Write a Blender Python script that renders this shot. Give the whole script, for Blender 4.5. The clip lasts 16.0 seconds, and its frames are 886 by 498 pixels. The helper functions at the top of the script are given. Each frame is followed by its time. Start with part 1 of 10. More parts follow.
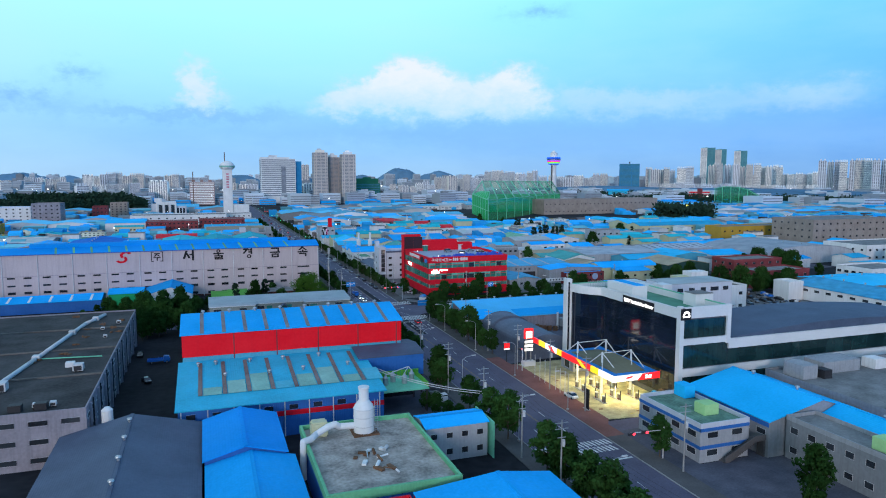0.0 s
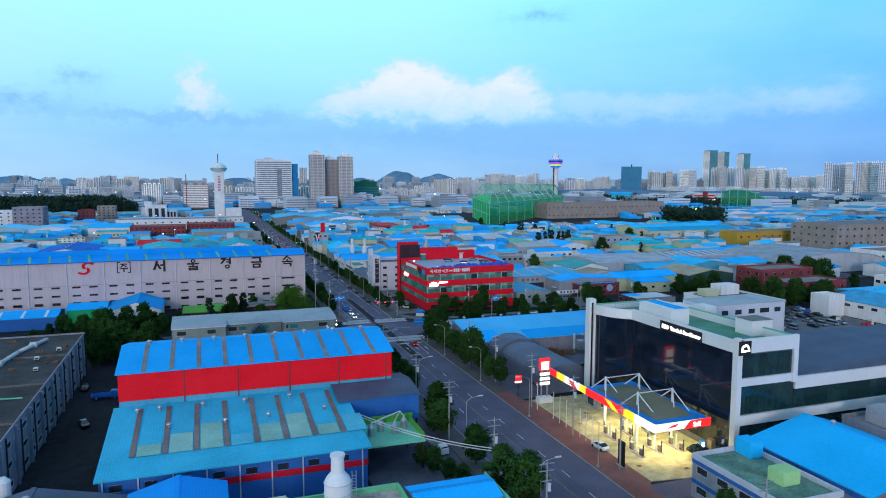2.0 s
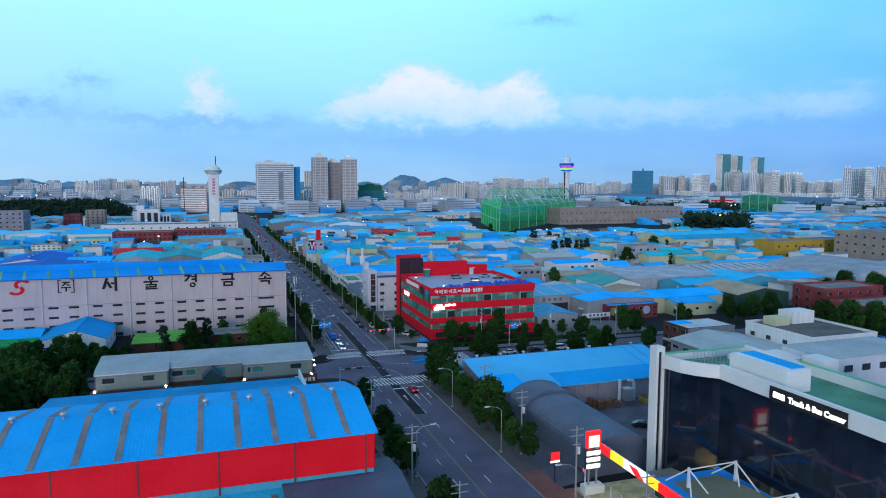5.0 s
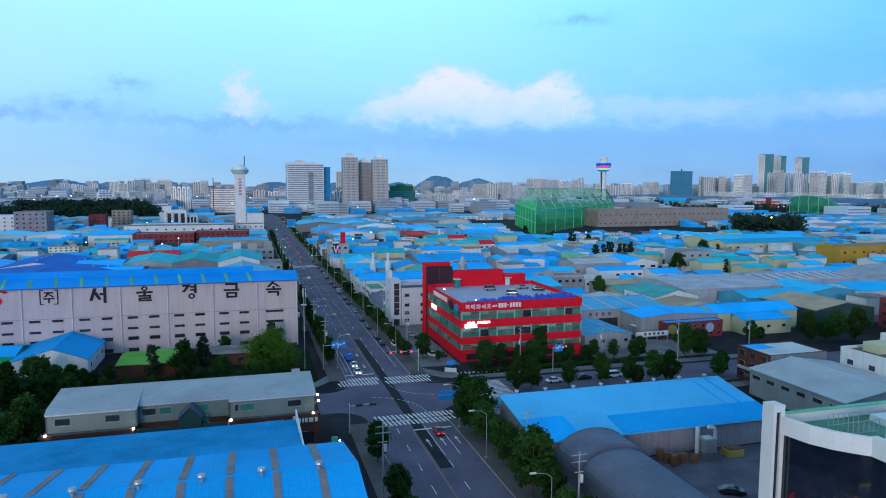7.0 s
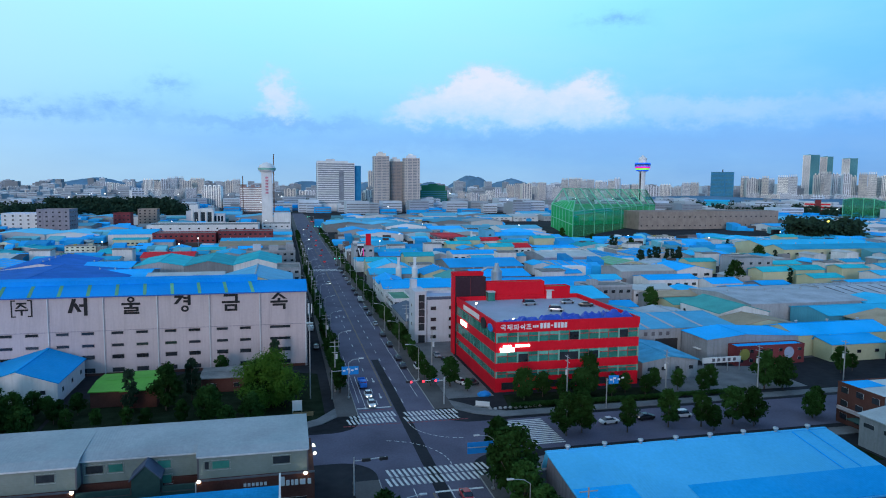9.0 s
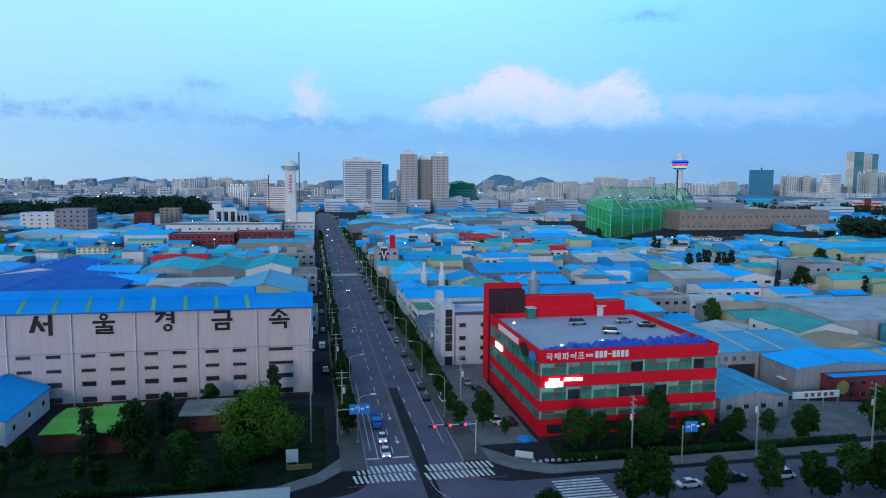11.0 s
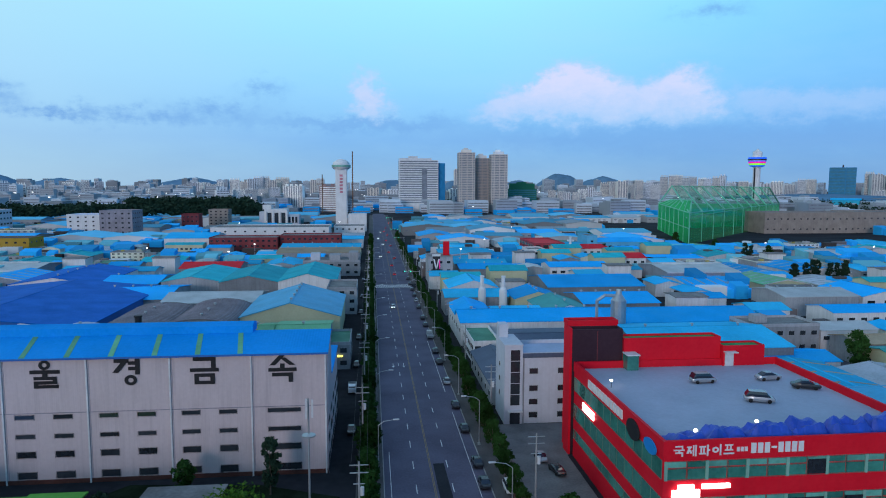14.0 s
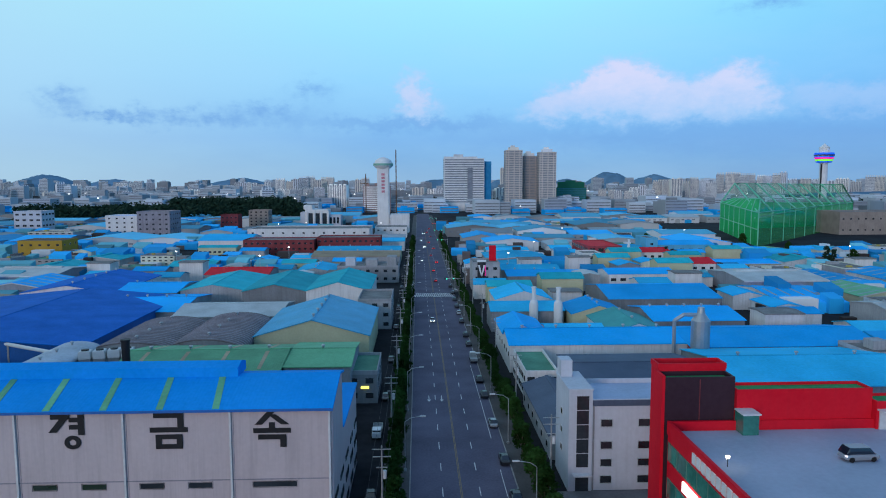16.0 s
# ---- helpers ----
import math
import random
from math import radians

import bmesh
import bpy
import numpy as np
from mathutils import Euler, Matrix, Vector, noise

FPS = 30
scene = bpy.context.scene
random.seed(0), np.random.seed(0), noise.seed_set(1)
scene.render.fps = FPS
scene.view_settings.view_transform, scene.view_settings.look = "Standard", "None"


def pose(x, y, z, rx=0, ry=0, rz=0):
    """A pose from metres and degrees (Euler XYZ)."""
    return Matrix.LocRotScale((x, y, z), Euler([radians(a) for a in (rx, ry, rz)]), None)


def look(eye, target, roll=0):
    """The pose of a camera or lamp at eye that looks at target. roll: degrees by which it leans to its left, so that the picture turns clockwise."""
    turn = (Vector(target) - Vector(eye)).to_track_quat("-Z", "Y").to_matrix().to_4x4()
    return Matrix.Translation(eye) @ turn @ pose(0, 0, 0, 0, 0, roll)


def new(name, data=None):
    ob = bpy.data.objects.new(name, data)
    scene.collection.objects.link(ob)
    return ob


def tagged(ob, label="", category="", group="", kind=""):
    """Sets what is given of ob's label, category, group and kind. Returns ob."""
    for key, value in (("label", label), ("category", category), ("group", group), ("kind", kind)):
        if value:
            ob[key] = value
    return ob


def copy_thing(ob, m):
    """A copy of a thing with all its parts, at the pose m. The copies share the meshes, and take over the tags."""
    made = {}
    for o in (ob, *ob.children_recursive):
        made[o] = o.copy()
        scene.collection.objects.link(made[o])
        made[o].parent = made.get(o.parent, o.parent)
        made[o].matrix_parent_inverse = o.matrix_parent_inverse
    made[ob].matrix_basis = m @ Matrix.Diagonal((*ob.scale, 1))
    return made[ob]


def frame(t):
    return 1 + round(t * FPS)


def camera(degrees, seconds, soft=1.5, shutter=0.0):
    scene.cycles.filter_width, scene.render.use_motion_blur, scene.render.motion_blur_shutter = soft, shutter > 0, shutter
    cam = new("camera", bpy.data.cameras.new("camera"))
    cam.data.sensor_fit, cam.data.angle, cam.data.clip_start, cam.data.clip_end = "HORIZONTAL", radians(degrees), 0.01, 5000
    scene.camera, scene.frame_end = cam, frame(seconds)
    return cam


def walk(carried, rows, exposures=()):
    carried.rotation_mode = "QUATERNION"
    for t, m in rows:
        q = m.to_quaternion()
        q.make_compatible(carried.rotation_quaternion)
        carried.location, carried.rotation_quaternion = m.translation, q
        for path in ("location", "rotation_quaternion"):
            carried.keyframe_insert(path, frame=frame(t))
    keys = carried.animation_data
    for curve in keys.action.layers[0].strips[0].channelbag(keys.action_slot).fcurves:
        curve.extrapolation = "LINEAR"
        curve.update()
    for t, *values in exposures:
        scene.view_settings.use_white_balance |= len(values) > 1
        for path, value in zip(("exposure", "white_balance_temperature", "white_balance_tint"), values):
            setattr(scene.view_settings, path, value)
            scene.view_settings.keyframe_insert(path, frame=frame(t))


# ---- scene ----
import colorsys

cam = camera(66, 16.0, soft=1.05)
PATH = [
    (0, look((-71.21, -79.68, 56.86), (-38.44, 14.18, 46.10), 0.03)),
    (0.5, look((-68.52, -71.99, 56.68), (-35.72, 21.87, 46.01), 0.03)),
    (1, look((-65.84, -64.28, 56.53), (-33.03, 29.60, 46.02), 0.02)),
    (1.5, look((-63.15, -56.58, 56.38), (-30.30, 37.29, 45.98), 0.03)),
    (2, look((-60.48, -48.87, 56.24), (-27.64, 45.01, 45.92), 0.04)),
    (2.5, look((-57.81, -41.14, 56.11), (-24.93, 52.75, 45.93), 0.05)),
    (3, look((-55.18, -33.43, 55.98), (-22.26, 60.46, 45.91), 0.07)),
    (3.5, look((-52.56, -25.69, 55.85), (-19.63, 68.20, 45.84), 0.08)),
    (4, look((-49.91, -17.98, 55.72), (-16.97, 75.92, 45.85), 0.13)),
    (6.5, look((-36.30, 21.27, 54.57), (-7.67, 116.60, 44.96), 0.14)),
    (7, look((-33.87, 28.98, 54.33), (-6.46, 124.67, 44.74), 0.18)),
    (7.5, look((-31.55, 36.75, 54.11), (-5.41, 132.79, 44.53), 0.22)),
    (8, look((-29.31, 44.53, 53.88), (-4.33, 140.89, 44.28), 0.26)),
    (8.5, look((-27.10, 52.32, 53.67), (-3.18, 148.94, 44.07), 0.35)),
    (9, look((-24.90, 60.11, 53.48), (-2.06, 156.99, 43.88), 0.48)),
    (11.5, look((-16.58, 100.39, 52.43), (1.23, 198.31, 42.67), 0.33)),
    (12, look((-15.28, 108.40, 52.36), (1.74, 206.46, 42.60), 0.28)),
    (12.5, look((-14.01, 116.40, 52.30), (2.49, 214.54, 42.45), 0.24)),
    (13, look((-12.74, 124.35, 52.25), (3.42, 222.55, 42.42), 0.24)),
    (13.5, look((-11.55, 132.34, 52.20), (2.57, 230.85, 42.41), 0.22)),
    (14, look((-10.44, 140.36, 52.13), (-0.05, 239.33, 42.30), 0.19)),
    (14.5, look((-9.39, 148.40, 52.02), (-2.46, 247.67, 42.12), 0.14)),
    (15, look((-8.51, 156.49, 51.88), (-3.12, 255.85, 41.92), 0.06)),
    (15.5, look((-7.72, 164.62, 51.73), (-3.38, 264.02, 41.70), -0.03)),
    (16, look((-6.99, 172.76, 51.57), (-3.33, 272.20, 41.63), -0.13)),
]
walk(cam, PATH, exposures=((0.0, 0.14), (4.0, 0.1), (8.0, 0.02), (12.0, -0.12), (16.0, -0.24)))

# ---- world, sun, exposure ----
SUN_ELEV, SUN_AZ = 9.0, 205.0     # low evening light from behind the camera, azimuth clockwise from +y
world = bpy.data.worlds.new("evening_sky")
scene.world = world
world.use_nodes = True
wn, wl = world.node_tree.nodes, world.node_tree.links
wn.clear()


def wnode(kind, **inputs):
    n = wn.new(kind)
    for key, value in inputs.items():
        n.inputs[key].default_value = value
    return n


def wmath(op, a, b=None, c=None, clamp=False):
    n = wn.new("ShaderNodeMath")
    n.operation, n.use_clamp = op, clamp
    for i, v in enumerate((a, b, c)):
        if v is None:
            continue
        if isinstance(v, (int, float)):
            n.inputs[i].default_value = v
        else:
            wl.new(v, n.inputs[i])
    return n.outputs[0]


def wmix(fac, a, b):
    n = wn.new("ShaderNodeMix")
    n.data_type = "RGBA"
    for slot, v in ((0, fac), (6, a), (7, b)):
        if isinstance(v, (int, float, tuple)):
            n.inputs[slot].default_value = v
        else:
            wl.new(v, n.inputs[slot])
    return n.outputs[2]


coord = wn.new("ShaderNodeTexCoord")
sep = wn.new("ShaderNodeSeparateXYZ")
wl.new(coord.outputs["Generated"], sep.inputs[0])
# elevation and azimuth of the sky in degrees
elev = wmath("MULTIPLY", wmath("ARCSINE", sep.outputs["Z"]), 57.2958)
azim = wmath("MULTIPLY", wmath("ARCTAN2", sep.outputs["X"], sep.outputs["Y"]), 57.2958)
ramp = wn.new("ShaderNodeValToRGB")
wl.new(wmath("DIVIDE", elev, 40.0, clamp=True), ramp.inputs[0])
stops = ((0.0, (0.25, 0.48, 0.80)), (0.04, (0.19, 0.42, 0.80)), (0.085, (0.18, 0.42, 0.85)), (0.14, (0.26, 0.57, 0.93)),
         (0.2, (0.32, 0.70, 1.0)), (0.36, (0.41, 0.95, 1.06)), (0.55, (0.40, 0.72, 0.92)), (1.0, (0.32, 0.48, 0.70)))
while len(ramp.color_ramp.elements) < len(stops):
    ramp.color_ramp.elements.new(0.5)
for e, (pos, c) in zip(ramp.color_ramp.elements, stops):
    e.position, e.color = pos, (*c, 1)
# soft evening clouds
cvec = wn.new("ShaderNodeCombineXYZ")
wl.new(wmath("MULTIPLY", azim, 0.055), cvec.inputs[0])
wl.new(wmath("MULTIPLY", elev, 0.17), cvec.inputs[1])


def wnoise(vec, scale, detail, rough=0.55):
    n = wnode("ShaderNodeTexNoise", Scale=scale, Detail=detail, Roughness=rough)
    wl.new(vec, n.inputs["Vector"])
    return n.outputs["Fac"]


n1 = wnoise(cvec.outputs[0], 1.6, 6)


def band(inputs):
    total = inputs[0]
    for x in inputs[1:]:
        total = wmath("ADD", total, x)
    return total


lvec = wn.new("ShaderNodeCombineXYZ")
wl.new(wmath("MULTIPLY", azim, 0.13), lvec.inputs[0])
wl.new(wmath("MULTIPLY", elev, 0.19), lvec.inputs[1])
m2 = wnoise(lvec.outputs[0], 2.6, 6, 0.6)
m3 = wnoise(lvec.outputs[0], 7.0, 5, 0.6)


def ramp01(v, a, b):
    n = wn.new("ShaderNodeMapRange")
    n.interpolation_type = "SMOOTHSTEP"
    n.inputs[1].default_value, n.inputs[2].default_value = a, b
    wl.new(v, n.inputs[0])
    return n.outputs[0]


# billowing edges: the cloud masses are read at shifted bearings
wav = wmath("ADD", azim, wmath("ADD", wmath("MULTIPLY_ADD", m2, 5.0, -2.5), wmath("MULTIPLY_ADD", m3, 2.4, -1.2)))
wel_ = wmath("ADD", elev, wmath("ADD", wmath("MULTIPLY_ADD", wnoise(lvec.outputs[0], 3.3, 6, 0.6), 3.0, -1.5), wmath("MULTIPLY_ADD", wnoise(lvec.outputs[0], 9.0, 5, 0.65), 1.5, -0.75)))


def mass(az0, el0, waz, wel):
    a = wmath("DIVIDE", wmath("SUBTRACT", wav, az0), waz)
    b = wmath("DIVIDE", wmath("SUBTRACT", wel_, el0), wel)
    d = wmath("ADD", wmath("MULTIPLY", a, a), wmath("MULTIPLY", b, b))
    return wmath("EXPONENT", wmath("MULTIPLY", d, -1.0))


heap = band([mass(16.6, 7.9, 2.6, 2.1), mass(13.6, 6.6, 2.8, 1.6), mass(18.4, 6.2, 3.6, 2.2), mass(25.0, 7.2, 2.8, 1.9), mass(23.5, 5.6, 4.2, 1.6), mass(10.6, 5.6, 2.4, 1.1)])
faint = band([mass(30.5, 5.8, 3.5, 1.4), mass(37, 5.6, 4.6, 1.4), mass(47, 5.6, 5, 1.5)])
small = band([mass(-0.4, 7.4, 1.5, 2.0), mass(0.2, 5.8, 2.0, 1.1)])
puff = ramp01(wmath("ADD", heap, wmath("MULTIPLY", small, 0.8)), 0.18, 1.15)
thin = ramp01(faint, 0.15, 1.1)
puff = wmath("MAXIMUM", puff, wmath("MULTIPLY", thin, 0.5))
puff = wmath("MULTIPLY", puff, ramp01(wel_, 3.4, 6.0))
shade = band([mass(16, 3.5, 13, 0.95), mass(32, 3.3, 12, 1.1), mass(-4, 4.7, 5.5, 0.5), mass(3.5, 4.6, 5, 0.6), mass(48, 3.4, 12, 1.2)])
wisp = band([mass(-12, 5.6, 3.5, 0.6), mass(-23.4, 5.0, 2.6, 0.5), mass(-26.5, 5.9, 1.3, 0.8), mass(-8.4, 7.2, 1.6, 0.7), mass(27, 12.8, 2.2, 0.5), mass(-17.5, 4.8, 6, 0.5)])
grey = wmath("ADD", wmath("MULTIPLY", shade, 0.72), wmath("MULTIPLY", wisp, wmath("MULTIPLY_ADD", m3, 2.2, -0.4, clamp=True)))
grey = wmath("MULTIPLY", grey, 0.72, clamp=True)
high = wmath("MULTIPLY_ADD", n1, 1.6, -0.62, clamp=True)
# the sky is deeper towards the east
east = wn.new("ShaderNodeMapRange")
east.interpolation_type = "SMOOTHSTEP"
east.inputs[1].default_value, east.inputs[2].default_value = 5.0, 60.0
wl.new(azim, east.inputs[0])
base = wn.new("ShaderNodeMix")
base.data_type, base.blend_type = "RGBA", "MULTIPLY"
wl.new(east.outputs[0], base.inputs[0])
wl.new(ramp.outputs[0], base.inputs[6])
base.inputs[7].default_value = (0.36, 0.60, 0.88, 1)
west = wn.new("ShaderNodeMapRange")
west.interpolation_type = "SMOOTHSTEP"
west.inputs[1].default_value, west.inputs[2].default_value = 4.0, -40.0
wl.new(azim, west.inputs[0])
pale = wmix(wmath("MULTIPLY", west.outputs[0], 0.55), base.outputs[2], (0.62, 0.86, 0.98, 1))
col = wmix(wmath("MULTIPLY", high, 0.4), pale, (0.45, 0.76, 1.0, 1))
col = wmix(grey, col, (0.15, 0.34, 0.76, 1))
col = wmix(wmath("MULTIPLY", puff, 0.8), col, (0.52, 0.63, 0.92, 1))
col = wmix(wmath("MULTIPLY", wmath("MULTIPLY", puff, puff), wmath("MULTIPLY", ramp01(wel_, 5.0, 8.6), 0.75)), col, (0.86, 0.77, 0.93, 1))
sky = wn.new("ShaderNodeTexSky")
sky.sky_type, sky.sun_disc = "NISHITA", False
sky.sun_elevation, sky.sun_rotation = radians(SUN_ELEV), radians(SUN_AZ)
sky.ozone_density, sky.dust_density = 6.0, 0.5
nish = wnode("ShaderNodeBackground", Strength=0.05)
wl.new(sky.outputs[0], nish.inputs[0])
back = wnode("ShaderNodeBackground", Strength=0.95)
wl.new(col, back.inputs[0])
addn = wn.new("ShaderNodeAddShader")
wout = wn.new("ShaderNodeOutputWorld")
wl.new(nish.outputs[0], addn.inputs[0])
wl.new(back.outputs[0], addn.inputs[1])
wl.new(addn.outputs[0], wout.inputs[0])

sun = new("sun", bpy.data.lights.new("sun", "SUN"))
sun.data.energy, sun.data.angle, sun.data.color = 1.08, radians(14), (1.0, 0.85, 0.85)
az = radians(SUN_AZ)
sun.matrix_world = look((0, 0, 200), (-200 * math.sin(az), -200 * math.cos(az), 200 - 200 * math.tan(radians(SUN_ELEV))))
scene.view_settings.exposure = 0.0

# ---- materials ----
def mat(name, color, rough=0.7, metal=0.0, var=0.25, scale=0.6, fine=14.0, bump=0.25, obj=0.0, spec=0.15, alt=None, wave=None, streak=0.0, fade=0.0):
    """A surface with stains at two scales, grain relief, a shift per object, and ribs (wave: axis, metres) where it is sheet metal."""
    m = bpy.data.materials.new(name)
    m.use_nodes = True
    nt = m.node_tree
    n, l = nt.nodes, nt.links
    b = n["Principled BSDF"]
    b.inputs["Roughness"].default_value, b.inputs["Metallic"].default_value = rough, metal
    b.inputs["Specular IOR Level"].default_value = spec
    geo = n.new("ShaderNodeNewGeometry")
    big = n.new("ShaderNodeTexNoise")
    big.inputs["Scale"].default_value, big.inputs["Detail"].default_value = scale * 0.25, 5
    small = n.new("ShaderNodeTexNoise")
    small.inputs["Scale"].default_value, small.inputs["Detail"].default_value = fine * 0.12, 4
    l.new(geo.outputs["Position"], big.inputs["Vector"])
    l.new(geo.outputs["Position"], small.inputs["Vector"])
    dark = tuple(c * (1 - var) for c in color)
    lite = tuple(min(1, c * (1 + var * 0.7) + 0.01) for c in color)
    r = n.new("ShaderNodeValToRGB")
    r.color_ramp.elements[0].position, r.color_ramp.elements[1].position = 0.32, 0.68
    r.color_ramp.elements[0].color, r.color_ramp.elements[1].color = (*dark, 1), (*lite, 1)
    mixv = n.new("ShaderNodeMath")
    mixv.operation = "MULTIPLY_ADD"
    mixv.inputs[1].default_value = 0.35
    l.new(small.outputs["Fac"], mixv.inputs[0])
    sc = n.new("ShaderNodeMath")
    sc.operation, sc.inputs[1].default_value = "MULTIPLY", 0.65
    l.new(big.outputs["Fac"], sc.inputs[0])
    l.new(sc.outputs[0], mixv.inputs[2])
    l.new(mixv.outputs[0], r.inputs[0])
    out = r.outputs[0]
    if fade:
        fn = n.new("ShaderNodeTexNoise")
        fn.inputs["Scale"].default_value, fn.inputs["Detail"].default_value, fn.inputs["Roughness"].default_value = 0.07, 6, 0.65
        l.new(geo.outputs["Position"], fn.inputs["Vector"])
        fr = n.new("ShaderNodeMapRange")
        fr.inputs[1].default_value, fr.inputs[2].default_value = 0.46, 0.72
        fr.inputs[3].default_value, fr.inputs[4].default_value = 0.0, fade
        l.new(fn.outputs["Fac"], fr.inputs[0])
        mx = n.new("ShaderNodeMix")
        mx.data_type = "RGBA"
        l.new(fr.outputs[0], mx.inputs[0])
        l.new(out, mx.inputs[6])
        mx.inputs[7].default_value = (*[c * 0.62 + k for c, k in zip(color, (0.05, 0.17, 0.19))], 1)
        out = mx.outputs[2]
    if streak:
        mp = n.new("ShaderNodeMapping")
        mp.inputs["Scale"].default_value = (1.3, 1.3, 0.08)
        st = n.new("ShaderNodeTexNoise")
        st.inputs["Scale"].default_value, st.inputs["Detail"].default_value = 1.2, 3
        l.new(geo.outputs["Position"], mp.inputs[0])
        l.new(mp.outputs[0], st.inputs["Vector"])
        sr = n.new("ShaderNodeMapRange")
        sr.inputs[1].default_value, sr.inputs[2].default_value = 0.45, 0.75
        sr.inputs[3].default_value, sr.inputs[4].default_value = 0.0, streak
        l.new(st.outputs["Fac"], sr.inputs[0])
        mx = n.new("ShaderNodeMix")
        mx.data_type = "RGBA"
        l.new(sr.outputs[0], mx.inputs[0])
        l.new(out, mx.inputs[6])
        mx.inputs[7].default_value = (*[c * 0.45 + 0.02 for c in color], 1)
        out = mx.outputs[2]
    if obj or alt:
        info = n.new("ShaderNodeObjectInfo")
        if alt:
            ar = n.new("ShaderNodeValToRGB")
            ar.color_ramp.interpolation = "CONSTANT"
            while len(ar.color_ramp.elements) < len(alt):
                ar.color_ramp.elements.new(0.5)
            for i, (e, c) in enumerate(zip(ar.color_ramp.elements, alt)):
                e.position, e.color = i / len(alt), (*c, 1)
            l.new(info.outputs["Random"], ar.inputs[0])
            mx = n.new("ShaderNodeMix")
            mx.data_type, mx.blend_type = "RGBA", "MULTIPLY"
            mx.inputs[0].default_value = 1
            l.new(out, mx.inputs[6])
            l.new(ar.outputs[0], mx.inputs[7])
            out = mx.outputs[2]
        if obj:
            hs = n.new("ShaderNodeHueSaturation")
            mr = n.new("ShaderNodeMapRange")
            mr.inputs[3].default_value, mr.inputs[4].default_value = 1 - obj, 1 + obj
            l.new(info.outputs["Random"], mr.inputs[0])
            l.new(mr.outputs[0], hs.inputs["Value"])
            l.new(out, hs.inputs["Color"])
            out = hs.outputs[0]
    l.new(out, b.inputs["Base Color"])
    bp = n.new("ShaderNodeBump")
    bp.inputs["Strength"].default_value, bp.inputs["Distance"].default_value = bump, 0.03
    height = small.outputs["Fac"]
    if wave:
        wv = n.new("ShaderNodeTexWave")
        wv.bands_direction = wave[0]
        wv.inputs["Scale"].default_value = 0.314 / wave[1]
        tc = n.new("ShaderNodeTexCoord")
        l.new(tc.outputs["Object"], wv.inputs["Vector"])
        height = wv.outputs["Fac"]
        bp.inputs["Distance"].default_value = 0.06
    l.new(height, bp.inputs["Height"])
    l.new(bp.outputs[0], b.inputs["Normal"])
    return m


def glow(name, color, strength):
    m = bpy.data.materials.new(name)
    m.use_nodes = True
    b = m.node_tree.nodes["Principled BSDF"]
    b.inputs["Base Color"].default_value = (*color, 1)
    b.inputs["Emission Color"].default_value = (*color, 1)
    b.inputs["Emission Strength"].default_value = strength
    return m


def glassy(name, color, rough=0.12, var=0.3):
    m = mat(name, color, rough=rough, var=var, scale=1.2, bump=0.02, spec=0.8, obj=0.25)
    return m


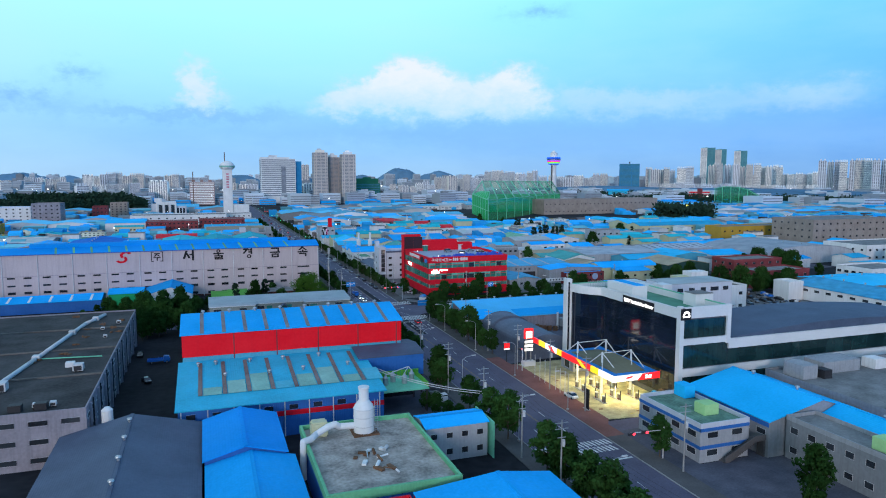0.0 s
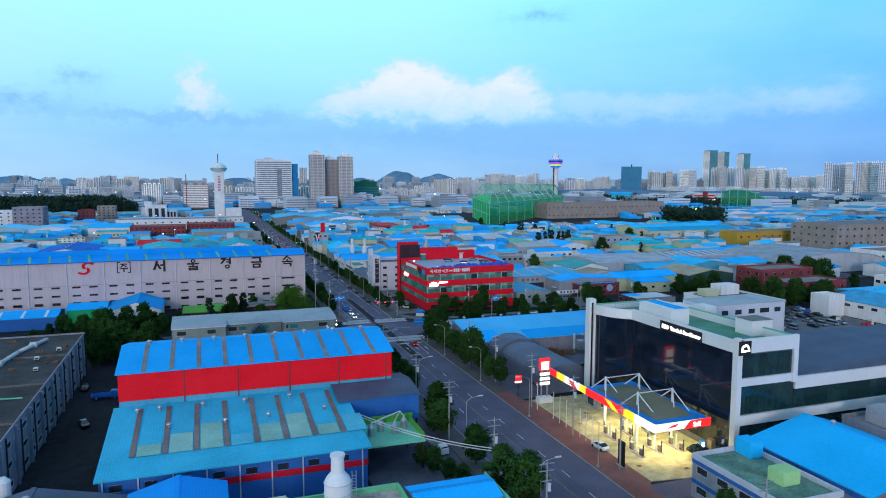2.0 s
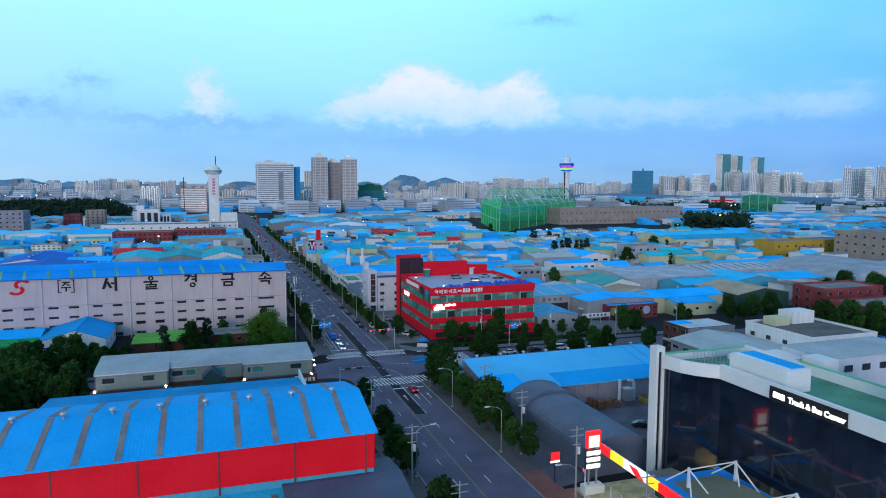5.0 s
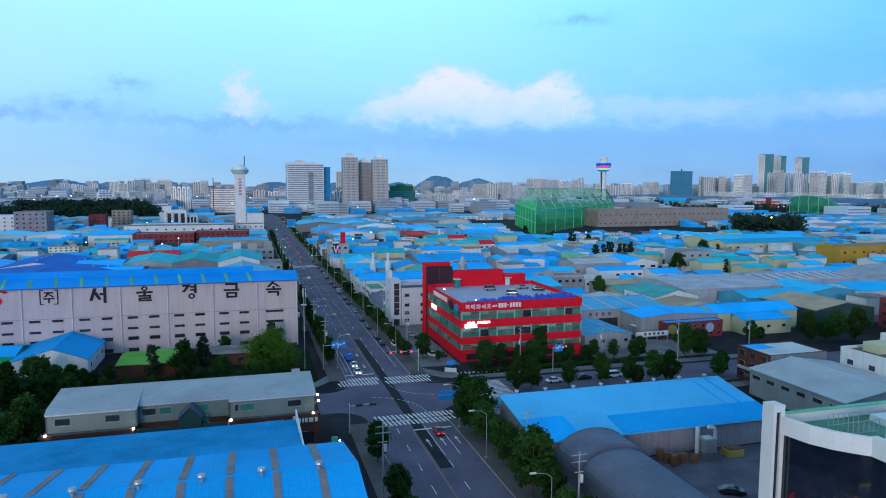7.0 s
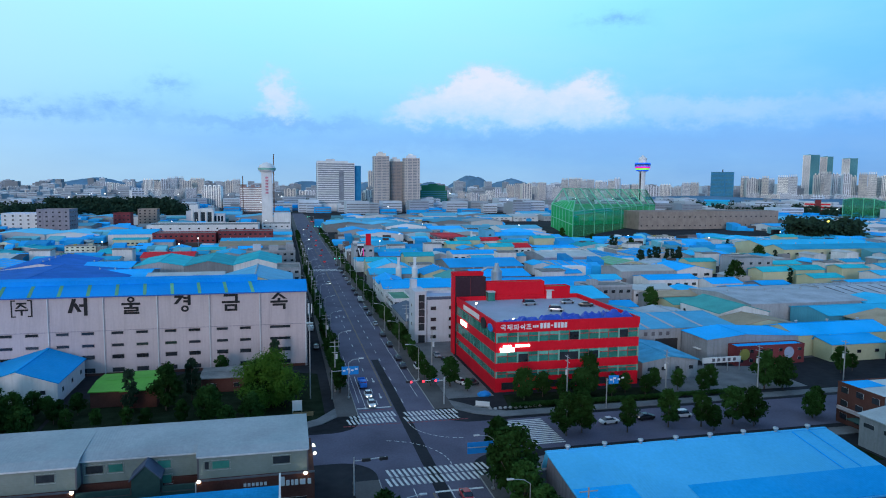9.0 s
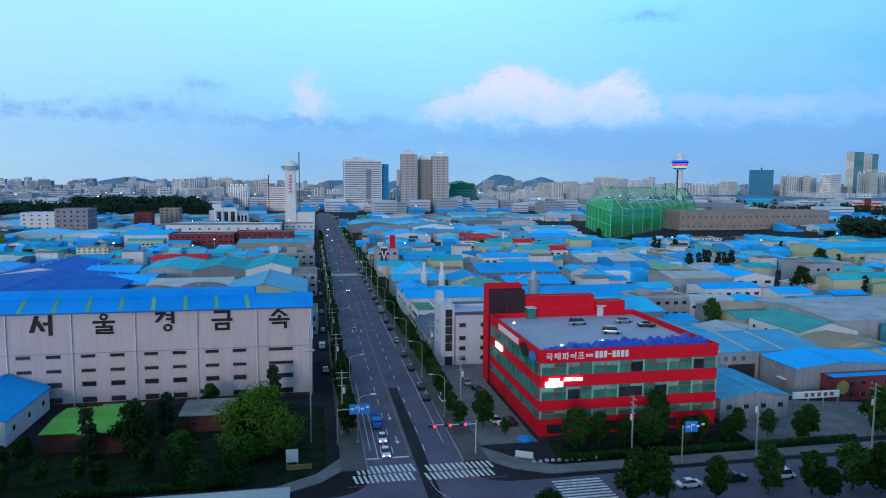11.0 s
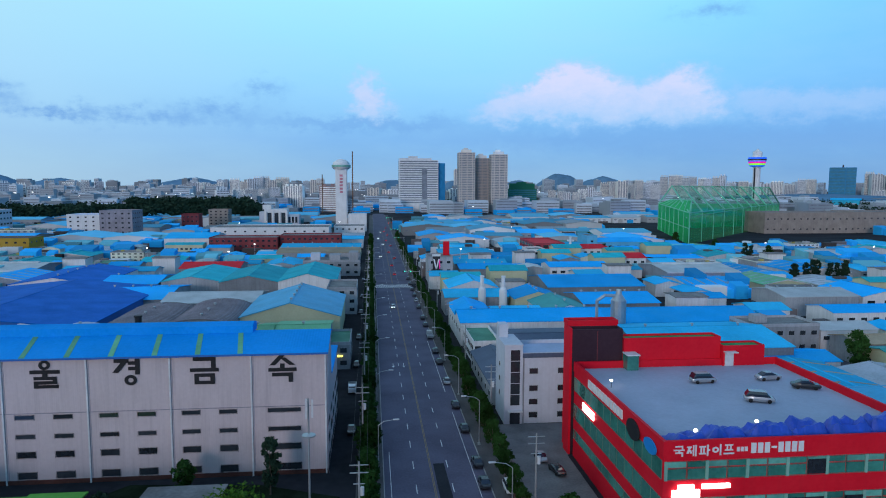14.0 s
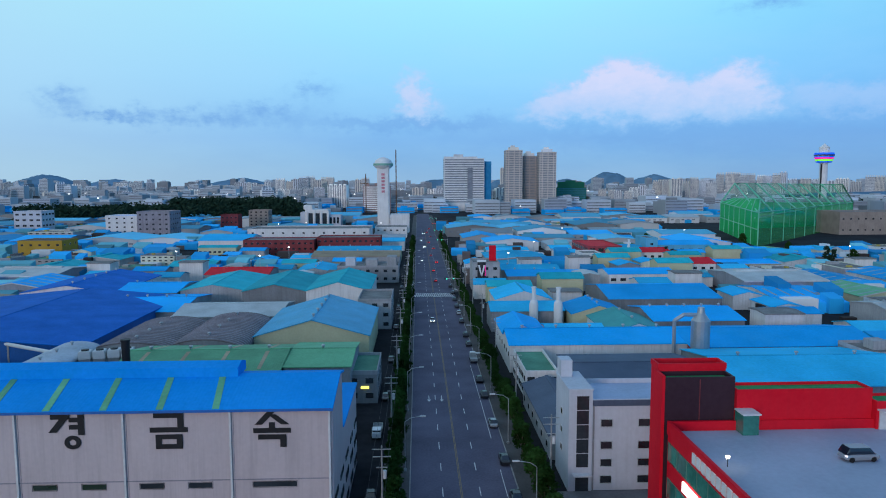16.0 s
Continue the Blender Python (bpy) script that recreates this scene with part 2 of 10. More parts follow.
M = {
    # near-black: the deep shade between the sheds is put into the concrete colour
    "ground": mat("shade_dark_concrete", (0.018, 0.020, 0.026), 0.9, var=0.5, scale=0.15, fine=4, spec=0.08),
    "asphalt": mat("asphalt", (0.108, 0.103, 0.150), 0.85, var=0.3, scale=0.4, fine=20, spec=0.1),
    "asphalt_new": mat("fresh_asphalt", (0.020, 0.021, 0.028), 0.85, var=0.25, fine=20, spec=0.1),
    "walk": mat("paving", (0.095, 0.09, 0.092), 0.9, var=0.3, fine=30),
    "walk_red": mat("red_paving", (0.20, 0.085, 0.075), 0.9, var=0.3, fine=30),
    "kerb": mat("kerb_stone", (0.30, 0.30, 0.30), 0.9),
    "paint": mat("road_paint", (0.62, 0.62, 0.62), 0.7, var=0.35, scale=3),
    "yellow": mat("yellow_paint", (0.27, 0.19, 0.10), 0.7, var=0.35, scale=3),
    "azure": mat("azure_sheet", (0.004, 0.38, 0.86), 0.6, var=0.18, scale=0.25, obj=0.22, fade=0.28, wave=("X", 0.5), spec=0.02),
    "sky": mat("pale_blue_sheet", (0.025, 0.45, 0.76), 0.65, var=0.22, scale=0.3, obj=0.25, fade=0.4, wave=("X", 0.5), spec=0.02),
    "deep": mat("deep_blue_sheet", (0.0, 0.125, 0.50), 0.6, var=0.2, obj=0.15, wave=("X", 0.5), spec=0.02),
    "teal": mat("teal_sheet", (0.015, 0.43, 0.53), 0.6, var=0.2, fade=0.3, obj=0.2, wave=("X", 0.5), spec=0.02),
    "green": mat("green_sheet", (0.11, 0.38, 0.20), 0.6, var=0.25, obj=0.2, wave=("X", 0.5), spec=0.3),
    "greyroof": mat("grey_sheet", (0.378, 0.415, 0.476), 0.7, var=0.28, fade=0.25, obj=0.35, wave=("X", 0.5), spec=0.2),
    "slate": mat("slate_sheet", (0.07, 0.095, 0.15), 0.65, var=0.2, wave=("X", 0.4), spec=0.2),
    "whiteroof": mat("pale_grey_sheet", (0.42, 0.46, 0.48), 0.55, var=0.2, obj=0.2, wave=("X", 0.5)),
    "tan": mat("tan_sheet", (0.36, 0.29, 0.20), 0.7, var=0.25, obj=0.2, wave=("X", 0.5)),
    "pinkwall": mat("pale_pink_panel", (0.49, 0.41, 0.425), 0.7, var=0.09, scale=0.5, streak=0.25, wave=("X", 0.35), bump=0.12),
    "greywall": mat("grey_render", (0.30, 0.315, 0.34), 0.85, var=0.2, obj=0.3, streak=0.35),
    "mixwall": mat("plain_render", (0.43, 0.455, 0.48), 0.85, var=0.2, obj=0.3, streak=0.35, alt=[(1, 1, 1), (0.75, 0.8, 0.9), (1.05, 1.05, 0.8), (0.7, 0.7, 0.74), (0.9, 0.85, 0.82), (1.15, 1.15, 1.15), (1.35, 1.35, 1.35), (1.2, 1.2, 0.95)]),
    "whitewall": mat("white_render", (0.68, 0.68, 0.69), 0.8, var=0.1, streak=0.3),
    "darkgrey": mat("dark_render", (0.12, 0.12, 0.14), 0.85, var=0.3, streak=0.3),
    "purplegrey": mat("weathered_panel", (0.27, 0.25, 0.29), 0.8, var=0.25, streak=0.5),
    "bluewall": mat("blue_panel", (0.022, 0.13, 0.42), 0.6, var=0.12, streak=0.2, wave=("X", 0.4)),
    "tealwall": mat("teal_panel", (0.07, 0.33, 0.46), 0.6, var=0.12, streak=0.25, wave=("X", 0.4)),
    "red": mat("red_panel", (0.66, 0.006, 0.022), 0.6, var=0.07, scale=0.6, streak=0.1, spec=0.08, bump=0.08),
    "maroon": mat("maroon_panel", (0.040, 0.016, 0.026), 0.6, var=0.15),
    "brick": mat("red_brick", (0.21, 0.042, 0.048), 0.9, var=0.3, fine=30, obj=0.1),
    "black_glass": glassy("black_curtain_glass", (0.004, 0.010, 0.024), 0.07),
    "dark_glass": glassy("dark_window_glass", (0.022, 0.028, 0.036), 0.1),
    "green_glass": glassy("green_window_glass", (0.035, 0.20, 0.16), 0.1),
    "green_light_glass": glassy("pale_green_window_glass", (0.12, 0.38, 0.31), 0.1),
    "frame": mat("white_window_frame", (0.55, 0.56, 0.58), 0.5),
    "white": mat("white_paint", (0.66, 0.67, 0.68), 0.5, var=0.08),
    "roofconc": mat("roof_concrete", (0.20, 0.20, 0.20), 0.9, var=0.4, scale=0.8),
    "roofgreen": mat("green_roof_coating", (0.085, 0.25, 0.17), 0.8, var=0.3, scale=0.8),
    "roofpale": mat("pale_deck_coating", (0.33, 0.375, 0.48), 0.6, var=0.12, scale=0.5),
    "metal": mat("galvanised_steel", (0.42, 0.44, 0.46), 0.4, 0.7, var=0.15),
    "dark": mat("dark_metal", (0.03, 0.03, 0.035), 0.5),
    "rust": mat("rusty_clutter", (0.16, 0.085, 0.05), 0.9, var=0.5),
    "tarp": mat("blue_tarpaulin", (0.008, 0.055, 0.42), 0.45, var=0.3, scale=2.0, spec=0.5),
    "bark": mat("bark", (0.09, 0.07, 0.055), 0.95, var=0.4),
    "leaf": mat("foliage", (0.018, 0.058, 0.010), 0.9, var=0.45, scale=2.0, obj=0.35, spec=0.02),
    "leaf_far": mat("dark_foliage", (0.012, 0.034, 0.018), 0.85, var=0.4, scale=0.3, spec=0.1),
    "net": mat("green_safety_net", (0.01, 0.34, 0.12), 0.7, var=0.2, scale=0.2, obj=0.1),
    "net_pole": mat("pale_green_frame", (0.15, 0.50, 0.33), 0.6),
    "apt": mat("apartment_concrete", (0.72, 0.72, 0.72), 0.85, var=0.1, scale=0.05, fine=1, obj=0.22, alt=[(1, 1, 1), (1.05, 0.98, 0.9), (0.9, 0.93, 1.0), (1.08, 1.05, 1.0)]),
    "apt_win": mat("apartment_windows", (0.20, 0.22, 0.26), 0.4, var=0.3, scale=0.5, fine=3),
    "bluetower": mat("blue_tower_glass", (0.015, 0.20, 0.42), 0.5, var=0.2, spec=0.1),
    # distance haze is put into this colour: wooded green turned pale blue
    "hill": mat("haze_blue_hill", (0.11, 0.22, 0.33), 0.95, var=0.3, scale=0.02, fine=0.3, bump=0.0, spec=0.0),
    "haze_city": mat("pale_concrete", (0.36, 0.37, 0.40), 0.9, var=0.12, scale=0.02, fine=0.5, obj=0.2),
    "tyre": mat("rubber", (0.015, 0.015, 0.016), 0.9),
    "oldpatch": mat("aged_teal_sheet", (0.20, 0.42, 0.36), 0.6, var=0.3, wave=("X", 0.5)),
    "limegreen": mat("bright_green_sheet", (0.10, 0.36, 0.05), 0.6, var=0.2, wave=("X", 0.5)),
    "paleblue": mat("pale_blue_roof_coating", (0.34, 0.42, 0.58), 0.6, var=0.15),
    "yellowblue": mat("ochre_panel", (0.40, 0.25, 0.035), 0.7, var=0.15),
    "cream": mat("cream_panel", (0.50, 0.50, 0.33), 0.8, var=0.12),
    "g_white": glow("white_light", (1.0, 0.97, 0.92), 3.0),
    "g_lamp": glow("lamp_light", (1.0, 0.85, 0.6), 14.0),
    "g_red": glow("red_light", (1.0, 0.03, 0.05), 3.5),
    "g_green": glow("green_light", (0.05, 1.0, 0.5), 2.0),
    "g_pink": glow("pink_light", (1.0, 0.01, 0.35), 0.75),
    "g_cyan": glow("cyan_light", (0.005, 0.10, 0.75), 0.7),
    "g_yellow": glow("yellow_light", (1.0, 0.85, 0.12), 3.0),
    "ink": mat("black_lettering", (0.015, 0.015, 0.018), 0.6, var=0.1),
    "signblue": mat("blue_road_sign", (0.01, 0.22, 0.60), 0.4, var=0.1),
    "carwhite": mat("white_car_paint", (0.70, 0.71, 0.73), 0.25, var=0.04, spec=0.6),
    "carsilver": mat("silver_car_paint", (0.38, 0.39, 0.41), 0.25, 0.5, var=0.05),
    "carblack": mat("black_car_paint", (0.015, 0.016, 0.02), 0.2, var=0.05, spec=0.6),
    "carred": mat("red_car_paint", (0.40, 0.01, 0.02), 0.25, var=0.05, spec=0.6),
    "carblue": mat("blue_truck_paint", (0.02, 0.16, 0.55), 0.35, var=0.08),
}
M["g_fw"] = glow("lit_white_fascia", (0.95, 0.93, 0.85), 0.85)
M["g_fy"] = glow("lit_yellow_fascia", (1.0, 0.62, 0.02), 0.9)
M["g_fr"] = glow("lit_red_fascia", (0.9, 0.015, 0.02), 0.8)
M["forecourt"] = mat("forecourt_concrete", (0.42, 0.38, 0.22), 0.85, var=0.45, scale=1.6, fine=30)
M["roofdark"] = mat("bitumen_roof", (0.055, 0.052, 0.054), 0.9, var=0.5, scale=0.5)
M["oldgreen"] = mat("old_green_box", (0.16, 0.20, 0.17), 0.8, var=0.3)
M["dustroof"] = mat("dusty_roof", (0.36, 0.32, 0.29), 0.95, var=0.6, scale=1.1)
M["archgrey"] = mat("arched_sheet", (0.095, 0.12, 0.175), 0.6, var=0.25, wave=("Y", 0.5))
M["sage"] = mat("sage_siding", (0.21, 0.25, 0.23), 0.8, var=0.15, wave=("Z", 0.35))
M["darkgreen"] = mat("dark_green_siding", (0.03, 0.075, 0.07), 0.7, var=0.2)
M["brickdark"] = mat("dark_brick", (0.10, 0.038, 0.030), 0.9, var=0.35, fine=40)
M["tealazure"] = mat("turquoise_blue_sheet", (0.04, 0.34, 0.58), 0.5, var=0.18, wave=("Y", 0.5))
M["brownroof"] = mat("brown_corrugated", (0.16, 0.135, 0.14), 0.7, var=0.25, wave=("Y", 0.6), bump=0.5)
M["redstripe"] = mat("red_striped_panel", (0.34, 0.05, 0.07), 0.7, var=0.3)
M["tankyellow"] = mat("water_tank", (0.42, 0.34, 0.08), 0.6)
M["pinkpaint"] = mat("faded_pink_paint", (0.55, 0.22, 0.28), 0.7)
M["towerbeige"] = mat("beige_tower_concrete", (0.55, 0.49, 0.45), 0.85, var=0.1, scale=0.05, fine=1)
M["towerdark"] = mat("brown_tower_concrete", (0.34, 0.31, 0.30), 0.85, var=0.1, scale=0.05, fine=1)
M["netdark"] = mat("dark_green_net", (0.012, 0.13, 0.075), 0.8, var=0.2, scale=0.1)
M["brickpink"] = mat("pinkish_brown_render", (0.36, 0.24, 0.23), 0.85, var=0.12, scale=0.05, fine=1)
M["towerglass"] = mat("green_tower_glass", (0.10, 0.30, 0.34), 0.5, var=0.2, scale=0.05, fine=1, spec=0.2)
M["bluegreen"] = mat("teal_window_glass", (0.02, 0.17, 0.24), 0.4, var=0.25, scale=0.1, spec=0.2)
M["tanwall"] = mat("brown_render", (0.29, 0.245, 0.22), 0.85, var=0.2, streak=0.3)


def sheer(name, color, cover):
    """A woven net: part of the light goes straight through."""
    m = mat(name, color, 0.8, var=0.2, scale=0.1)
    n, l = m.node_tree.nodes, m.node_tree.links
    tr = n.new("ShaderNodeBsdfTransparent")
    mx = n.new("ShaderNodeMixShader")
    mx.inputs[0].default_value = cover
    l.new(tr.outputs[0], mx.inputs[1])
    l.new(n["Principled BSDF"].outputs[0], mx.inputs[2])
    l.new(mx.outputs[0], n["Material Output"].inputs[0])
    return m


M["netsheer"] = sheer("green_range_net", (0.006, 0.52, 0.13), 0.72)
M["g_head"] = glow("headlight", (1.0, 0.93, 0.8), 10.0)
M["taillamp"] = mat("unlit_tail_lamp", (0.25, 0.01, 0.01), 0.3)
M["leaf_light"] = mat("light_foliage", (0.050, 0.125, 0.012), 0.9, var=0.4, scale=2.0, spec=0.05)
M["netthin"] = sheer("thin_green_range_net", (0.02, 0.48, 0.20), 0.2)


def islands(name, base, spread):
    """Plain walls whose tone shifts from block to block of one joined mass."""
    m = mat(name, base, 0.85, var=0.12, scale=0.05, fine=1)
    n, l = m.node_tree.nodes, m.node_tree.links
    geo = n.new("ShaderNodeNewGeometry")
    mr = n.new("ShaderNodeMapRange")
    mr.inputs[3].default_value, mr.inputs[4].default_value = 1 - spread, 1 + spread
    hs = n.new("ShaderNodeHueSaturation")
    b = n["Principled BSDF"]
    src = b.inputs["Base Color"].links[0].from_socket
    l.new(geo.outputs["Random Per Island"], mr.inputs[0])
    l.new(mr.outputs[0], hs.inputs["Value"])
    l.new(src, hs.inputs["Color"])
    l.new(hs.outputs[0], b.inputs["Base Color"])
    return m


# the blue cast is distance haze mixed into the concrete colour
M["farblocks"] = islands("hazy_far_concrete", (0.38, 0.43, 0.48), 0.5)
M["oldlight"] = mat("dusty_roof_light", (0.28, 0.36, 0.40), 0.6, var=0.3)
M["red_line"] = mat("faded_red_line", (0.26, 0.05, 0.06), 0.8, var=0.4, scale=3)
M["isl_blue"] = islands("small_blue_sheets", (0.012, 0.36, 0.76), 0.4)
M["isl_pale"] = islands("small_pale_walls", (0.46, 0.48, 0.50), 0.6)
M["far_azure"] = islands("far_azure_sheets", (0.02, 0.39, 0.80), 0.45)
M["far_sky"] = islands("far_pale_blue_sheets", (0.10, 0.45, 0.66), 0.4)
M["far_mixed"] = islands("far_grey_sheets", (0.30, 0.36, 0.40), 0.5)
M["isl_dark"] = islands("dark_goods", (0.10, 0.085, 0.085), 0.7)
M["isl_teal"] = islands("small_teal_sheets", (0.12, 0.40, 0.48), 0.5)

M["copper_sheet"] = mat("green_copper_sheet", (0.04, 0.33, 0.33), 0.6, var=0.2, fade=0.35, wave=("X", 0.5))
M["patched"] = mat("patched_blue_sheet", (0.034, 0.310, 0.540), 0.65, var=0.3, scale=1.2, fade=0.6, wave=("X", 0.5))
M["g_lime"] = glow("lime_light", (0.25, 0.9, 0.05), 0.7)
M["skywall"] = mat("sky_blue_panel", (0.10, 0.40, 0.62), 0.7, var=0.15, streak=0.2)
M["lawn"] = mat("practice_lawn", (0.05, 0.14, 0.035), 0.95, var=0.3, scale=0.3)

M["aged_teal"] = mat("aged_turquoise_sheet", (0.02, 0.43, 0.64), 0.6, var=0.25, scale=0.5, fade=0.45, wave=("X", 0.5))
M["rustlight"] = mat("rusty_roof_light", (0.20, 0.15, 0.14), 0.8, var=0.4)
M["palepatch"] = mat("pale_green_sheet", (0.24, 0.46, 0.40), 0.6, var=0.25, fade=0.3)
M["skypatch"] = mat("light_turquoise_sheet", (0.07, 0.42, 0.55), 0.6, var=0.25)
M["olive"] = mat("olive_canopy_sheet", (0.17, 0.17, 0.12), 0.7, var=0.2)
M["skyazure"] = mat("light_azure_sheet", (0.008, 0.46, 0.90), 0.55, var=0.14, scale=0.3, fade=0.2, wave=("X", 0.5), spec=0.02)
M["lime"] = mat("pale_lime_coating", (0.36, 0.62, 0.28), 0.7, var=0.15)
M["brownroofing"] = mat("brown_roof_felt", (0.13, 0.12, 0.115), 0.9, var=0.4)

M["caferoof"] = mat("pale_cafe_sheet", (0.30, 0.345, 0.38), 0.6, var=0.2, fade=0.3, wave=("X", 0.45))
M["softwhite"] = mat("aged_white_render", (0.50, 0.53, 0.60), 0.8, var=0.1, streak=0.15)

M["south_glass"] = glassy("green_black_glass", (0.006, 0.032, 0.034), 0.08)
M["worn_yard"] = mat("worn_bluish_concrete", (0.088, 0.090, 0.118), 0.9, var=0.35, scale=0.8, fine=20)
M["kiosk_grey"] = mat("grey_pump_casing", (0.20, 0.18, 0.16), 0.5, var=0.2)
M["skyblue_deck"] = mat("blue_canopy_deck", (0.01, 0.22, 0.62), 0.6, var=0.15)
M["paleazure"] = mat("sun_bleached_blue_sheet", (0.07, 0.47, 0.83), 0.6, var=0.16, scale=0.3, fade=0.4, wave=("X", 0.5), spec=0.02)
M["scarlet"] = mat("bright_red_sheet", (0.84, 0.006, 0.018), 0.6, var=0.06, scale=0.6, streak=0.08, spec=0.08, bump=0.08, wave=("X", 0.4))
M["oldblue"] = mat("aged_blue_sheet", (0.0, 0.255, 0.56), 0.6, var=0.3, scale=0.6, fade=0.3, wave=("X", 0.5), spec=0.02)
M["stripgrey"] = mat("dusty_roof_light", (0.20, 0.19, 0.20), 0.7, var=0.3, scale=0.8)
M["deepazure"] = mat("strong_blue_sheet", (0.0, 0.27, 0.74), 0.6, var=0.16, scale=0.25, fade=0.15, wave=("X", 0.5), spec=0.02)
M["mossroof"] = mat("weathered_green_roof", (0.14, 0.25, 0.19), 0.9, var=0.55, scale=1.2)
M["netdull"] = sheer("dull_green_net", (0.015, 0.20, 0.09), 0.6)
M["deckgreen"] = mat("bright_green_roof_coating", (0.03, 0.26, 0.09), 0.8, var=0.3, scale=0.8)
M["greenframe"] = mat("green_window_frame", (0.09, 0.22, 0.18), 0.5, var=0.15)
M["palecolumn"] = mat("pale_green_column", (0.20, 0.40, 0.33), 0.5, var=0.15)
# dark green grass, taken almost to black with tree shade in the colour
M["grass"] = mat("shade_dark_grass", (0.009, 0.019, 0.008), 0.95, var=0.5, scale=1.2, fine=30, spec=0.02)
M["yard"] = mat("pale_yard_concrete", (0.15, 0.155, 0.165), 0.9, var=0.35, scale=0.8, fine=20)
M["stone"] = mat("pale_boulder", (0.32, 0.32, 0.33), 0.9, var=0.3)

# ---- building helpers ----
def part(name, bm, material, parent=None, label="", smooth=False):
    me = bpy.data.meshes.new(name)
    bmesh.ops.recalc_face_normals(bm, faces=bm.faces)
    bm.to_mesh(me)
    bm.free()
    me.materials.append(M[material] if isinstance(material, str) else material)
    if smooth:
        for p in me.polygons:
            p.use_smooth = True
    ob = new(name, me)
    if parent is not None:
        ob.parent = parent
    if label:
        ob["label"] = label
    return ob


def share(name, me, parent, m=None):
    ob = new(name, me)
    ob.parent = parent
    if m is not None:
        ob.matrix_basis = m
    return ob


def thing(name, label, category, x=0, y=0, z=0, rz=0, group="", kind=""):
    ob = new(name)
    ob.matrix_basis = pose(x, y, z, 0, 0, rz)
    ob.empty_display_size = 0.5
    return tagged(ob, label, category, group, kind)


def box(bm, x0, x1, y0, y1, z0, z1, bev=0.0):
    vs = [bm.verts.new(p) for p in ((x0, y0, z0), (x1, y0, z0), (x1, y1, z0), (x0, y1, z0), (x0, y0, z1), (x1, y0, z1), (x1, y1, z1), (x0, y1, z1))]
    fs = [bm.faces.new([vs[i] for i in q]) for q in ((3, 2, 1, 0), (4, 5, 6, 7), (0, 1, 5, 4), (1, 2, 6, 5), (2, 3, 7, 6), (3, 0, 4, 7))]
    if bev:
        bmesh.ops.bevel(bm, geom=list({e for f in fs for e in f.edges}), offset=bev, segments=2, affect="EDGES")
    return vs


def bx(*args, bev=0.0):
    bm = bmesh.new()
    box(bm, *args, bev=bev)
    return bm


def cyl(bm, x, y, z0, z1, r, r2=None, seg=12):
    r2 = r if r2 is None else r2
    a = [bm.verts.new((x + r * math.cos(i * math.tau / seg), y + r * math.sin(i * math.tau / seg), z0)) for i in range(seg)]
    b = [bm.verts.new((x + r2 * math.cos(i * math.tau / seg), y + r2 * math.sin(i * math.tau / seg), z1)) for i in range(seg)]
    for i in range(seg):
        j = (i + 1) % seg
        bm.faces.new((a[i], a[j], b[j], b[i]))
    bm.faces.new(b)
    bm.faces.new(a[::-1])


def tube(bm, p, q, r, seg=8):
    p, q = Vector(p), Vector(q)
    d = q - p
    m = Matrix.Translation(p) @ d.to_track_quat("Z", "Y").to_matrix().to_4x4()
    a = [bm.verts.new(m @ Vector((r * math.cos(i * math.tau / seg), r * math.sin(i * math.tau / seg), 0))) for i in range(seg)]
    b = [bm.verts.new(m @ Vector((r * math.cos(i * math.tau / seg), r * math.sin(i * math.tau / seg), d.length))) for i in range(seg)]
    for i in range(seg):
        j = (i + 1) % seg
        bm.faces.new((a[i], a[j], b[j], b[i]))
    bm.faces.new(b)
    bm.faces.new(a[::-1])


def lathe(bm, x, y, profile, seg=16):
    rings = [[bm.verts.new((x + r * math.cos(i * math.tau / seg), y + r * math.sin(i * math.tau / seg), z)) for i in range(seg)] for r, z in profile]
    for a, b in zip(rings, rings[1:]):
        for i in range(seg):
            j = (i + 1) % seg
            bm.faces.new((a[i], a[j], b[j], b[i]))
    bm.faces.new(rings[-1])
    bm.faces.new(rings[0][::-1])


def extrude_poly(bm, pts, axis, a0, a1):
    """A closed outline pts, in the plane across axis, drawn out from a0 to a1. For 'x' pts are (y, z), for 'y' (x, z), for 'z' (x, y)."""
    def at(p, a):
        return {"x": (a, p[0], p[1]), "y": (p[0], a, p[1]), "z": (p[0], p[1], a)}[axis]
    u = [bm.verts.new(at(p, a0)) for p in pts]
    v = [bm.verts.new(at(p, a1)) for p in pts]
    n = len(pts)
    for i in range(n):
        j = (i + 1) % n
        bm.faces.new((u[i], u[j], v[j], v[i]))
    bm.faces.new(u[::-1])
    bm.faces.new(v)


def ep(pts, axis, a0, a1):
    bm = bmesh.new()
    extrude_poly(bm, pts, axis, a0, a1)
    return bm


def parapet(bm, x0, x1, y0, y1, z0, z1, w=0.3):
    box(bm, x0, x1, y0, y0 + w, z0, z1)
    box(bm, x0, x1, y1 - w, y1, z0, z1)
    box(bm, x0, x0 + w, y0 + w, y1 - w, z0, z1)
    box(bm, x1 - w, x1, y0 + w, y1 - w, z0, z1)


WINDOWS = {}
FAR = [False]        # far off, frame and pane are one mesh


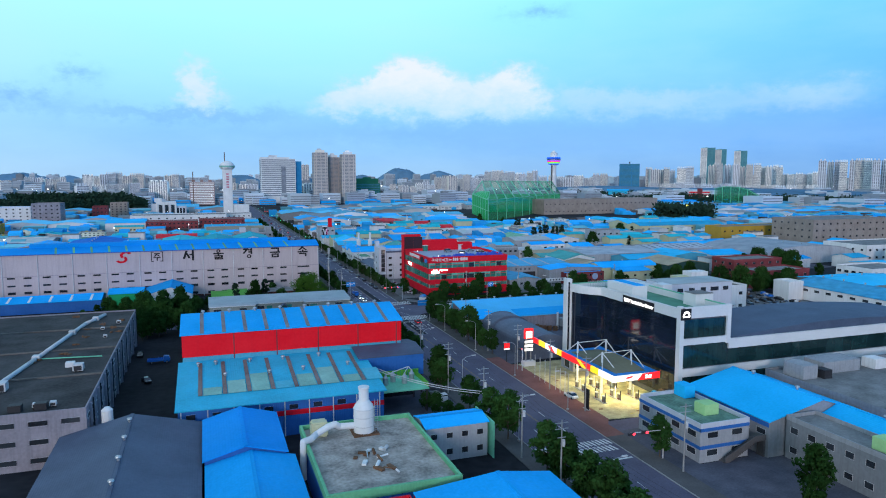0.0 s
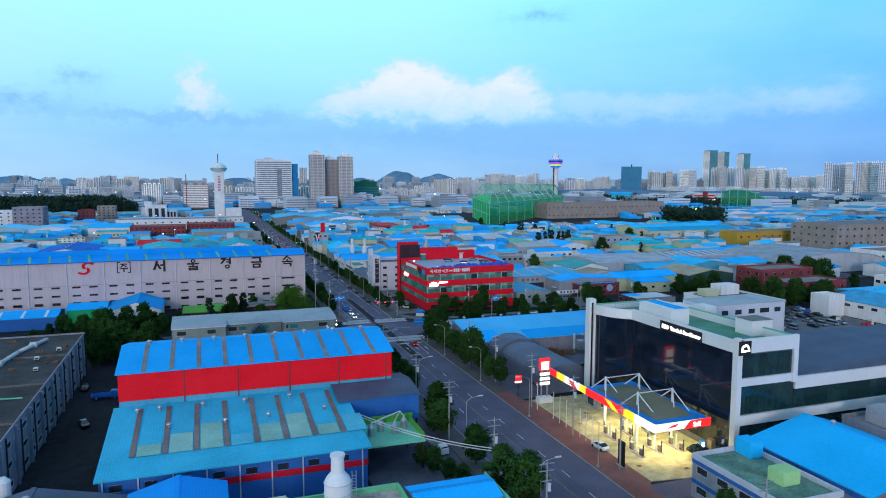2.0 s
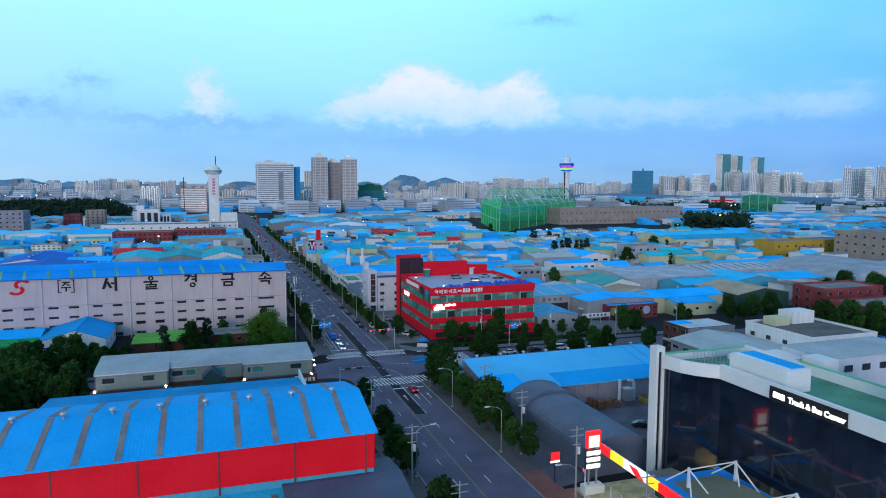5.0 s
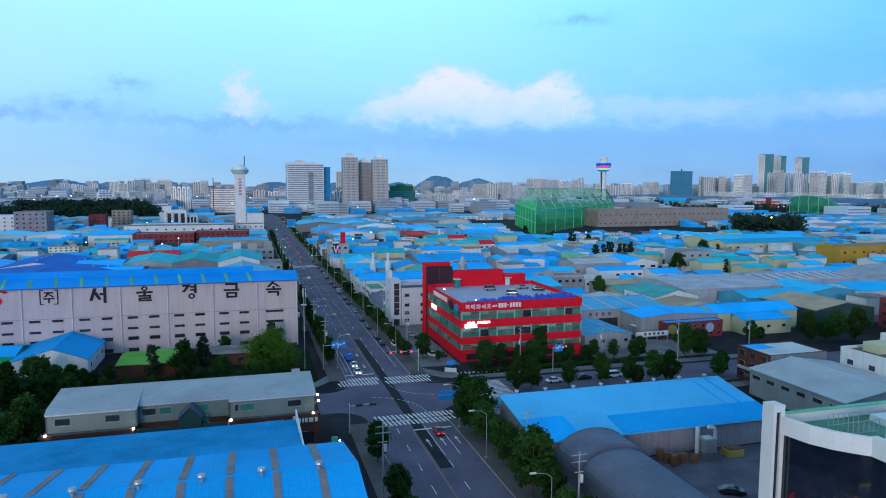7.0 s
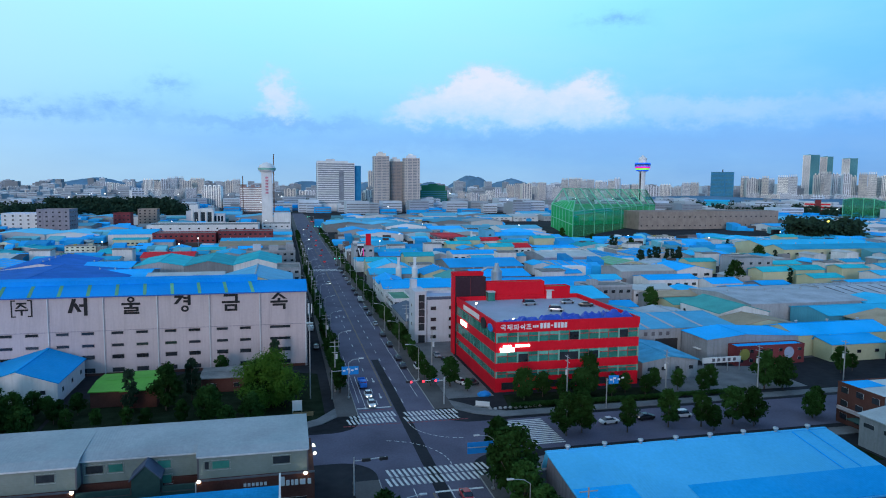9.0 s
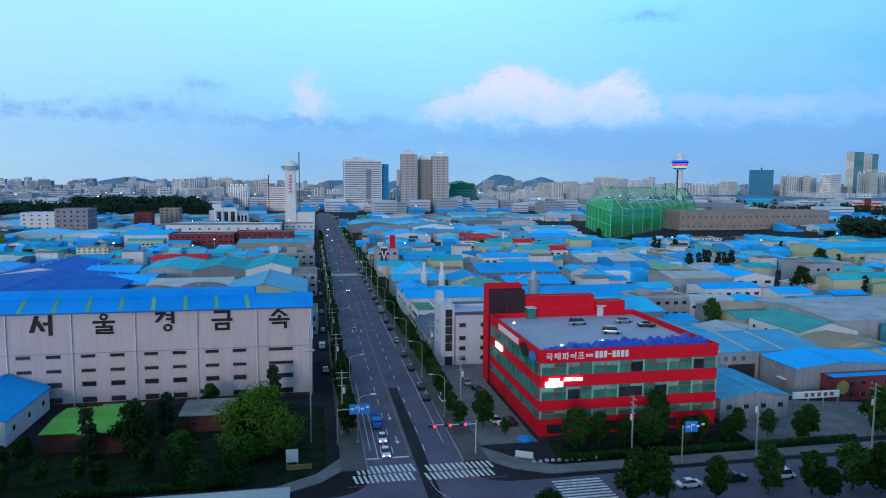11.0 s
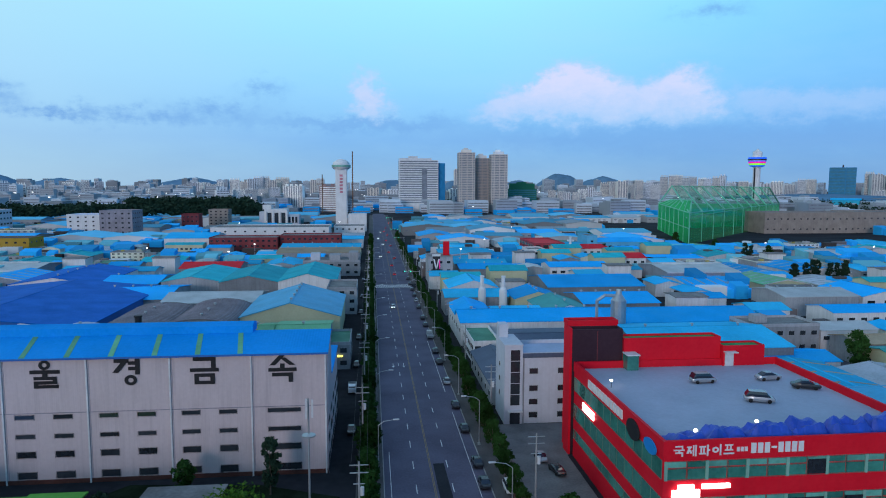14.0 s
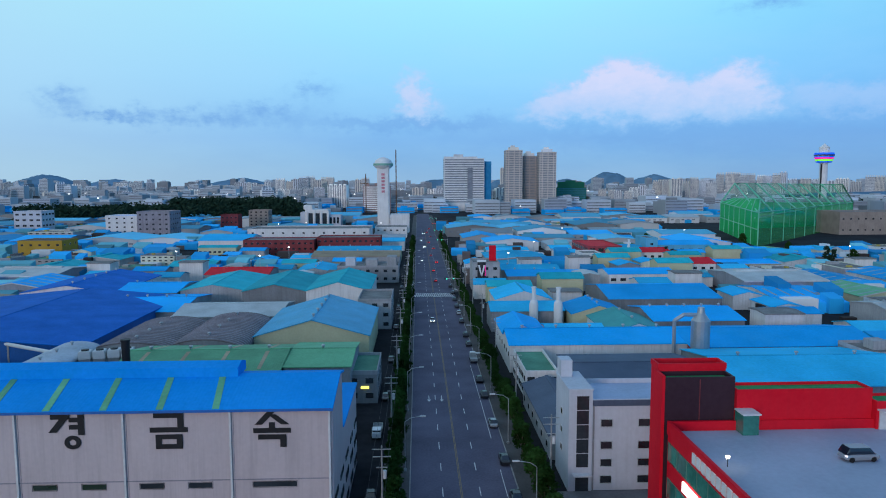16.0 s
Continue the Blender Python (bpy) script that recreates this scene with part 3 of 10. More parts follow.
def window(parent, x, y, z, w, h, side, glass="dark_glass", frame="frame", mull=1, name="window"):
    """A framed window on a wall: side is the way it faces (-y, +y, -x, +x); z is the sill. The pane is a part of it."""
    key = (round(w, 2), round(h, 2), glass, frame, mull)
    if key not in WINDOWS:
        f, t = (0.2 if frame == "white" else 0.09), 0.10
        # a frame of one shell, open where the panes sit
        bm = bmesh.new()
        n = mull + 1
        cols = [[bm.verts.new((-w / 2 + w * i / n, yy, zz)) for yy, zz in ((-t, 0), (-t, h), (0.02, h), (0.02, 0))] for i in range(n + 1)]
        lights = []
        for a, b in zip(cols, cols[1:]):
            lights.append(bm.faces.new((a[0], b[0], b[1], a[1])))
            bm.faces.new((a[1], b[1], b[2], a[2]))
            bm.faces.new((a[3], a[0], b[0], b[3])[::-1])
        bm.faces.new(cols[0])
        bm.faces.new(cols[-1][::-1])
        bmesh.ops.inset_individual(bm, faces=lights, thickness=min(f * 1.0, h * 0.2, w / n * 0.2), depth=0.0)
        bmesh.ops.recalc_face_normals(bm, faces=bm.faces)
        bmesh.ops.delete(bm, geom=lights, context="FACES_ONLY")
        me = bpy.data.meshes.new(name)
        bm.to_mesh(me)
        bm.free()
        me.materials.append(M[frame])
        # far off: one shell whose front is sunk to the glass
        bm = bmesh.new()
        n = mull + 1
        cols = [[bm.verts.new((-w / 2 + w * i / n, yy, zz)) for yy, zz in ((-t, 0), (-t, h), (0.02, h), (0.02, 0))] for i in range(n + 1)]
        lights = []
        for a, b in zip(cols, cols[1:]):
            lights.append(bm.faces.new((a[0], b[0], b[1], a[1])))
            bm.faces.new((a[1], b[1], b[2], a[2]))
            bm.faces.new((a[3], a[0], b[0], b[3])[::-1])
        bm.faces.new(cols[0])
        bm.faces.new(cols[-1][::-1])
        bmesh.ops.inset_individual(bm, faces=lights, thickness=min(f * 0.7, h * 0.2, w / n * 0.2), depth=-0.05)
        bmesh.ops.recalc_face_normals(bm, faces=bm.faces)
        for q in lights:
            q.material_index = 1
        whole = bpy.data.meshes.new(name)
        bm.to_mesh(whole)
        bm.free()
        whole.materials.append(M[frame])
        whole.materials.append(M[glass])
        bm = bx(-w / 2 + f, w / 2 - f, -0.04, 0.02, f, h - f)
        gl = bpy.data.meshes.new("pane")
        bm.to_mesh(gl)
        bm.free()
        gl.materials.append(M[glass])
        WINDOWS[key] = (me, gl, whole)
    me, gl, whole = WINDOWS[key]
    rz = {"-y": 0, "+y": 180, "-x": -90, "+x": 90}[side]
    if FAR[0]:
        return share(name, whole, parent, pose(x, y, z, 0, 0, rz))
    ob = share(name, me, parent, pose(x, y, z, 0, 0, rz))
    share("pane", gl, ob)
    return ob


def text_mesh(name, words, size, material, parent, m, depth=0.05, bold=0.0, align="LEFT"):
    cu = bpy.data.curves.new(name, "FONT")
    cu.body, cu.size, cu.extrude, cu.align_x, cu.offset = words, size, depth, align, bold
    tmp = bpy.data.objects.new(name, cu)
    scene.collection.objects.link(tmp)
    me = bpy.data.meshes.new_from_object(tmp.evaluated_get(bpy.context.evaluated_depsgraph_get()))
    bpy.data.objects.remove(tmp)
    me.materials.clear()
    me.materials.append(M[material] if isinstance(material, str) else material)
    return share(name, me, parent, m)


def gable_roof(bm, x0, x1, y0, y1, eave, ridge, axis="x", over=0.4, thick=0.25, off=0.5):
    """A pitched sheet roof with its ridge along axis."""
    if axis == "x":
        c = y0 + (y1 - y0) * off
        pts = [(y0 - over, eave), (c, ridge), (y1 + over, eave), (y1 + over, eave + thick), (c, ridge + thick), (y0 - over, eave + thick)]
        extrude_poly(bm, pts, "x", x0 - over, x1 + over)
    else:
        c = x0 + (x1 - x0) * off
        pts = [(x0 - over, eave), (c, ridge), (x1 + over, eave), (x1 + over, eave + thick), (c, ridge + thick), (x0 - over, eave + thick)]
        extrude_poly(bm, pts, "y", y0 - over, y1 + over)


def gable_wall(bm, x0, x1, y0, y1, eave, ridge, axis="x", off=0.5, z0=-0.2):
    if axis == "x":
        c = y0 + (y1 - y0) * off
        extrude_poly(bm, [(y0, z0), (y1, z0), (y1, eave), (c, ridge), (y0, eave)], "x", x0, x1)
    else:
        c = x0 + (x1 - x0) * off
        extrude_poly(bm, [(x0, z0), (x1, z0), (x1, eave), (c, ridge), (x0, eave)], "y", y0, y1)


def vent_mesh():
    bm = bmesh.new()
    cyl(bm, 0, 0, -0.1, 0.7, 0.35, seg=10)
    lathe(bm, 0, 0, [(0.55, 0.7), (0.72, 0.95), (0.6, 1.25), (0.15, 1.4)], seg=12)
    bmesh.ops.scale(bm, vec=(0.72, 0.72, 0.72), verts=bm.verts)
    me = bpy.data.meshes.new("roof_vent")
    bm.to_mesh(me)
    bm.free()
    me.materials.append(M["metal"])
    return me


VENT = vent_mesh()
FOOT = []        # ground plans already built on


def lettering(name, words, size, m, parent, matrix, label=""):
    """Raised letters in the built-in font."""
    cu = bpy.data.curves.new(name, "FONT")
    cu.body, cu.size, cu.extrude, cu.offset = words, size, 0.06, 0.012
    cu.materials.append(M[m])
    ob = new(name, cu)
    ob.parent = parent
    ob.matrix_basis = matrix
    if label:
        tagged(ob, label)
    return ob


def settle(th, x, y, z=0.0):
    """Put the Empty at the base of its thing; the parts keep their places."""
    th.matrix_basis = pose(x, y, z)
    for c in th.children:
        c.matrix_parent_inverse = Matrix.Translation((-x, -y, -z))
    return th


# ---- ground, roads, pavements ----
ROAD_L, ROAD_R = -8.6, 9.6
bm = bmesh.new()
rings = (0, 60, 200, 500, 1000, 2000, 3400, 4700)
seg = 64
prev = None
for r in rings[1:]:
    ring = [bm.verts.new((r * math.cos(i * math.tau / seg), 150 + r * math.sin(i * math.tau / seg), 0)) for i in range(seg)]
    if prev is None:
        bm.faces.new(ring)
    else:
        for i in range(seg):
            j = (i + 1) % seg
            bm.faces.new((prev[i], prev[j], ring[j], ring[i]))
    prev = ring
tagged(part("ground", bm, "ground"), "concrete and dirt ground of an industrial estate, darkened for shade in the gaps", "ground", kind="structure")

bm = bmesh.new()
box(bm, ROAD_L, ROAD_R, -300, 1250, -0.2, 0.02)
tagged(part("road", bm, "asphalt"), "worn dark grey asphalt main road with lane markings", "road", kind="structure")
bm = bmesh.new()
box(bm, ROAD_R - 0.5, 420, 186, 204, -0.2, 0.016)
box(bm, -420, ROAD_L + 0.5, 187, 203, -0.2, 0.016)
for sx, sy in ((ROAD_L, 203), (ROAD_L, 187), (ROAD_R, 204), (ROAD_R, 186)):
    dx, dy = (-1 if sx < 0 else 1), (1 if sy > 195 else -1)
    pts = [(sx - dx * 0.5, sy - dy * 0.5)] + [(sx + dx * 7 * (1 - math.sin(a)), sy + dy * 7 * (1 - math.cos(a))) for a in [i * math.pi / 16 for i in range(9)]]
    extrude_poly(bm, pts, "z", -0.2, 0.012)
tagged(part("side_road", bm, "asphalt"), "dark asphalt side streets crossing the main road", "road", kind="structure")


def pavement(x0, x1, y0, y1, m="walk", h=0.15):
    bm = bmesh.new()
    box(bm, x0, x1, y0, y1, -0.2, h)
    tagged(part("pavement", bm, m), "raised pavement of small worn pavers along the road", "pavement", kind="structure")
    bm = bmesh.new()
    xe = x1 if x1 <= 0 else x0
    box(bm, xe - 0.09, xe + 0.09, y0, y1, -0.2, h + 0.015)
    tagged(part("kerb", bm, "kerb"), "pale stone kerb along the pavement", "kerb", kind="structure")


pavement(-13.4, ROAD_L, -300, 178)
pavement(-13.4, ROAD_L, 213, 470)
pavement(-13.4, ROAD_L, 486, 1200)
pavement(ROAD_R, 14.4, -300, 44)
pavement(ROAD_R, 14.4, 44, 112, "walk_red")
pavement(ROAD_R, 14.4, 112, 176)
pavement(ROAD_R, 14.4, 214, 470)
pavement(ROAD_R, 14.4, 486, 1200)

# lane markings
bm = bmesh.new()
for x in (-3.1, 3.15):
    y = -150.0
    while y < 900:
        if not (172 < y < 216 or 474 < y < 486):
            box(bm, x - 0.08, x + 0.08, y, y + 3.4, 0.0, 0.026)
        y += 10
for x, a, b in ((-7.4, 222, 268), (7.5, 224, 290), (7.5, 305, 360)):
    box(bm, x - 0.06, x + 0.06, a, b, 0.0, 0.026)
for x, a, b in ((6.3, 156, 171), (3.15, 156, 171), (-6.2, 218, 245)):
    box(bm, x - 0.08, x + 0.08, a, b, 0.0, 0.027)
box(bm, 0.3, 9.0, 171, 171.6, 0.0, 0.027)
box(bm, -8.4, -0.3, 217.6, 218.2, 0.0, 0.027)
box(bm, 0.3, 9.0, 33, 33.6, 0, 0.027)
for y in (161,):      # arrows
    for x in (1.7, 4.8, 8.0):
        box(bm, x - 0.1, x + 0.1, y, y + 3, 0, 0.027)
        extrude_poly(bm, [(x - 0.45, y + 3), (x + 0.45, y + 3), (x, y + 4.6)], "z", 0, 0.027)
for y in (226, 240, 330):
    for x in (-1.6, -4.6):
        box(bm, x - 0.1, x + 0.1, y, y + 3, 0, 0.027)
        extrude_poly(bm, [(x - 0.45, y), (x + 0.45, y), (x, y - 1.6)], "z", 0, 0.027)
tagged(part("lane_marking", bm, "paint"), "faded white lane dashes and arrows painted on asphalt", "road marking", kind="structure")
bm = bmesh.new()
for dx in (-0.18, 0.06):
    for a, b in ((-150, 171), (218, 472), (488, 900)):
        box(bm, dx, dx + 0.12, a, b, 0.0, 0.026)
box(bm, 14.5, 14.7, 48, 112, 0, 0.03)
tagged(part("centre_line", bm, "yellow"), "faded double yellow line along the middle of the road", "road marking", kind="structure")
bm = bmesh.new()
box(bm, 0.5, 2.9, 150, 232, 0.0, 0.024)
extrude_poly(bm, [(0.5, 232), (2.9, 232), (2.6, 262), (0.6, 262)], "z", 0.0, 0.024)
tagged(part("road_patch", bm, "asphalt_new"), "fresh black asphalt trench patch along the road", "road patch", kind="structure")


def zebra(x0, x1, y0, y1, along, n):
    bm = bmesh.new()
    for i in range(n):
        f = (i + 0.25) / n
        if along == "x":
            x = x0 + (x1 - x0) * f
            w, ym = 0.5 * (x1 - x0) / n, (y0 + y1) / 2
            for ya, yb, sh in ((y0, ym - 0.25, -0.25), (ym + 0.25, y1, 0.35)):
                extrude_poly(bm, [(x + sh, ya), (x + sh + w, ya), (x + sh + w - 0.5, yb), (x + sh - 0.5, yb)], "z", 0.0, 0.03)
        else:
            y = y0 + (y1 - y0) * f
            box(bm, x0, x1, y, y + 0.5 * (y1 - y0) / n, 0.0, 0.03)
    tagged(part("zebra_crossing", bm, "paint"), "white striped pedestrian crossing worn on dark asphalt", "crossing", kind="structure")


bm = bmesh.new()
for x0, y0, x1, y1 in ((-12.5, 206.3, 0.4, 206.3), (1.6, 206.0, 16, 206.0), (-8.0, 216.2, 0, 216.2)):
    for i in range(14):
        xa = x0 + (x1 - x0) * i / 14
        box(bm, xa, xa + (x1 - x0) / 14 * 0.75, y0, y0 + 0.35, 0.0, 0.028)
tagged(part("red_edge_line", bm, "red_line"), "faded red safety line beside the crossing", "road marking", kind="structure")
bm = bmesh.new()
for cx, cy, r, a0, a1 in ((13, 206, 11, 180, 268), (-8, 183, 14, 0, 80)):
    for i in range(12):
        a = radians(a0 + (a1 - a0) * i / 12)
        p = Vector((cx + r * math.cos(a), cy + r * math.sin(a)))
        t = Vector((-math.sin(a), math.cos(a))) * 0.5
        q = Vector((math.cos(a), math.sin(a))) * 0.08
        extrude_poly(bm, [tuple(p - t - q), tuple(p - t + q), tuple(p + t + q), tuple(p + t - q)], "z", 0.0, 0.027)
tagged(part("turn_guide", bm, "paint"), "thin dashed turning guide lines in the junction", "road marking", kind="structure")
zebra(-11.0, 0.0, 207.5, 214.5, "x", 12)
zebra(1.8, 14.5, 207, 213.5, "x", 13)
zebra(-7.0, 12.4, 175, 182, "x", 19)
zebra(23, 32, 188, 203, "y", 14)
zebra(-8.2, 9.2, 37.5, 43.5, "x", 18)
zebra(-8.3, 9.3, 474, 484, "x", 20)


def slab(name, pts, m, z, label, cat):
    bm = bmesh.new()
    extrude_poly(bm, pts, "z", -0.2, z)
    tagged(part(name, bm, m), label, cat, kind="structure")


slab("pavement", [(14.4, 213), (18, 209), (24, 205.6), (130, 205.6), (130, 209.2), (26, 209.2), (20, 213), (17.5, 216.5), (14.4, 220)], "yard", 0.14, "pale concrete pavement round the street corner", "pavement")
slab("pavement", [(14.4, 176), (14.4, 170), (20, 175), (34, 179.6), (130, 179.6), (130, 183.5), (30, 183.8), (20, 181)], "yard", 0.14, "pale concrete pavement along the side street", "pavement")
slab("pavement", [(-13.4, 213), (-17, 209), (-24, 205.2), (-120, 205.2), (-120, 208), (-25, 208.4), (-18, 212.5), (-13.4, 219)], "yard", 0.14, "pale concrete pavement round the street corner", "pavement")
slab("yard_slab", [(14.6, 221), (26.6, 221), (26.6, 263.6), (38, 272), (38, 281), (14.6, 281)], "yard", 0.05, "pale concrete yard beside the red building", "yard")
slab("yard_slab", [(70, 212), (112, 212), (112, 232), (93, 237), (70, 222)], "yard", 0.05, "pale concrete yard in front of the sheds", "yard")
slab("yard_slab", [(14.5, 104.2), (96, 119), (90.5, 144.2), (14.5, 144.2)], "worn_yard", 0.05, "worn bluish concrete yard round the arched store", "yard")
slab("yard_slab", [(-33, 53.5), (-13.5, 53.5), (-13.5, 130), (-21, 130), (-21, 86), (-33, 86)], "worn_yard", 0.05, "worn concrete yard beside the red hall", "yard")
slab("yard_slab", [(70, 251.8), (98.8, 251.8), (98.8, 238), (300, 238), (300, 352), (70, 352)], "worn_yard", 0.04, "worn concrete yards and lanes between the sheds", "yard")
slab("yard_slab", [(16.2, -20), (38.3, -20), (38.3, 23.9), (34.5, 23.9), (34.5, 48), (31.6, 48), (31.6, 25.9), (16.2, 25.9)], "worn_yard", 0.05, "worn concrete yard in front of the corner building", "yard")
slab("pavement", [(14.3, -20), (19.5, -20), (19.5, 46.3), (14.3, 46.3)], "worn_yard", 0.13, "worn grey paving in front of the corner building", "pavement")
slab("side_street", [(13.6, 46.4), (37, 46.4), (37, 52.3), (13.6, 52.3)], "asphalt", 0.06, "short asphalt side street beside the petrol station", "road")
slab("grass_plot", [(-76, 209), (-16, 209.6), (-16, 250), (-30, 256), (-52, 258), (-76, 230)], "grass", 0.06, "rough grass under the trees, darkened for their shade", "grass")
slab("grass_plot", [(-122, 206), (-77, 208.5), (-77, 232), (-122, 234)], "grass", 0.06, "rough grass under the trees, darkened for their shade", "grass")
slab("grass_plot", [(27, 209.6), (70, 209.6), (70, 220), (29, 221)], "grass", 0.08, "planted strip with shade-darkened grass under street trees", "grass")
slab("grass_plot", [(32, 166.5), (90, 166.5), (90, 179), (38, 179)], "grass", 0.06, "shade-darkened grass strip behind the blue shed", "grass")

# ---- large buildings by the crossing ----
# long pale factory with big painted letters
def lettered_factory():
    th = thing("factory", "long pale pink panel factory with a bright blue roof", "factory building")
    x0, x1, y0, y1, eave, ridge = -158.0, -18.5, 260.0, 298.0, 21.9, 24.0
    rid = y0 + 9.0
    part("wall", ep([(y0, -0.3), (y0 + 13, -0.3), (y0 + 13, 23.0), (rid, ridge - 0.1), (y0, eave)], "x", x0, x1), "pinkwall", th)
    part("rear_wall", bx(x0, x1, y0 + 13, y1 - 3, -0.3, 14.6), "pinkwall", th)
    part("rear_roof", bx(x0 - 0.2, x1 + 0.2, y0 + 13, y1 - 2.8, 14.6, 14.9), "deepazure", th)
    part("roof", ep([(y0 - 0.4, eave), (rid, ridge), (y0 + 13.4, 23.1), (y0 + 13.4, 23.4), (rid, ridge + 0.3), (y0 - 0.4, eave + 0.3)], "x", x0 - 0.3, x1 + 0.3), "deepazure", th)
    part("gutter", bx(x0 - 0.3, x1 + 0.3, y0 - 0.62, y0 - 0.36, eave - 0.05, eave + 0.25), "bluewall", th)
    part("ridge_monitor", ep([(rid - 1.0, ridge), (rid + 3.4, ridge), (rid + 3.4, ridge + 1.3), (rid + 1.2, ridge + 1.9), (rid - 1.0, ridge + 1.4)], "x", x0 + 12, -32.5), "deepazure", th)
    for i in range(15):
        x = -34.4 - 7.2 * i
        bm = bmesh.new()
        extrude_poly(bm, [(x + 0.6, y0 - 0.3), (x + 1.5, y0 - 0.3), (x + 0.2, rid - 1.1), (x - 0.7, rid - 1.1)], "z", 0, 0.05)
        for v in bm.verts:
            v.co.z += eave + 0.31 + (v.co.y - y0 + 0.4) * (ridge - eave) / 9.4
        part("skylight", bm, "green", th, "translucent green roof light strip")
    pipes = [-18.75] + [-31.6 - 13.75 * i for i in range(10)]
    for x in pipes:
        part("downpipe", bx(x - 0.13, x + 0.13, y0 - 0.26, y0, 0, eave - 0.1), "frame", th)
        part("wall_seam", bx(x + 0.35, x + 0.42, y0 - 0.03, y0, 0, eave - 0.1), "purplegrey", th)
    part("wall_band", bx(x0, x1, y0 - 0.06, y0, 12.46, 12.6), "purplegrey", th)
    part("plinth", bx(x0, x1 + 0.05, y0 - 0.09, y0, -0.3, 0.75), "brickdark", th)
    rows = ((0.85, 1.35), (4.6, 1.25), (8.0, 0.9), (11.4, 0.9))
    for z, hh in rows:
        window(th, -26.0, y0, z, 5.9, hh, "-y", mull=7, frame="dark")
        for x in pipes[1:-1]:
            for dx in (4.1, 10.4):
                window(th, x - dx, y0, z, 3.2, hh, "-y", mull=4, frame="dark")
    for j in range(5):
        for z, hh in rows[:3]:
            window(th, x1, y0 + 4 + 7 * j, z, 4.0, hh, "+x", mull=3, frame="dark")
    return settle(th, -88, 278)


# Korean letters from strokes on a unit square: bars (x0, z0, x1, z1) and rings (cx, cz, r)
GLYPH = {
    "ju": ([(-.32, .86, .32, .96), (-.42, .32, .42, .42), (-.05, -.02, .05, .36)], [], [((0, .88), (-.34, .52)), ((0, .78), (.34, .52))]),
    "seo": ([(.28, 0, .42, 1), (.06, .5, .3, .62)], [], [((-.2, .95), (-.46, .15)), ((-.2, .7), (.06, .2))]),
    "ul": ([(-.46, .52, .46, .62), (-.06, .40, .06, .55), (-.34, .30, .36, .38), (.26, .16, .36, .38), (-.34, .14, .36, .22), (-.34, 0, -.24, .22), (-.34, 0, .40, .08)], [(0, .82, .17)]),
    "gyeong": ([(-.42, .86, .02, .97), (.26, .42, .38, 1.0), (.04, .78, .3, .87), (.04, .58, .3, .67)], [(.10, .2, .19)], [((-.04, .95), (-.42, .48))]),
    "geum": ([(-.36, .86, .36, .97), (.24, .58, .36, .97), (-.46, .46, .46, .56), (-.32, 0, .32, .09), (-.32, .27, .32, .36), (-.32, 0, -.21, .36), (.21, 0, .32, .36)], []),
    "guk": ([(-.32, .88, .32, .97), (.24, .66, .34, .97), (-.46, .54, .46, .63), (-.05, .36, .05, .58), (-.32, .28, .32, .37), (.24, 0, .34, .37)], []),
    "je": ([(-.44, .80, -.02, .89), (.02, .46, .14, .55), (.12, .02, .20, 1.0), (.32, 0, .41, 1.0)], [], [((-.2, .84), (-.40, .25)), ((-.22, .6), (-.04, .25))]),
    "pa": ([(-.46, .78, .12, .88), (-.46, .14, .12, .24), (-.34, .2, -.25, .82), (-.10, .2, -.01, .82), (.24, 0, .34, 1.0), (.34, .46, .48, .56)], []),
    "i": ([(.26, 0, .37, 1.0)], [(-.14, .5, .28)]),
    "peu": ([(-.36, .86, .36, .95), (-.36, .40, .36, .49), (-.20, .45, -.11, .9), (.11, .45, .20, .9), (-.46, .06, .46, .16)], []),
    "sok": ([(-.46, .40, .46, .50), (-.06, .45, .06, .66), (-.34, .22, .34, .32), (.22, 0, .34, .32)], [], [((0, 1.0), (-.36, .62)), ((0, .9), (.36, .62))]),
}


def glyph(name, key, x, z, size, y, parent, material="ink"):
    g = GLYPH[key]
    bm = bmesh.new()
    dep = 0.06
    for a, b, c, d in g[0]:
        dep += 0.008
        k = 0.018
        box(bm, x + (a - k) * size * 1.06, x + (c + k) * size * 1.06, y - dep, y, z + (b - k) * size, z + (d + k) * size)
    for cx, cz, r in g[1]:
        dep += 0.008
        n = 20
        for i in range(n):
            a0, a1 = i * math.tau / n, (i + 1) * math.tau / n
            pts = [(x + (cx + rr * math.cos(a) * 1.15) * size, z + (cz + rr * math.sin(a)) * size) for rr, a in ((r, a0), (r, a1), (r - min(.155, r * 0.55), a1), (r - min(.155, r * 0.55), a0))]
            extrude_poly(bm, pts, "y", y - dep, y)
    for (ax, az_), (bx_, bz) in (g[2] if len(g) > 2 else ()):
        w = 0.105
        dep += 0.008
        extrude_poly(bm, [(x + (ax - w) * size, z + az_ * size), (x + (ax + w) * size, z + az_ * size), (x + (bx_ + w) * size, z + bz * size), (x + (bx_ - w) * size, z + bz * size)], "y", y - dep, y)
    bmesh.ops.remove_doubles(bm, verts=bm.verts, dist=0.004)
    return part(name, bm, material, parent)


fac = lettered_factory()


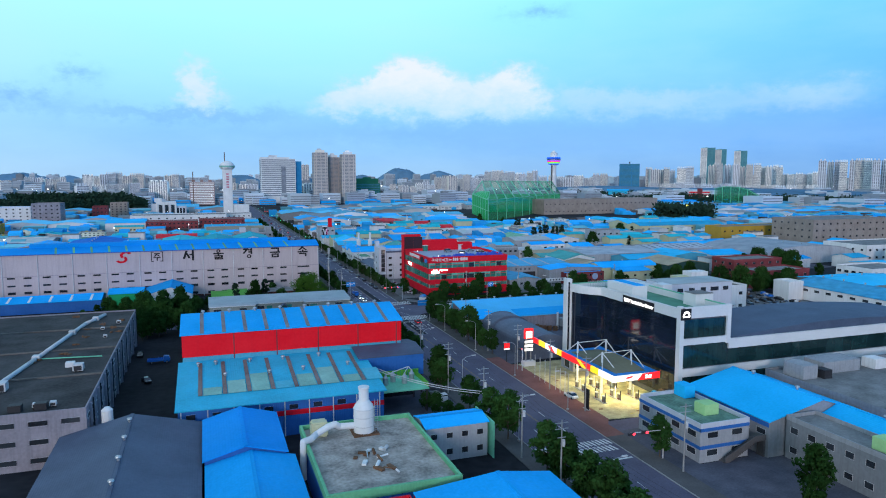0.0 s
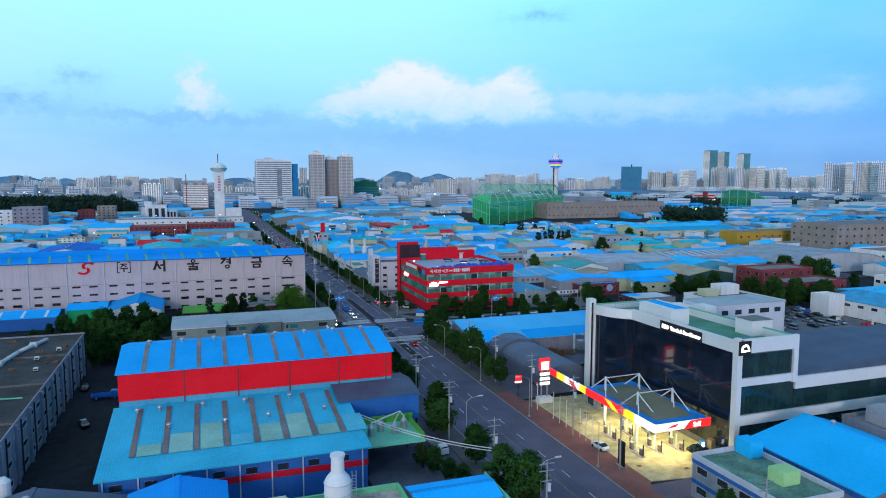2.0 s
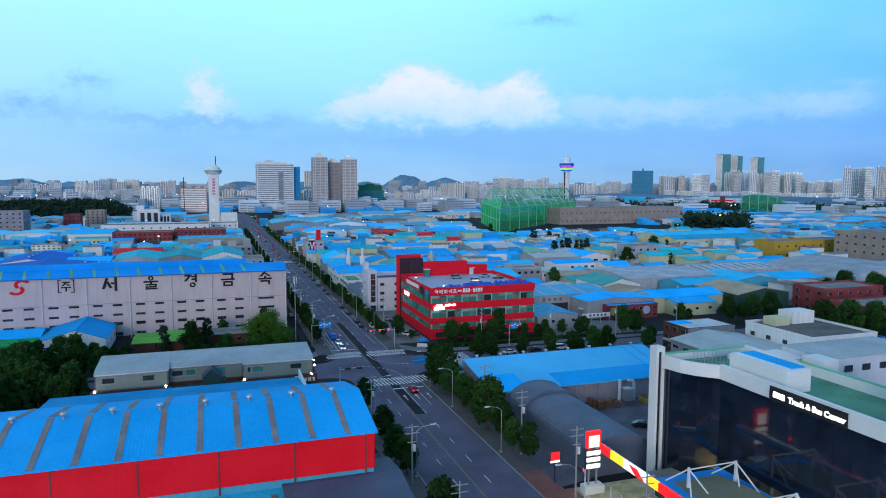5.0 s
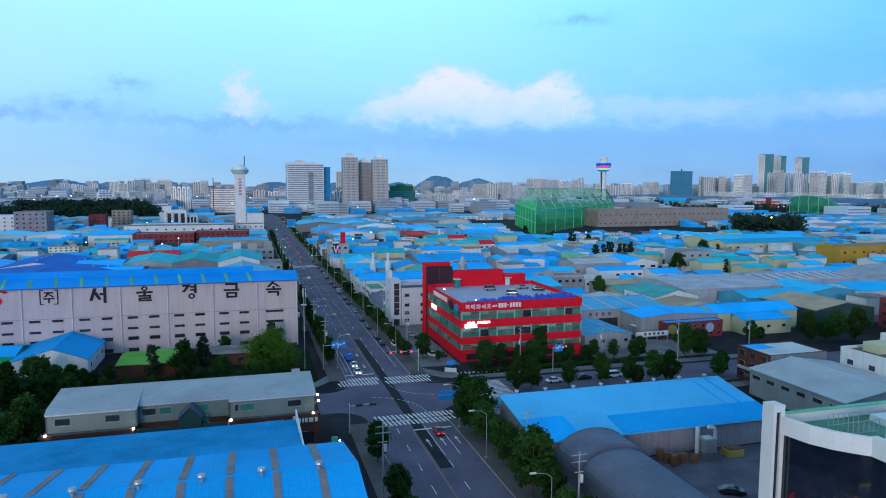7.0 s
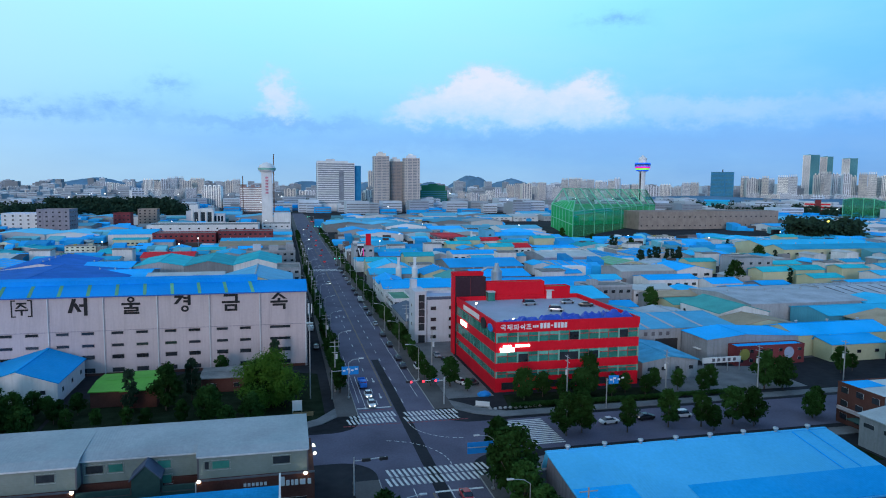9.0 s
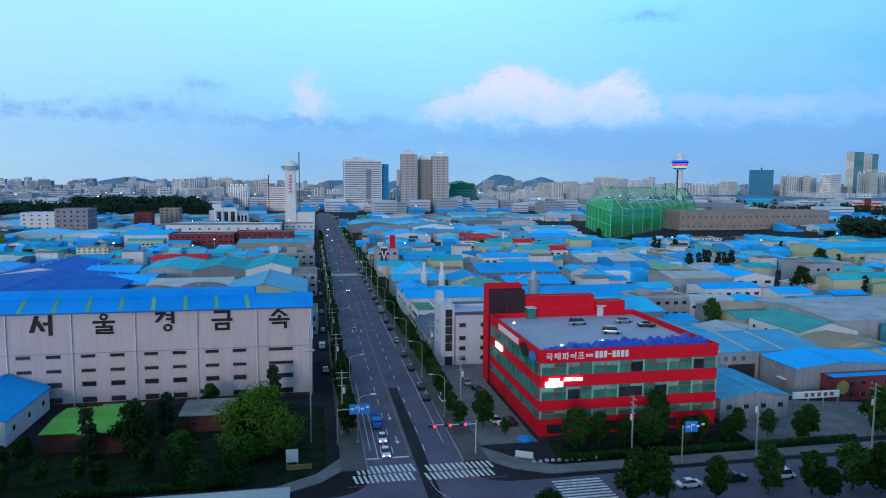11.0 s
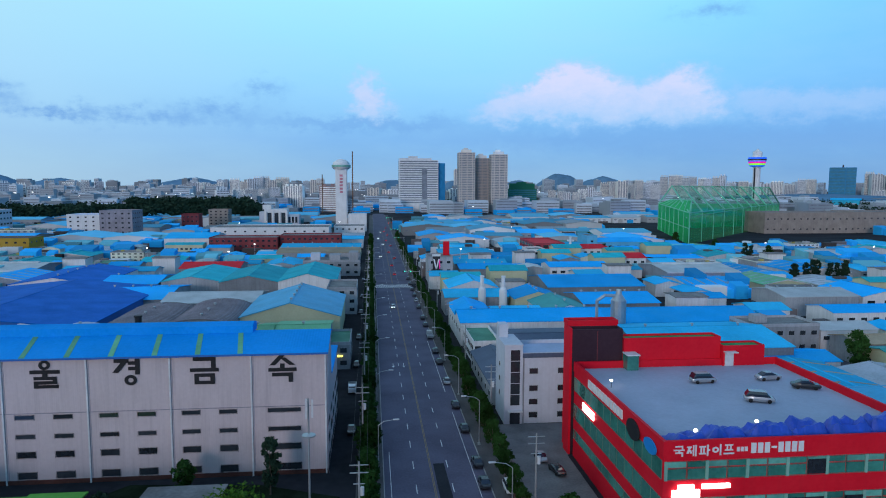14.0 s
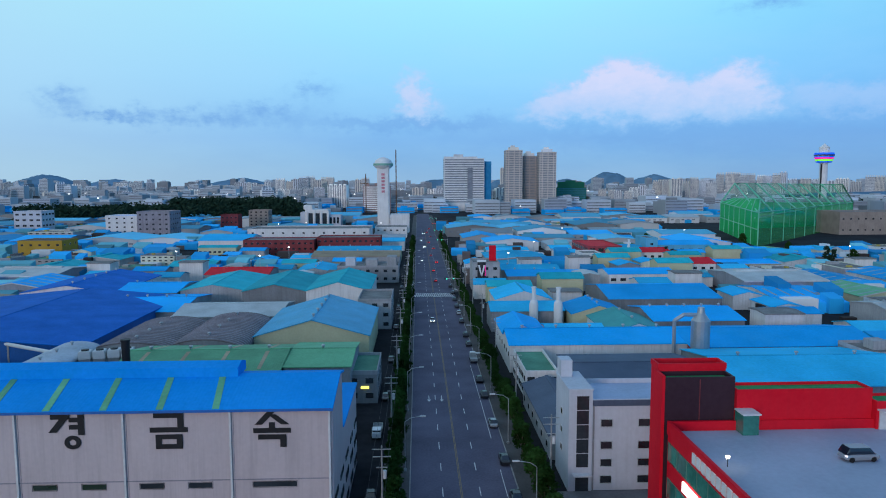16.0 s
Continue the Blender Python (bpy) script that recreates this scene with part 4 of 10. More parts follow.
def fac_letters():
    y = 259.94
    th = thing("wall_lettering", "big black letters and red swirl emblem on factory wall", "wall sign")
    for key, x in (("sok", -26.2), ("geum", -39.5), ("gyeong", -52.3), ("ul", -65.8), ("seo", -79.0), ("ju", -92.8)):
        s = 4.8 if key != "ju" else 3.4
        glyph("letter", key, x, 17.0 if key != "ju" else 17.6, s, y, th)
    bm = bmesh.new()
    for x in (-95.2, -90.4):
        box(bm, x - 0.16, x + 0.16, y - 0.06, y, 17.0, 21.6)
        box(bm, x + (0 if x < -93 else -1.0), x + (1.0 if x < -93 else 0), y - 0.06, y, 21.3, 21.6)
        box(bm, x + (0 if x < -93 else -1.0), x + (1.0 if x < -93 else 0), y - 0.06, y, 17.0, 17.3)
    part("bracket", bm, "ink", th)
    for cx, cz, sg in ((-105.9, 20.4, 1), (-107.9, 18.6, -1)):      # swirl emblem
        arc = [0.5 + i * 0.25 for i in range(15)]
        pts = [(cx + sg * rr * math.cos(a) * 1.5, cz + sg * rr * math.sin(a)) for rr, line_ in ((1.7, arc), (0.9, arc[::-1])) for a in line_]
        part("emblem", ep(pts, "y", y - 0.06 - 0.01 * (sg > 0), y), "red", th, "red swirl emblem")
    return settle(th, -68, y, 16)


fac_letters()


# red four-storey building with cars on its roof deck
def red_building():
    th = thing("office_building", "four-storey red panel building with green glass bands", "office building")
    x0, x1, y0, y1, h = 27.6, 67.9, 223.5, 263.4, 18.3
    part("wall", bx(x0, x1, y0, y1, -0.3, 16.9), "red", th)
    bm = bmesh.new()
    parapet(bm, x0 - 0.12, x1 + 0.12, y0 - 0.12, y1 + 0.12, 16.5, h, 0.45)
    part("parapet", bm, "red", th)
    part("roof_deck", bx(x0 + 0.4, x1 - 0.4, y0 + 0.4, y1 - 0.4, 16.9, 17.0), "roofpale", th, "pale grey coated parking deck")
    bands = ((0.9, 2.9), (3.7, 5.4), (7.6, 10.4), (12.9, 15.5))
    for z0, z1 in bands[1:]:
        for i in range(14):
            w = (x1 - x0 - 0.8) / 14
            window(th, x0 + 0.4 + w * (i + 0.5), y0 - 0.02, z0, w - 0.04, (z1 - z0) * 0.62, "-y", "green_glass", "greenframe", 2)
            window(th, x0 + 0.4 + w * (i + 0.5), y0 - 0.02, z0 + (z1 - z0) * 0.63, w - 0.04, (z1 - z0) * 0.37, "-y", "green_light_glass" if (i * 7 + int(z0)) % 5 < 3 else "green_glass", "greenframe", 2)
        for i in range(8):
            part("column", bx(x0 + 0.1 + i * 5.68, x0 + 0.5 + i * 5.68, y0 - 0.2, y0, z0, z1), "palecolumn", th)
        for i in range(12):
            w = (y1 - y0 - 0.8) / 12
            window(th, x0 - 0.02, y0 + 0.4 + w * (i + 0.5), z0, w - 0.04, z1 - z0, "-x", "green_glass", "greenframe", 2)
    for i, z, k in ((6, 7.6, 2), (9, 7.6, 1), (12, 12.9, 1), (7, 12.9, 1), (2, 7.6, 1)):
        w = (x1 - x0 - 0.8) / 14
        part("open_pane", bx(x0 + 0.5 + w * i, x0 + 0.3 + w * (i + k), y0 - 0.16, y0 - 0.1, z + 0.15, z + 2.2), "dark_glass", th, "dark uncovered window pane")
    for i in range(6):
        window(th, x0 + 4 + 6.2 * i, y0 - 0.02, 0.5, 4.6, 2.0, "-y", "dark_glass", "dark", 2)
    # stair tower and penthouse
    part("stair_tower", bx(27.2, 37.1, 264.0, 267.2, -0.3, 23.6), "maroon", th, "dark maroon stair tower")
    part("tower_fin", bx(26.75, 27.2, 263.9, 267.2, -0.3, 24.6), "red", th)
    bm = bmesh.new()
    parapet(bm, 27.2, 37.1, 264.0, 267.2, 23.6, 24.3, 0.3)
    part("tower_parapet", bm, "maroon", th)
    part("tower_roof", bx(27.5, 36.8, 264.3, 266.9, 23.6, 23.7), "deckgreen", th)
    part("tower_seam", bx(32.1, 32.2, 263.95, 264.0, 17.0, 24.0), "brick", th)
    part("lift_head", bx(27.4, 37.2, 267.2, 270.2, -0.3, 24.6), "red", th)
    bm = bmesh.new()
    parapet(bm, 27.3, 37.3, 267.2, 270.3, 24.6, 25.4, 0.3)
    part("lift_parapet", bm, "red", th)
    part("lift_roof", bx(27.6, 37.0, 267.5, 270.0, 24.6, 24.7), "deckgreen", th)
    part("penthouse", bx(37.2, 56.5, 263.5, 267.0, -0.3, 22.1), "red", th)
    part("penthouse_roof", bx(37.4, 56.3, 263.8, 266.8, 22.1, 22.2), "deckgreen", th)
    bm = bmesh.new()
    parapet(bm, 37.2, 56.5, 263.5, 267.0, 22.1, 22.6, 0.25)
    part("penthouse_parapet", bm, "red", th)
    part("penthouse", bx(56.6, 65.0, 262.6, 266.4, -0.3, 20.5), "red", th)
    part("penthouse_roof", bx(56.8, 64.8, 262.9, 266.1, 20.5, 20.6), "deckgreen", th)
    bm = bmesh.new()
    parapet(bm, 56.6, 65.0, 262.6, 266.4, 20.5, 20.95, 0.25)
    part("penthouse_parapet", bm, "red", th)
    part("door", bx(57.0, 58.7, 262.42, 262.6, 17.0, 19.6), "frame", th)
    part("canopy", bx(56.7, 59.1, 261.4, 262.6, 19.7, 19.9), "frame", th)
    part("lobby", bx(37.0, 39.2, 261.0, 263.5, 17.0, 19.8), "green_glass", th, "small green glass roof lobby")
    part("lobby_roof", bx(36.9, 39.4, 260.8, 263.5, 19.8, 20.0), "frame", th)
    # rail along the east side and the sign letters
    for i in range(8):
        part("sign_bar", bx(39.6 + i * 0.96, 40.3 + i * 0.96, 223.26, 223.4, 16.3 if i != 3 else 16.9, 17.7 if i != 3 else 17.15), "white", th)
    for key, x in (("guk", 29.6), ("je", 31.35), ("pa", 33.1), ("i", 34.85), ("peu", 36.5)):
        glyph("sign_letter", key, x, 16.2, 1.45, 223.4, th, "white")
    bm = bmesh.new()
    for i in range(3):
        box(bm, 37.6 + i * 0.55, 38.0 + i * 0.55, 223.28, 223.4, 16.6, 17.2)
    part("sign_code", bm, "white", th)
    bm = bmesh.new()
    box(bm, 28.8, 32.6, 223.1, 223.4, 10.5, 11.6)
    box(bm, 29.6, 31.8, 223.1, 223.4, 11.6, 12.3)
    box(bm, 32.9, 36.8, 223.1, 223.4, 11.7, 12.3)
    part("lit_sign", bm, "g_white", th, "glowing white sign letters")
    bm = bmesh.new()
    for i in range(12):
        box(bm, 27.3, 27.47, 238 + i * 1.4, 239.0 + i * 1.4, 16.1, 17.5)
    part("sign_lettering", bm, "white", th)
    bm = bmesh.new()
    box(bm, 27.2, 27.45, 251, 257, 11.2, 12.5)
    part("lit_sign", bm, "g_white", th, "glowing white sign on the side wall")
    bm = bmesh.new()
    lathe(bm, 0, 0, [(2.0, -0.1), (2.0, 0.1)], 20)
    bmesh.ops.transform(bm, matrix=pose(27.3, 233.5, 16.2, 0, 90, 0) @ Matrix.Diagonal((0.75, 1.2, 1, 1)), verts=bm.verts)
    part("side_badge", bm, "ink", th)
    bm = bmesh.new()
    lathe(bm, 0, 0, [(1.7, -0.1), (1.7, 0.1)], 20)
    bmesh.ops.transform(bm, matrix=pose(27.3, 227.3, 16.2, 0, 90, 0) @ Matrix.Diagonal((0.6, 1.2, 1, 1)), verts=bm.verts)
    part("side_badge", bm, "signblue", th)
    return settle(th, 47.7, 241)


red_building()


# red and blue sheet-metal factory
def red_shed():
    th = thing("factory_hall", "tall red and blue sheet-metal hall with a bright blue pitched roof", "factory hall")
    x0, x1, y0, y1, eave, ridge = -77.6, -22.2, 95.5, 122.0, 17.8, 20.4
    part("wall", ep([(y0, -0.3), (y1, -0.3), (y1, eave), ((y0 + y1) / 2, ridge), (y0, eave)], "x", x0, x1), "tealwall", th)
    part("red_band", bx(x0 - 0.06, x1 + 0.06, y0 - 0.12, y0, 12.3, 17.7), "scarlet", th, "bright red panel band")
    part("red_band", bx(x1, x1 + 0.12, y0 - 0.12, y1, 12.3, 17.7), "scarlet", th, "bright red panel band")
    bm = bmesh.new()
    gable_roof(bm, x0, x1, y0, y1, eave, ridge, "x", 0.5, 0.25)
    part("roof", bm, "azure", th)
    slope = (ridge - eave) / ((y1 - y0) / 2 + 0.5)
    for i in range(10):
        x = x0 + 4.2 + i * 5.2
        for s in (1, -1):
            bm = bmesh.new()
            yc = (y0 + y1) / 2
            ya, yb = yc - s * 13.6, yc - s * 0.4
            pts = [(ya, ridge + 0.27 - slope * 13.6), (yb, ridge + 0.27 - slope * 0.4), (yb, ridge + 0.33 - slope * 0.4), (ya, ridge + 0.33 - slope * 13.6)]
            extrude_poly(bm, pts, "x", x, x + 0.9)
            part("skylight", bm, "stripgrey", th, "dusty grey roof light strip")
    for i in range(5):
        for dx in (0,):
            part("wall_seam", bx(x0 + 12 + i * 10.5, x0 + 12.25 + i * 10.5, y0 - 0.18, y0, 9.0, 17.7), "brick", th)
    for i in range(8):
        share("roof_vent", VENT, th, pose(x0 + 5 + i * 6.6, (y0 + y1) / 2 - 0.6, ridge + 0.1))
    # lower front hall
    part("front_wall", ep([(68, -0.3), (y0, -0.3), (y0, 10.4), (68, 8.0)], "x", -78.0, -34.0), "bluewall", th)
    part("front_roof", ep([(67.3, 7.9), (y0, 10.9), (y0, 11.15), (67.3, 8.15)], "x", -78.6, -33.4), "aged_teal", th)
    part("front_band", bx(-66, -33.94, 67.9, 68, 4.6, 5.7), "red", th)
    for i in range(8):
        x = -74 + i * 5.2
        part("skylight", ep([(74, 8.98), (93.5, 11.05), (93.5, 11.12), (74, 9.05)], "x", x, x + 0.9), "rustlight", th, "rust-stained roof light strip")
        part("roof_patch", ep([(74, 8.98), (74 + 4 + 3 * (i % 3), 9.4 + 0.32 * (i % 3)), (74 + 4 + 3 * (i % 3), 9.46 + 0.32 * (i % 3)), (74, 9.04)], "x", x + 1.1, x + 5.0), ("oldpatch", "palepatch", "oldpatch", "skypatch")[i % 4], th, "pale aged roof patch")
    for i in range(9):
        part("downpipe", bx(-77.5 + i * 5.3, -77.3 + i * 5.3, 67.7, 68, 0, 7.9), "frame", th)
    for i in range(8):
        window(th, -75.5 + i * 5.3, 68, 5.8, 2.0, 1.2, "-y", mull=1)
    for i, (vx, vy) in enumerate(((-74, 92), (-70, 92.3), (-62, 92), (-54, 92), (-45, 92), (-68, 84), (-58, 83.5), (-50, 84), (-39, 84.5))):
        share("roof_vent", VENT, th, pose(vx, vy, 8.2 + (vy - 67.3) * 0.106))
    # blue annex on posts
    part("annex_wall", bx(-35.6, -18.6, 86.5, 102, 5.2, 10.6), "bluewall", th)
    bm = bmesh.new()
    gable_roof(bm, -35.6, -18.6, 86.5, 102, 10.6, 11.6, "x", 0.3, 0.2)
    part("annex_roof", bm, "slate", th)
    for x in (-34, -26.5, -19):
        for y in (87, 101):
            part("post", bx(x - 0.2, x + 0.2, y - 0.2, y + 0.2, -0.2, 5.2), "dark", th)
    return settle(th, -50, 95)


red_shed()


# black glass showroom
def black_building():
    th = thing("showroom_building", "black glass and white panel showroom block with a long glass wing", "office building")
    x0, x1, y0, y1 = 37.3, 52.2, 55.5, 101.5
    bend = [(37.3, 90.6), (36.3, 91.5), (34.6, 93.3), (33.2, 95.8), (32.4, 99.6)]
    plan = [(x0 + 0.4, y0 + 0.4), (x1, y0 + 0.4), (x1, y1 - 0.4), (32.8, y1 - 0.4)] + [(a + 0.4, b + 0.3) for a, b in bend[::-1]]
    part("wall", ep(plan, "z", -0.3, 22.5), "darkgrey", th)
    part("roof", ep(plan, "z", 22.5, 22.7), "roofgreen", th)
    # west curtain wall of panes
    for i in range(12):
        for j in range(6):
            window(th, x0 + 0.35, y0 + 1.2 + (i + 0.5) * 2.84, 1.5 + j * 3.4, 2.8, 3.36, "-x", "black_glass", "black_glass", 0, "glass_panel")
    # the curved corner: a facet of panes and fascia for each chord
    for (xa, ya), (xb, yb) in zip(bend, bend[1:]):
        for j in range(6):
            part("glass_panel", ep([(xa + 0.32, ya + 0.1), (xb + 0.32, yb + 0.1), (xb + 0.5, yb + 0.3), (xa + 0.5, ya + 0.3)], "z", 1.5 + j * 3.4, 4.86 + j * 3.4), "black_glass", th)
        part("fascia", ep([(xa - 0.2, ya), (xb - 0.2, yb), (xb + 0.3, yb + 0.25), (xa + 0.3, ya + 0.25)], "z", 22.0, 24.3), "white", th)
    part("column", bx(30.9, 31.4, 99.6, 101.6, -0.3, 25.8), "white", th)
    part("column", bx(32.1, 32.7, 99.6, 101.6, -0.3, 25.8), "white", th)
    part("column_slot", bx(31.4, 32.1, 99.9, 101.4, -0.3, 24.9), "black_glass", th)
    part("column_head", bx(31.4, 32.1, 99.6, 101.6, 24.9, 25.8), "white", th)
    part("column", bx(x0 - 0.2, x0 + 1.0, y0 - 0.2, y0 + 1.2, -0.3, 25.0), "white", th)
    part("fascia", bx(x0 - 0.2, x0 + 0.5, y0 + 1.2, 90.6, 22.0, 24.5), "white", th)
    part("fascia", bx(x0 + 0.5, x1, y0 - 0.2, y0 + 0.5, 22.0, 24.8), "white", th)
    part("fascia", bx(32.8, x1, y1 - 0.6, y1, 22.0, 24.0), "white", th)
    part("fascia", bx(x1 - 0.5, x1, y0 + 0.5, y1 - 0.6, 22.0, 24.4), "white", th)
    part("roof_block", bx(39.3, 44.2, 78.5, 90.8, 22.7, 26.3), "white", th)
    part("rail_cap", bx(x1 - 0.55, x1 + 0.05, y0 + 0.5, 88, 24.4, 24.6), "net_pole", th, "green coping")
    part("rail_cap", bx(32.8, x1, y1 - 0.65, y1 + 0.05, 24.0, 24.2), "net_pole", th, "green coping")
    part("roof_block", bx(48.8, 54.4, 64.2, 69, 22.7, 26.0), "white", th)
    part("roof_block_cap", bx(48.7, 54.5, 64.1, 69.1, 26.0, 26.1), "roofconc", th)
    part("penthouse", bx(58, 81.3, 87, 98, -0.3, 24.5), "softwhite", th)
    part("penthouse", bx(46, 57.9, 92, 99, -0.3, 23.6), "white", th)
    part("stair_head", bx(54.5, 57.9, 85.4, 90, -0.3, 24.9), "white", th)
    part("rear_hall", bx(62, 92, 97, 118, -0.3, 14.5), "whitewall", th)
    part("rear_hall_roof", bx(61.8, 92.2, 96.8, 118.2, 14.5, 14.8), "whiteroof", th)
    part("roof_slab", bx(57.9, 81.5, 86.9, 98.2, 24.5, 24.65), "whiteroof", th)
    bm = bmesh.new()
    for k in range(7):
        tube(bm, (36.0 + k * 0.8, 93, 22.7), (36.0 + k * 0.8, 93, 25.4), 0.05, 5)
        tube(bm, (36.0 + k * 0.8, 96, 22.7), (36.0 + k * 0.8, 96, 25.4), 0.05, 5)
    for z in (24.0, 25.4):
        tube(bm, (36.0, 93, z), (40.8, 93, z), 0.05, 5)
        tube(bm, (36.0, 96, z), (40.8, 96, z), 0.05, 5)
    part("roof_rack", bm, "metal", th)
    part("blue_cap", bx(41.2, 44.1, 79.4, 90.4, 26.3, 26.42), "azure", th)
    for i in range(5):
        window(th, 62 + i * 4.2, 87, 22.0, 2.0 + 1.0 * (i == 3), 1.2, "-y")
    # south face with a recessed top floor
    for z0, z1 in ((17.0, 21.6), (9.5, 15.2), (2.0, 7.2)):
        n = 9
        for i in range(n):
            w = (x1 - x0 - 1.2) / n
            window(th, x0 + 1.1 + w * (i + 0.5), y0 + 0.35, z0, w - 0.04, z1 - z0, "-y", "south_glass", "black_glass", 0, "glass_panel")
    part("white_band", bx(x0 + 1.0, x1, y0 - 0.1, y0 + 0.5, 15.3, 16.9), "white", th)
    part("white_band", bx(x0 + 1.0, x1, y0 - 0.1, y0 + 0.5, 7.3, 9.3), "white", th)
    # long wing to the east
    part("column", bx(x1 - 0.9, x1 + 0.3, y0 - 0.25, y0 + 0.6, 15.0, 24.85), "white", th)
    part("wing_wall", bx(x1, 130, y0 + 0.4, 80, -0.3, 15.4), "darkgrey", th)
    for z0, z1 in ((9.5, 13.4), (2.0, 7.2)):
        for i in range(26):
            w = (130 - x1) / 26
            window(th, x1 + w * (i + 0.5), y0 + 0.35, z0, w - 0.04, z1 - z0, "-y", "south_glass", "black_glass", 0, "glass_panel")
    part("white_band", bx(x1, 130, y0 - 0.1, y0 + 0.5, 13.5, 16.0), "white", th)
    part("white_band", bx(x1, 130, y0 - 0.1, y0 + 0.5, 7.3, 9.3), "white", th)
    pts = [(x1, 15.4)] + [(x1 + (130 - x1) * i / 16, 16.0 + 2.2 * math.sin(math.pi * i / 16)) for i in range(17)] + [(130, 15.4)]
    part("wing_roof", ep(pts, "y", y0 + 0.6, 80), "slate", th)
    # signs
    part("sign_panel", bx(x0 - 0.45, x0 - 0.2, 65.6, 79.3, 21.9, 24.1), "ink", th)
    for i in range(3):
        part("sign_bar", bx(x0 - 0.52, x0 - 0.45, 77.9 - i * 0.8, 78.5 - i * 0.8, 22.55, 23.4), "g_white", th)
    lettering("sign_lettering", "Truck & Bus Center", 1.2, "g_white", th, Matrix(((0, 0, -1, x0 - 0.5), (-1, 0, 0, 75.6), (0, 1, 0, 22.55), (0, 0, 0, 1))), "white lit raised letters")
    for i in range(6):
        part("roof_mark", bx(43.0 + i * 0.8, 43.5 + i * 0.8, 62.8 - i * 0.35, 63.3 - i * 0.35, 22.7, 23.1), "tarp", th, "small blue letter on the roof")
    part("sign_panel", bx(x0 - 0.1, x0 + 2.8, y0 - 0.45, y0 - 0.2, 21.7, 24.5), "ink", th)
    arc = [k * math.pi / 12 for k in range(13)]
    half = [(x0 + 1.35 + 1.0 * math.cos(a), 22.75 + 1.15 * math.sin(a)) for a in arc] + [(x0 + 1.35 + 0.66 * math.cos(a), 22.75 + 0.75 * math.sin(a)) for a in arc[::-1]]
    part("sign_mark", ep(half, "y", y0 - 0.55, y0 - 0.45), "g_white", th)
    part("sign_mark", bx(x0 + 0.35, x0 + 2.35, y0 - 0.55, y0 - 0.45, 22.4, 22.7), "g_white", th)
    part("doorway", bx(45.5, 51.4, y0 + 0.2, y0 + 0.34, 0.2, 4.0), "green_glass", th)
    return settle(th, 44, 78)


FAR[0] = True
black_building()
FAR[0] = False


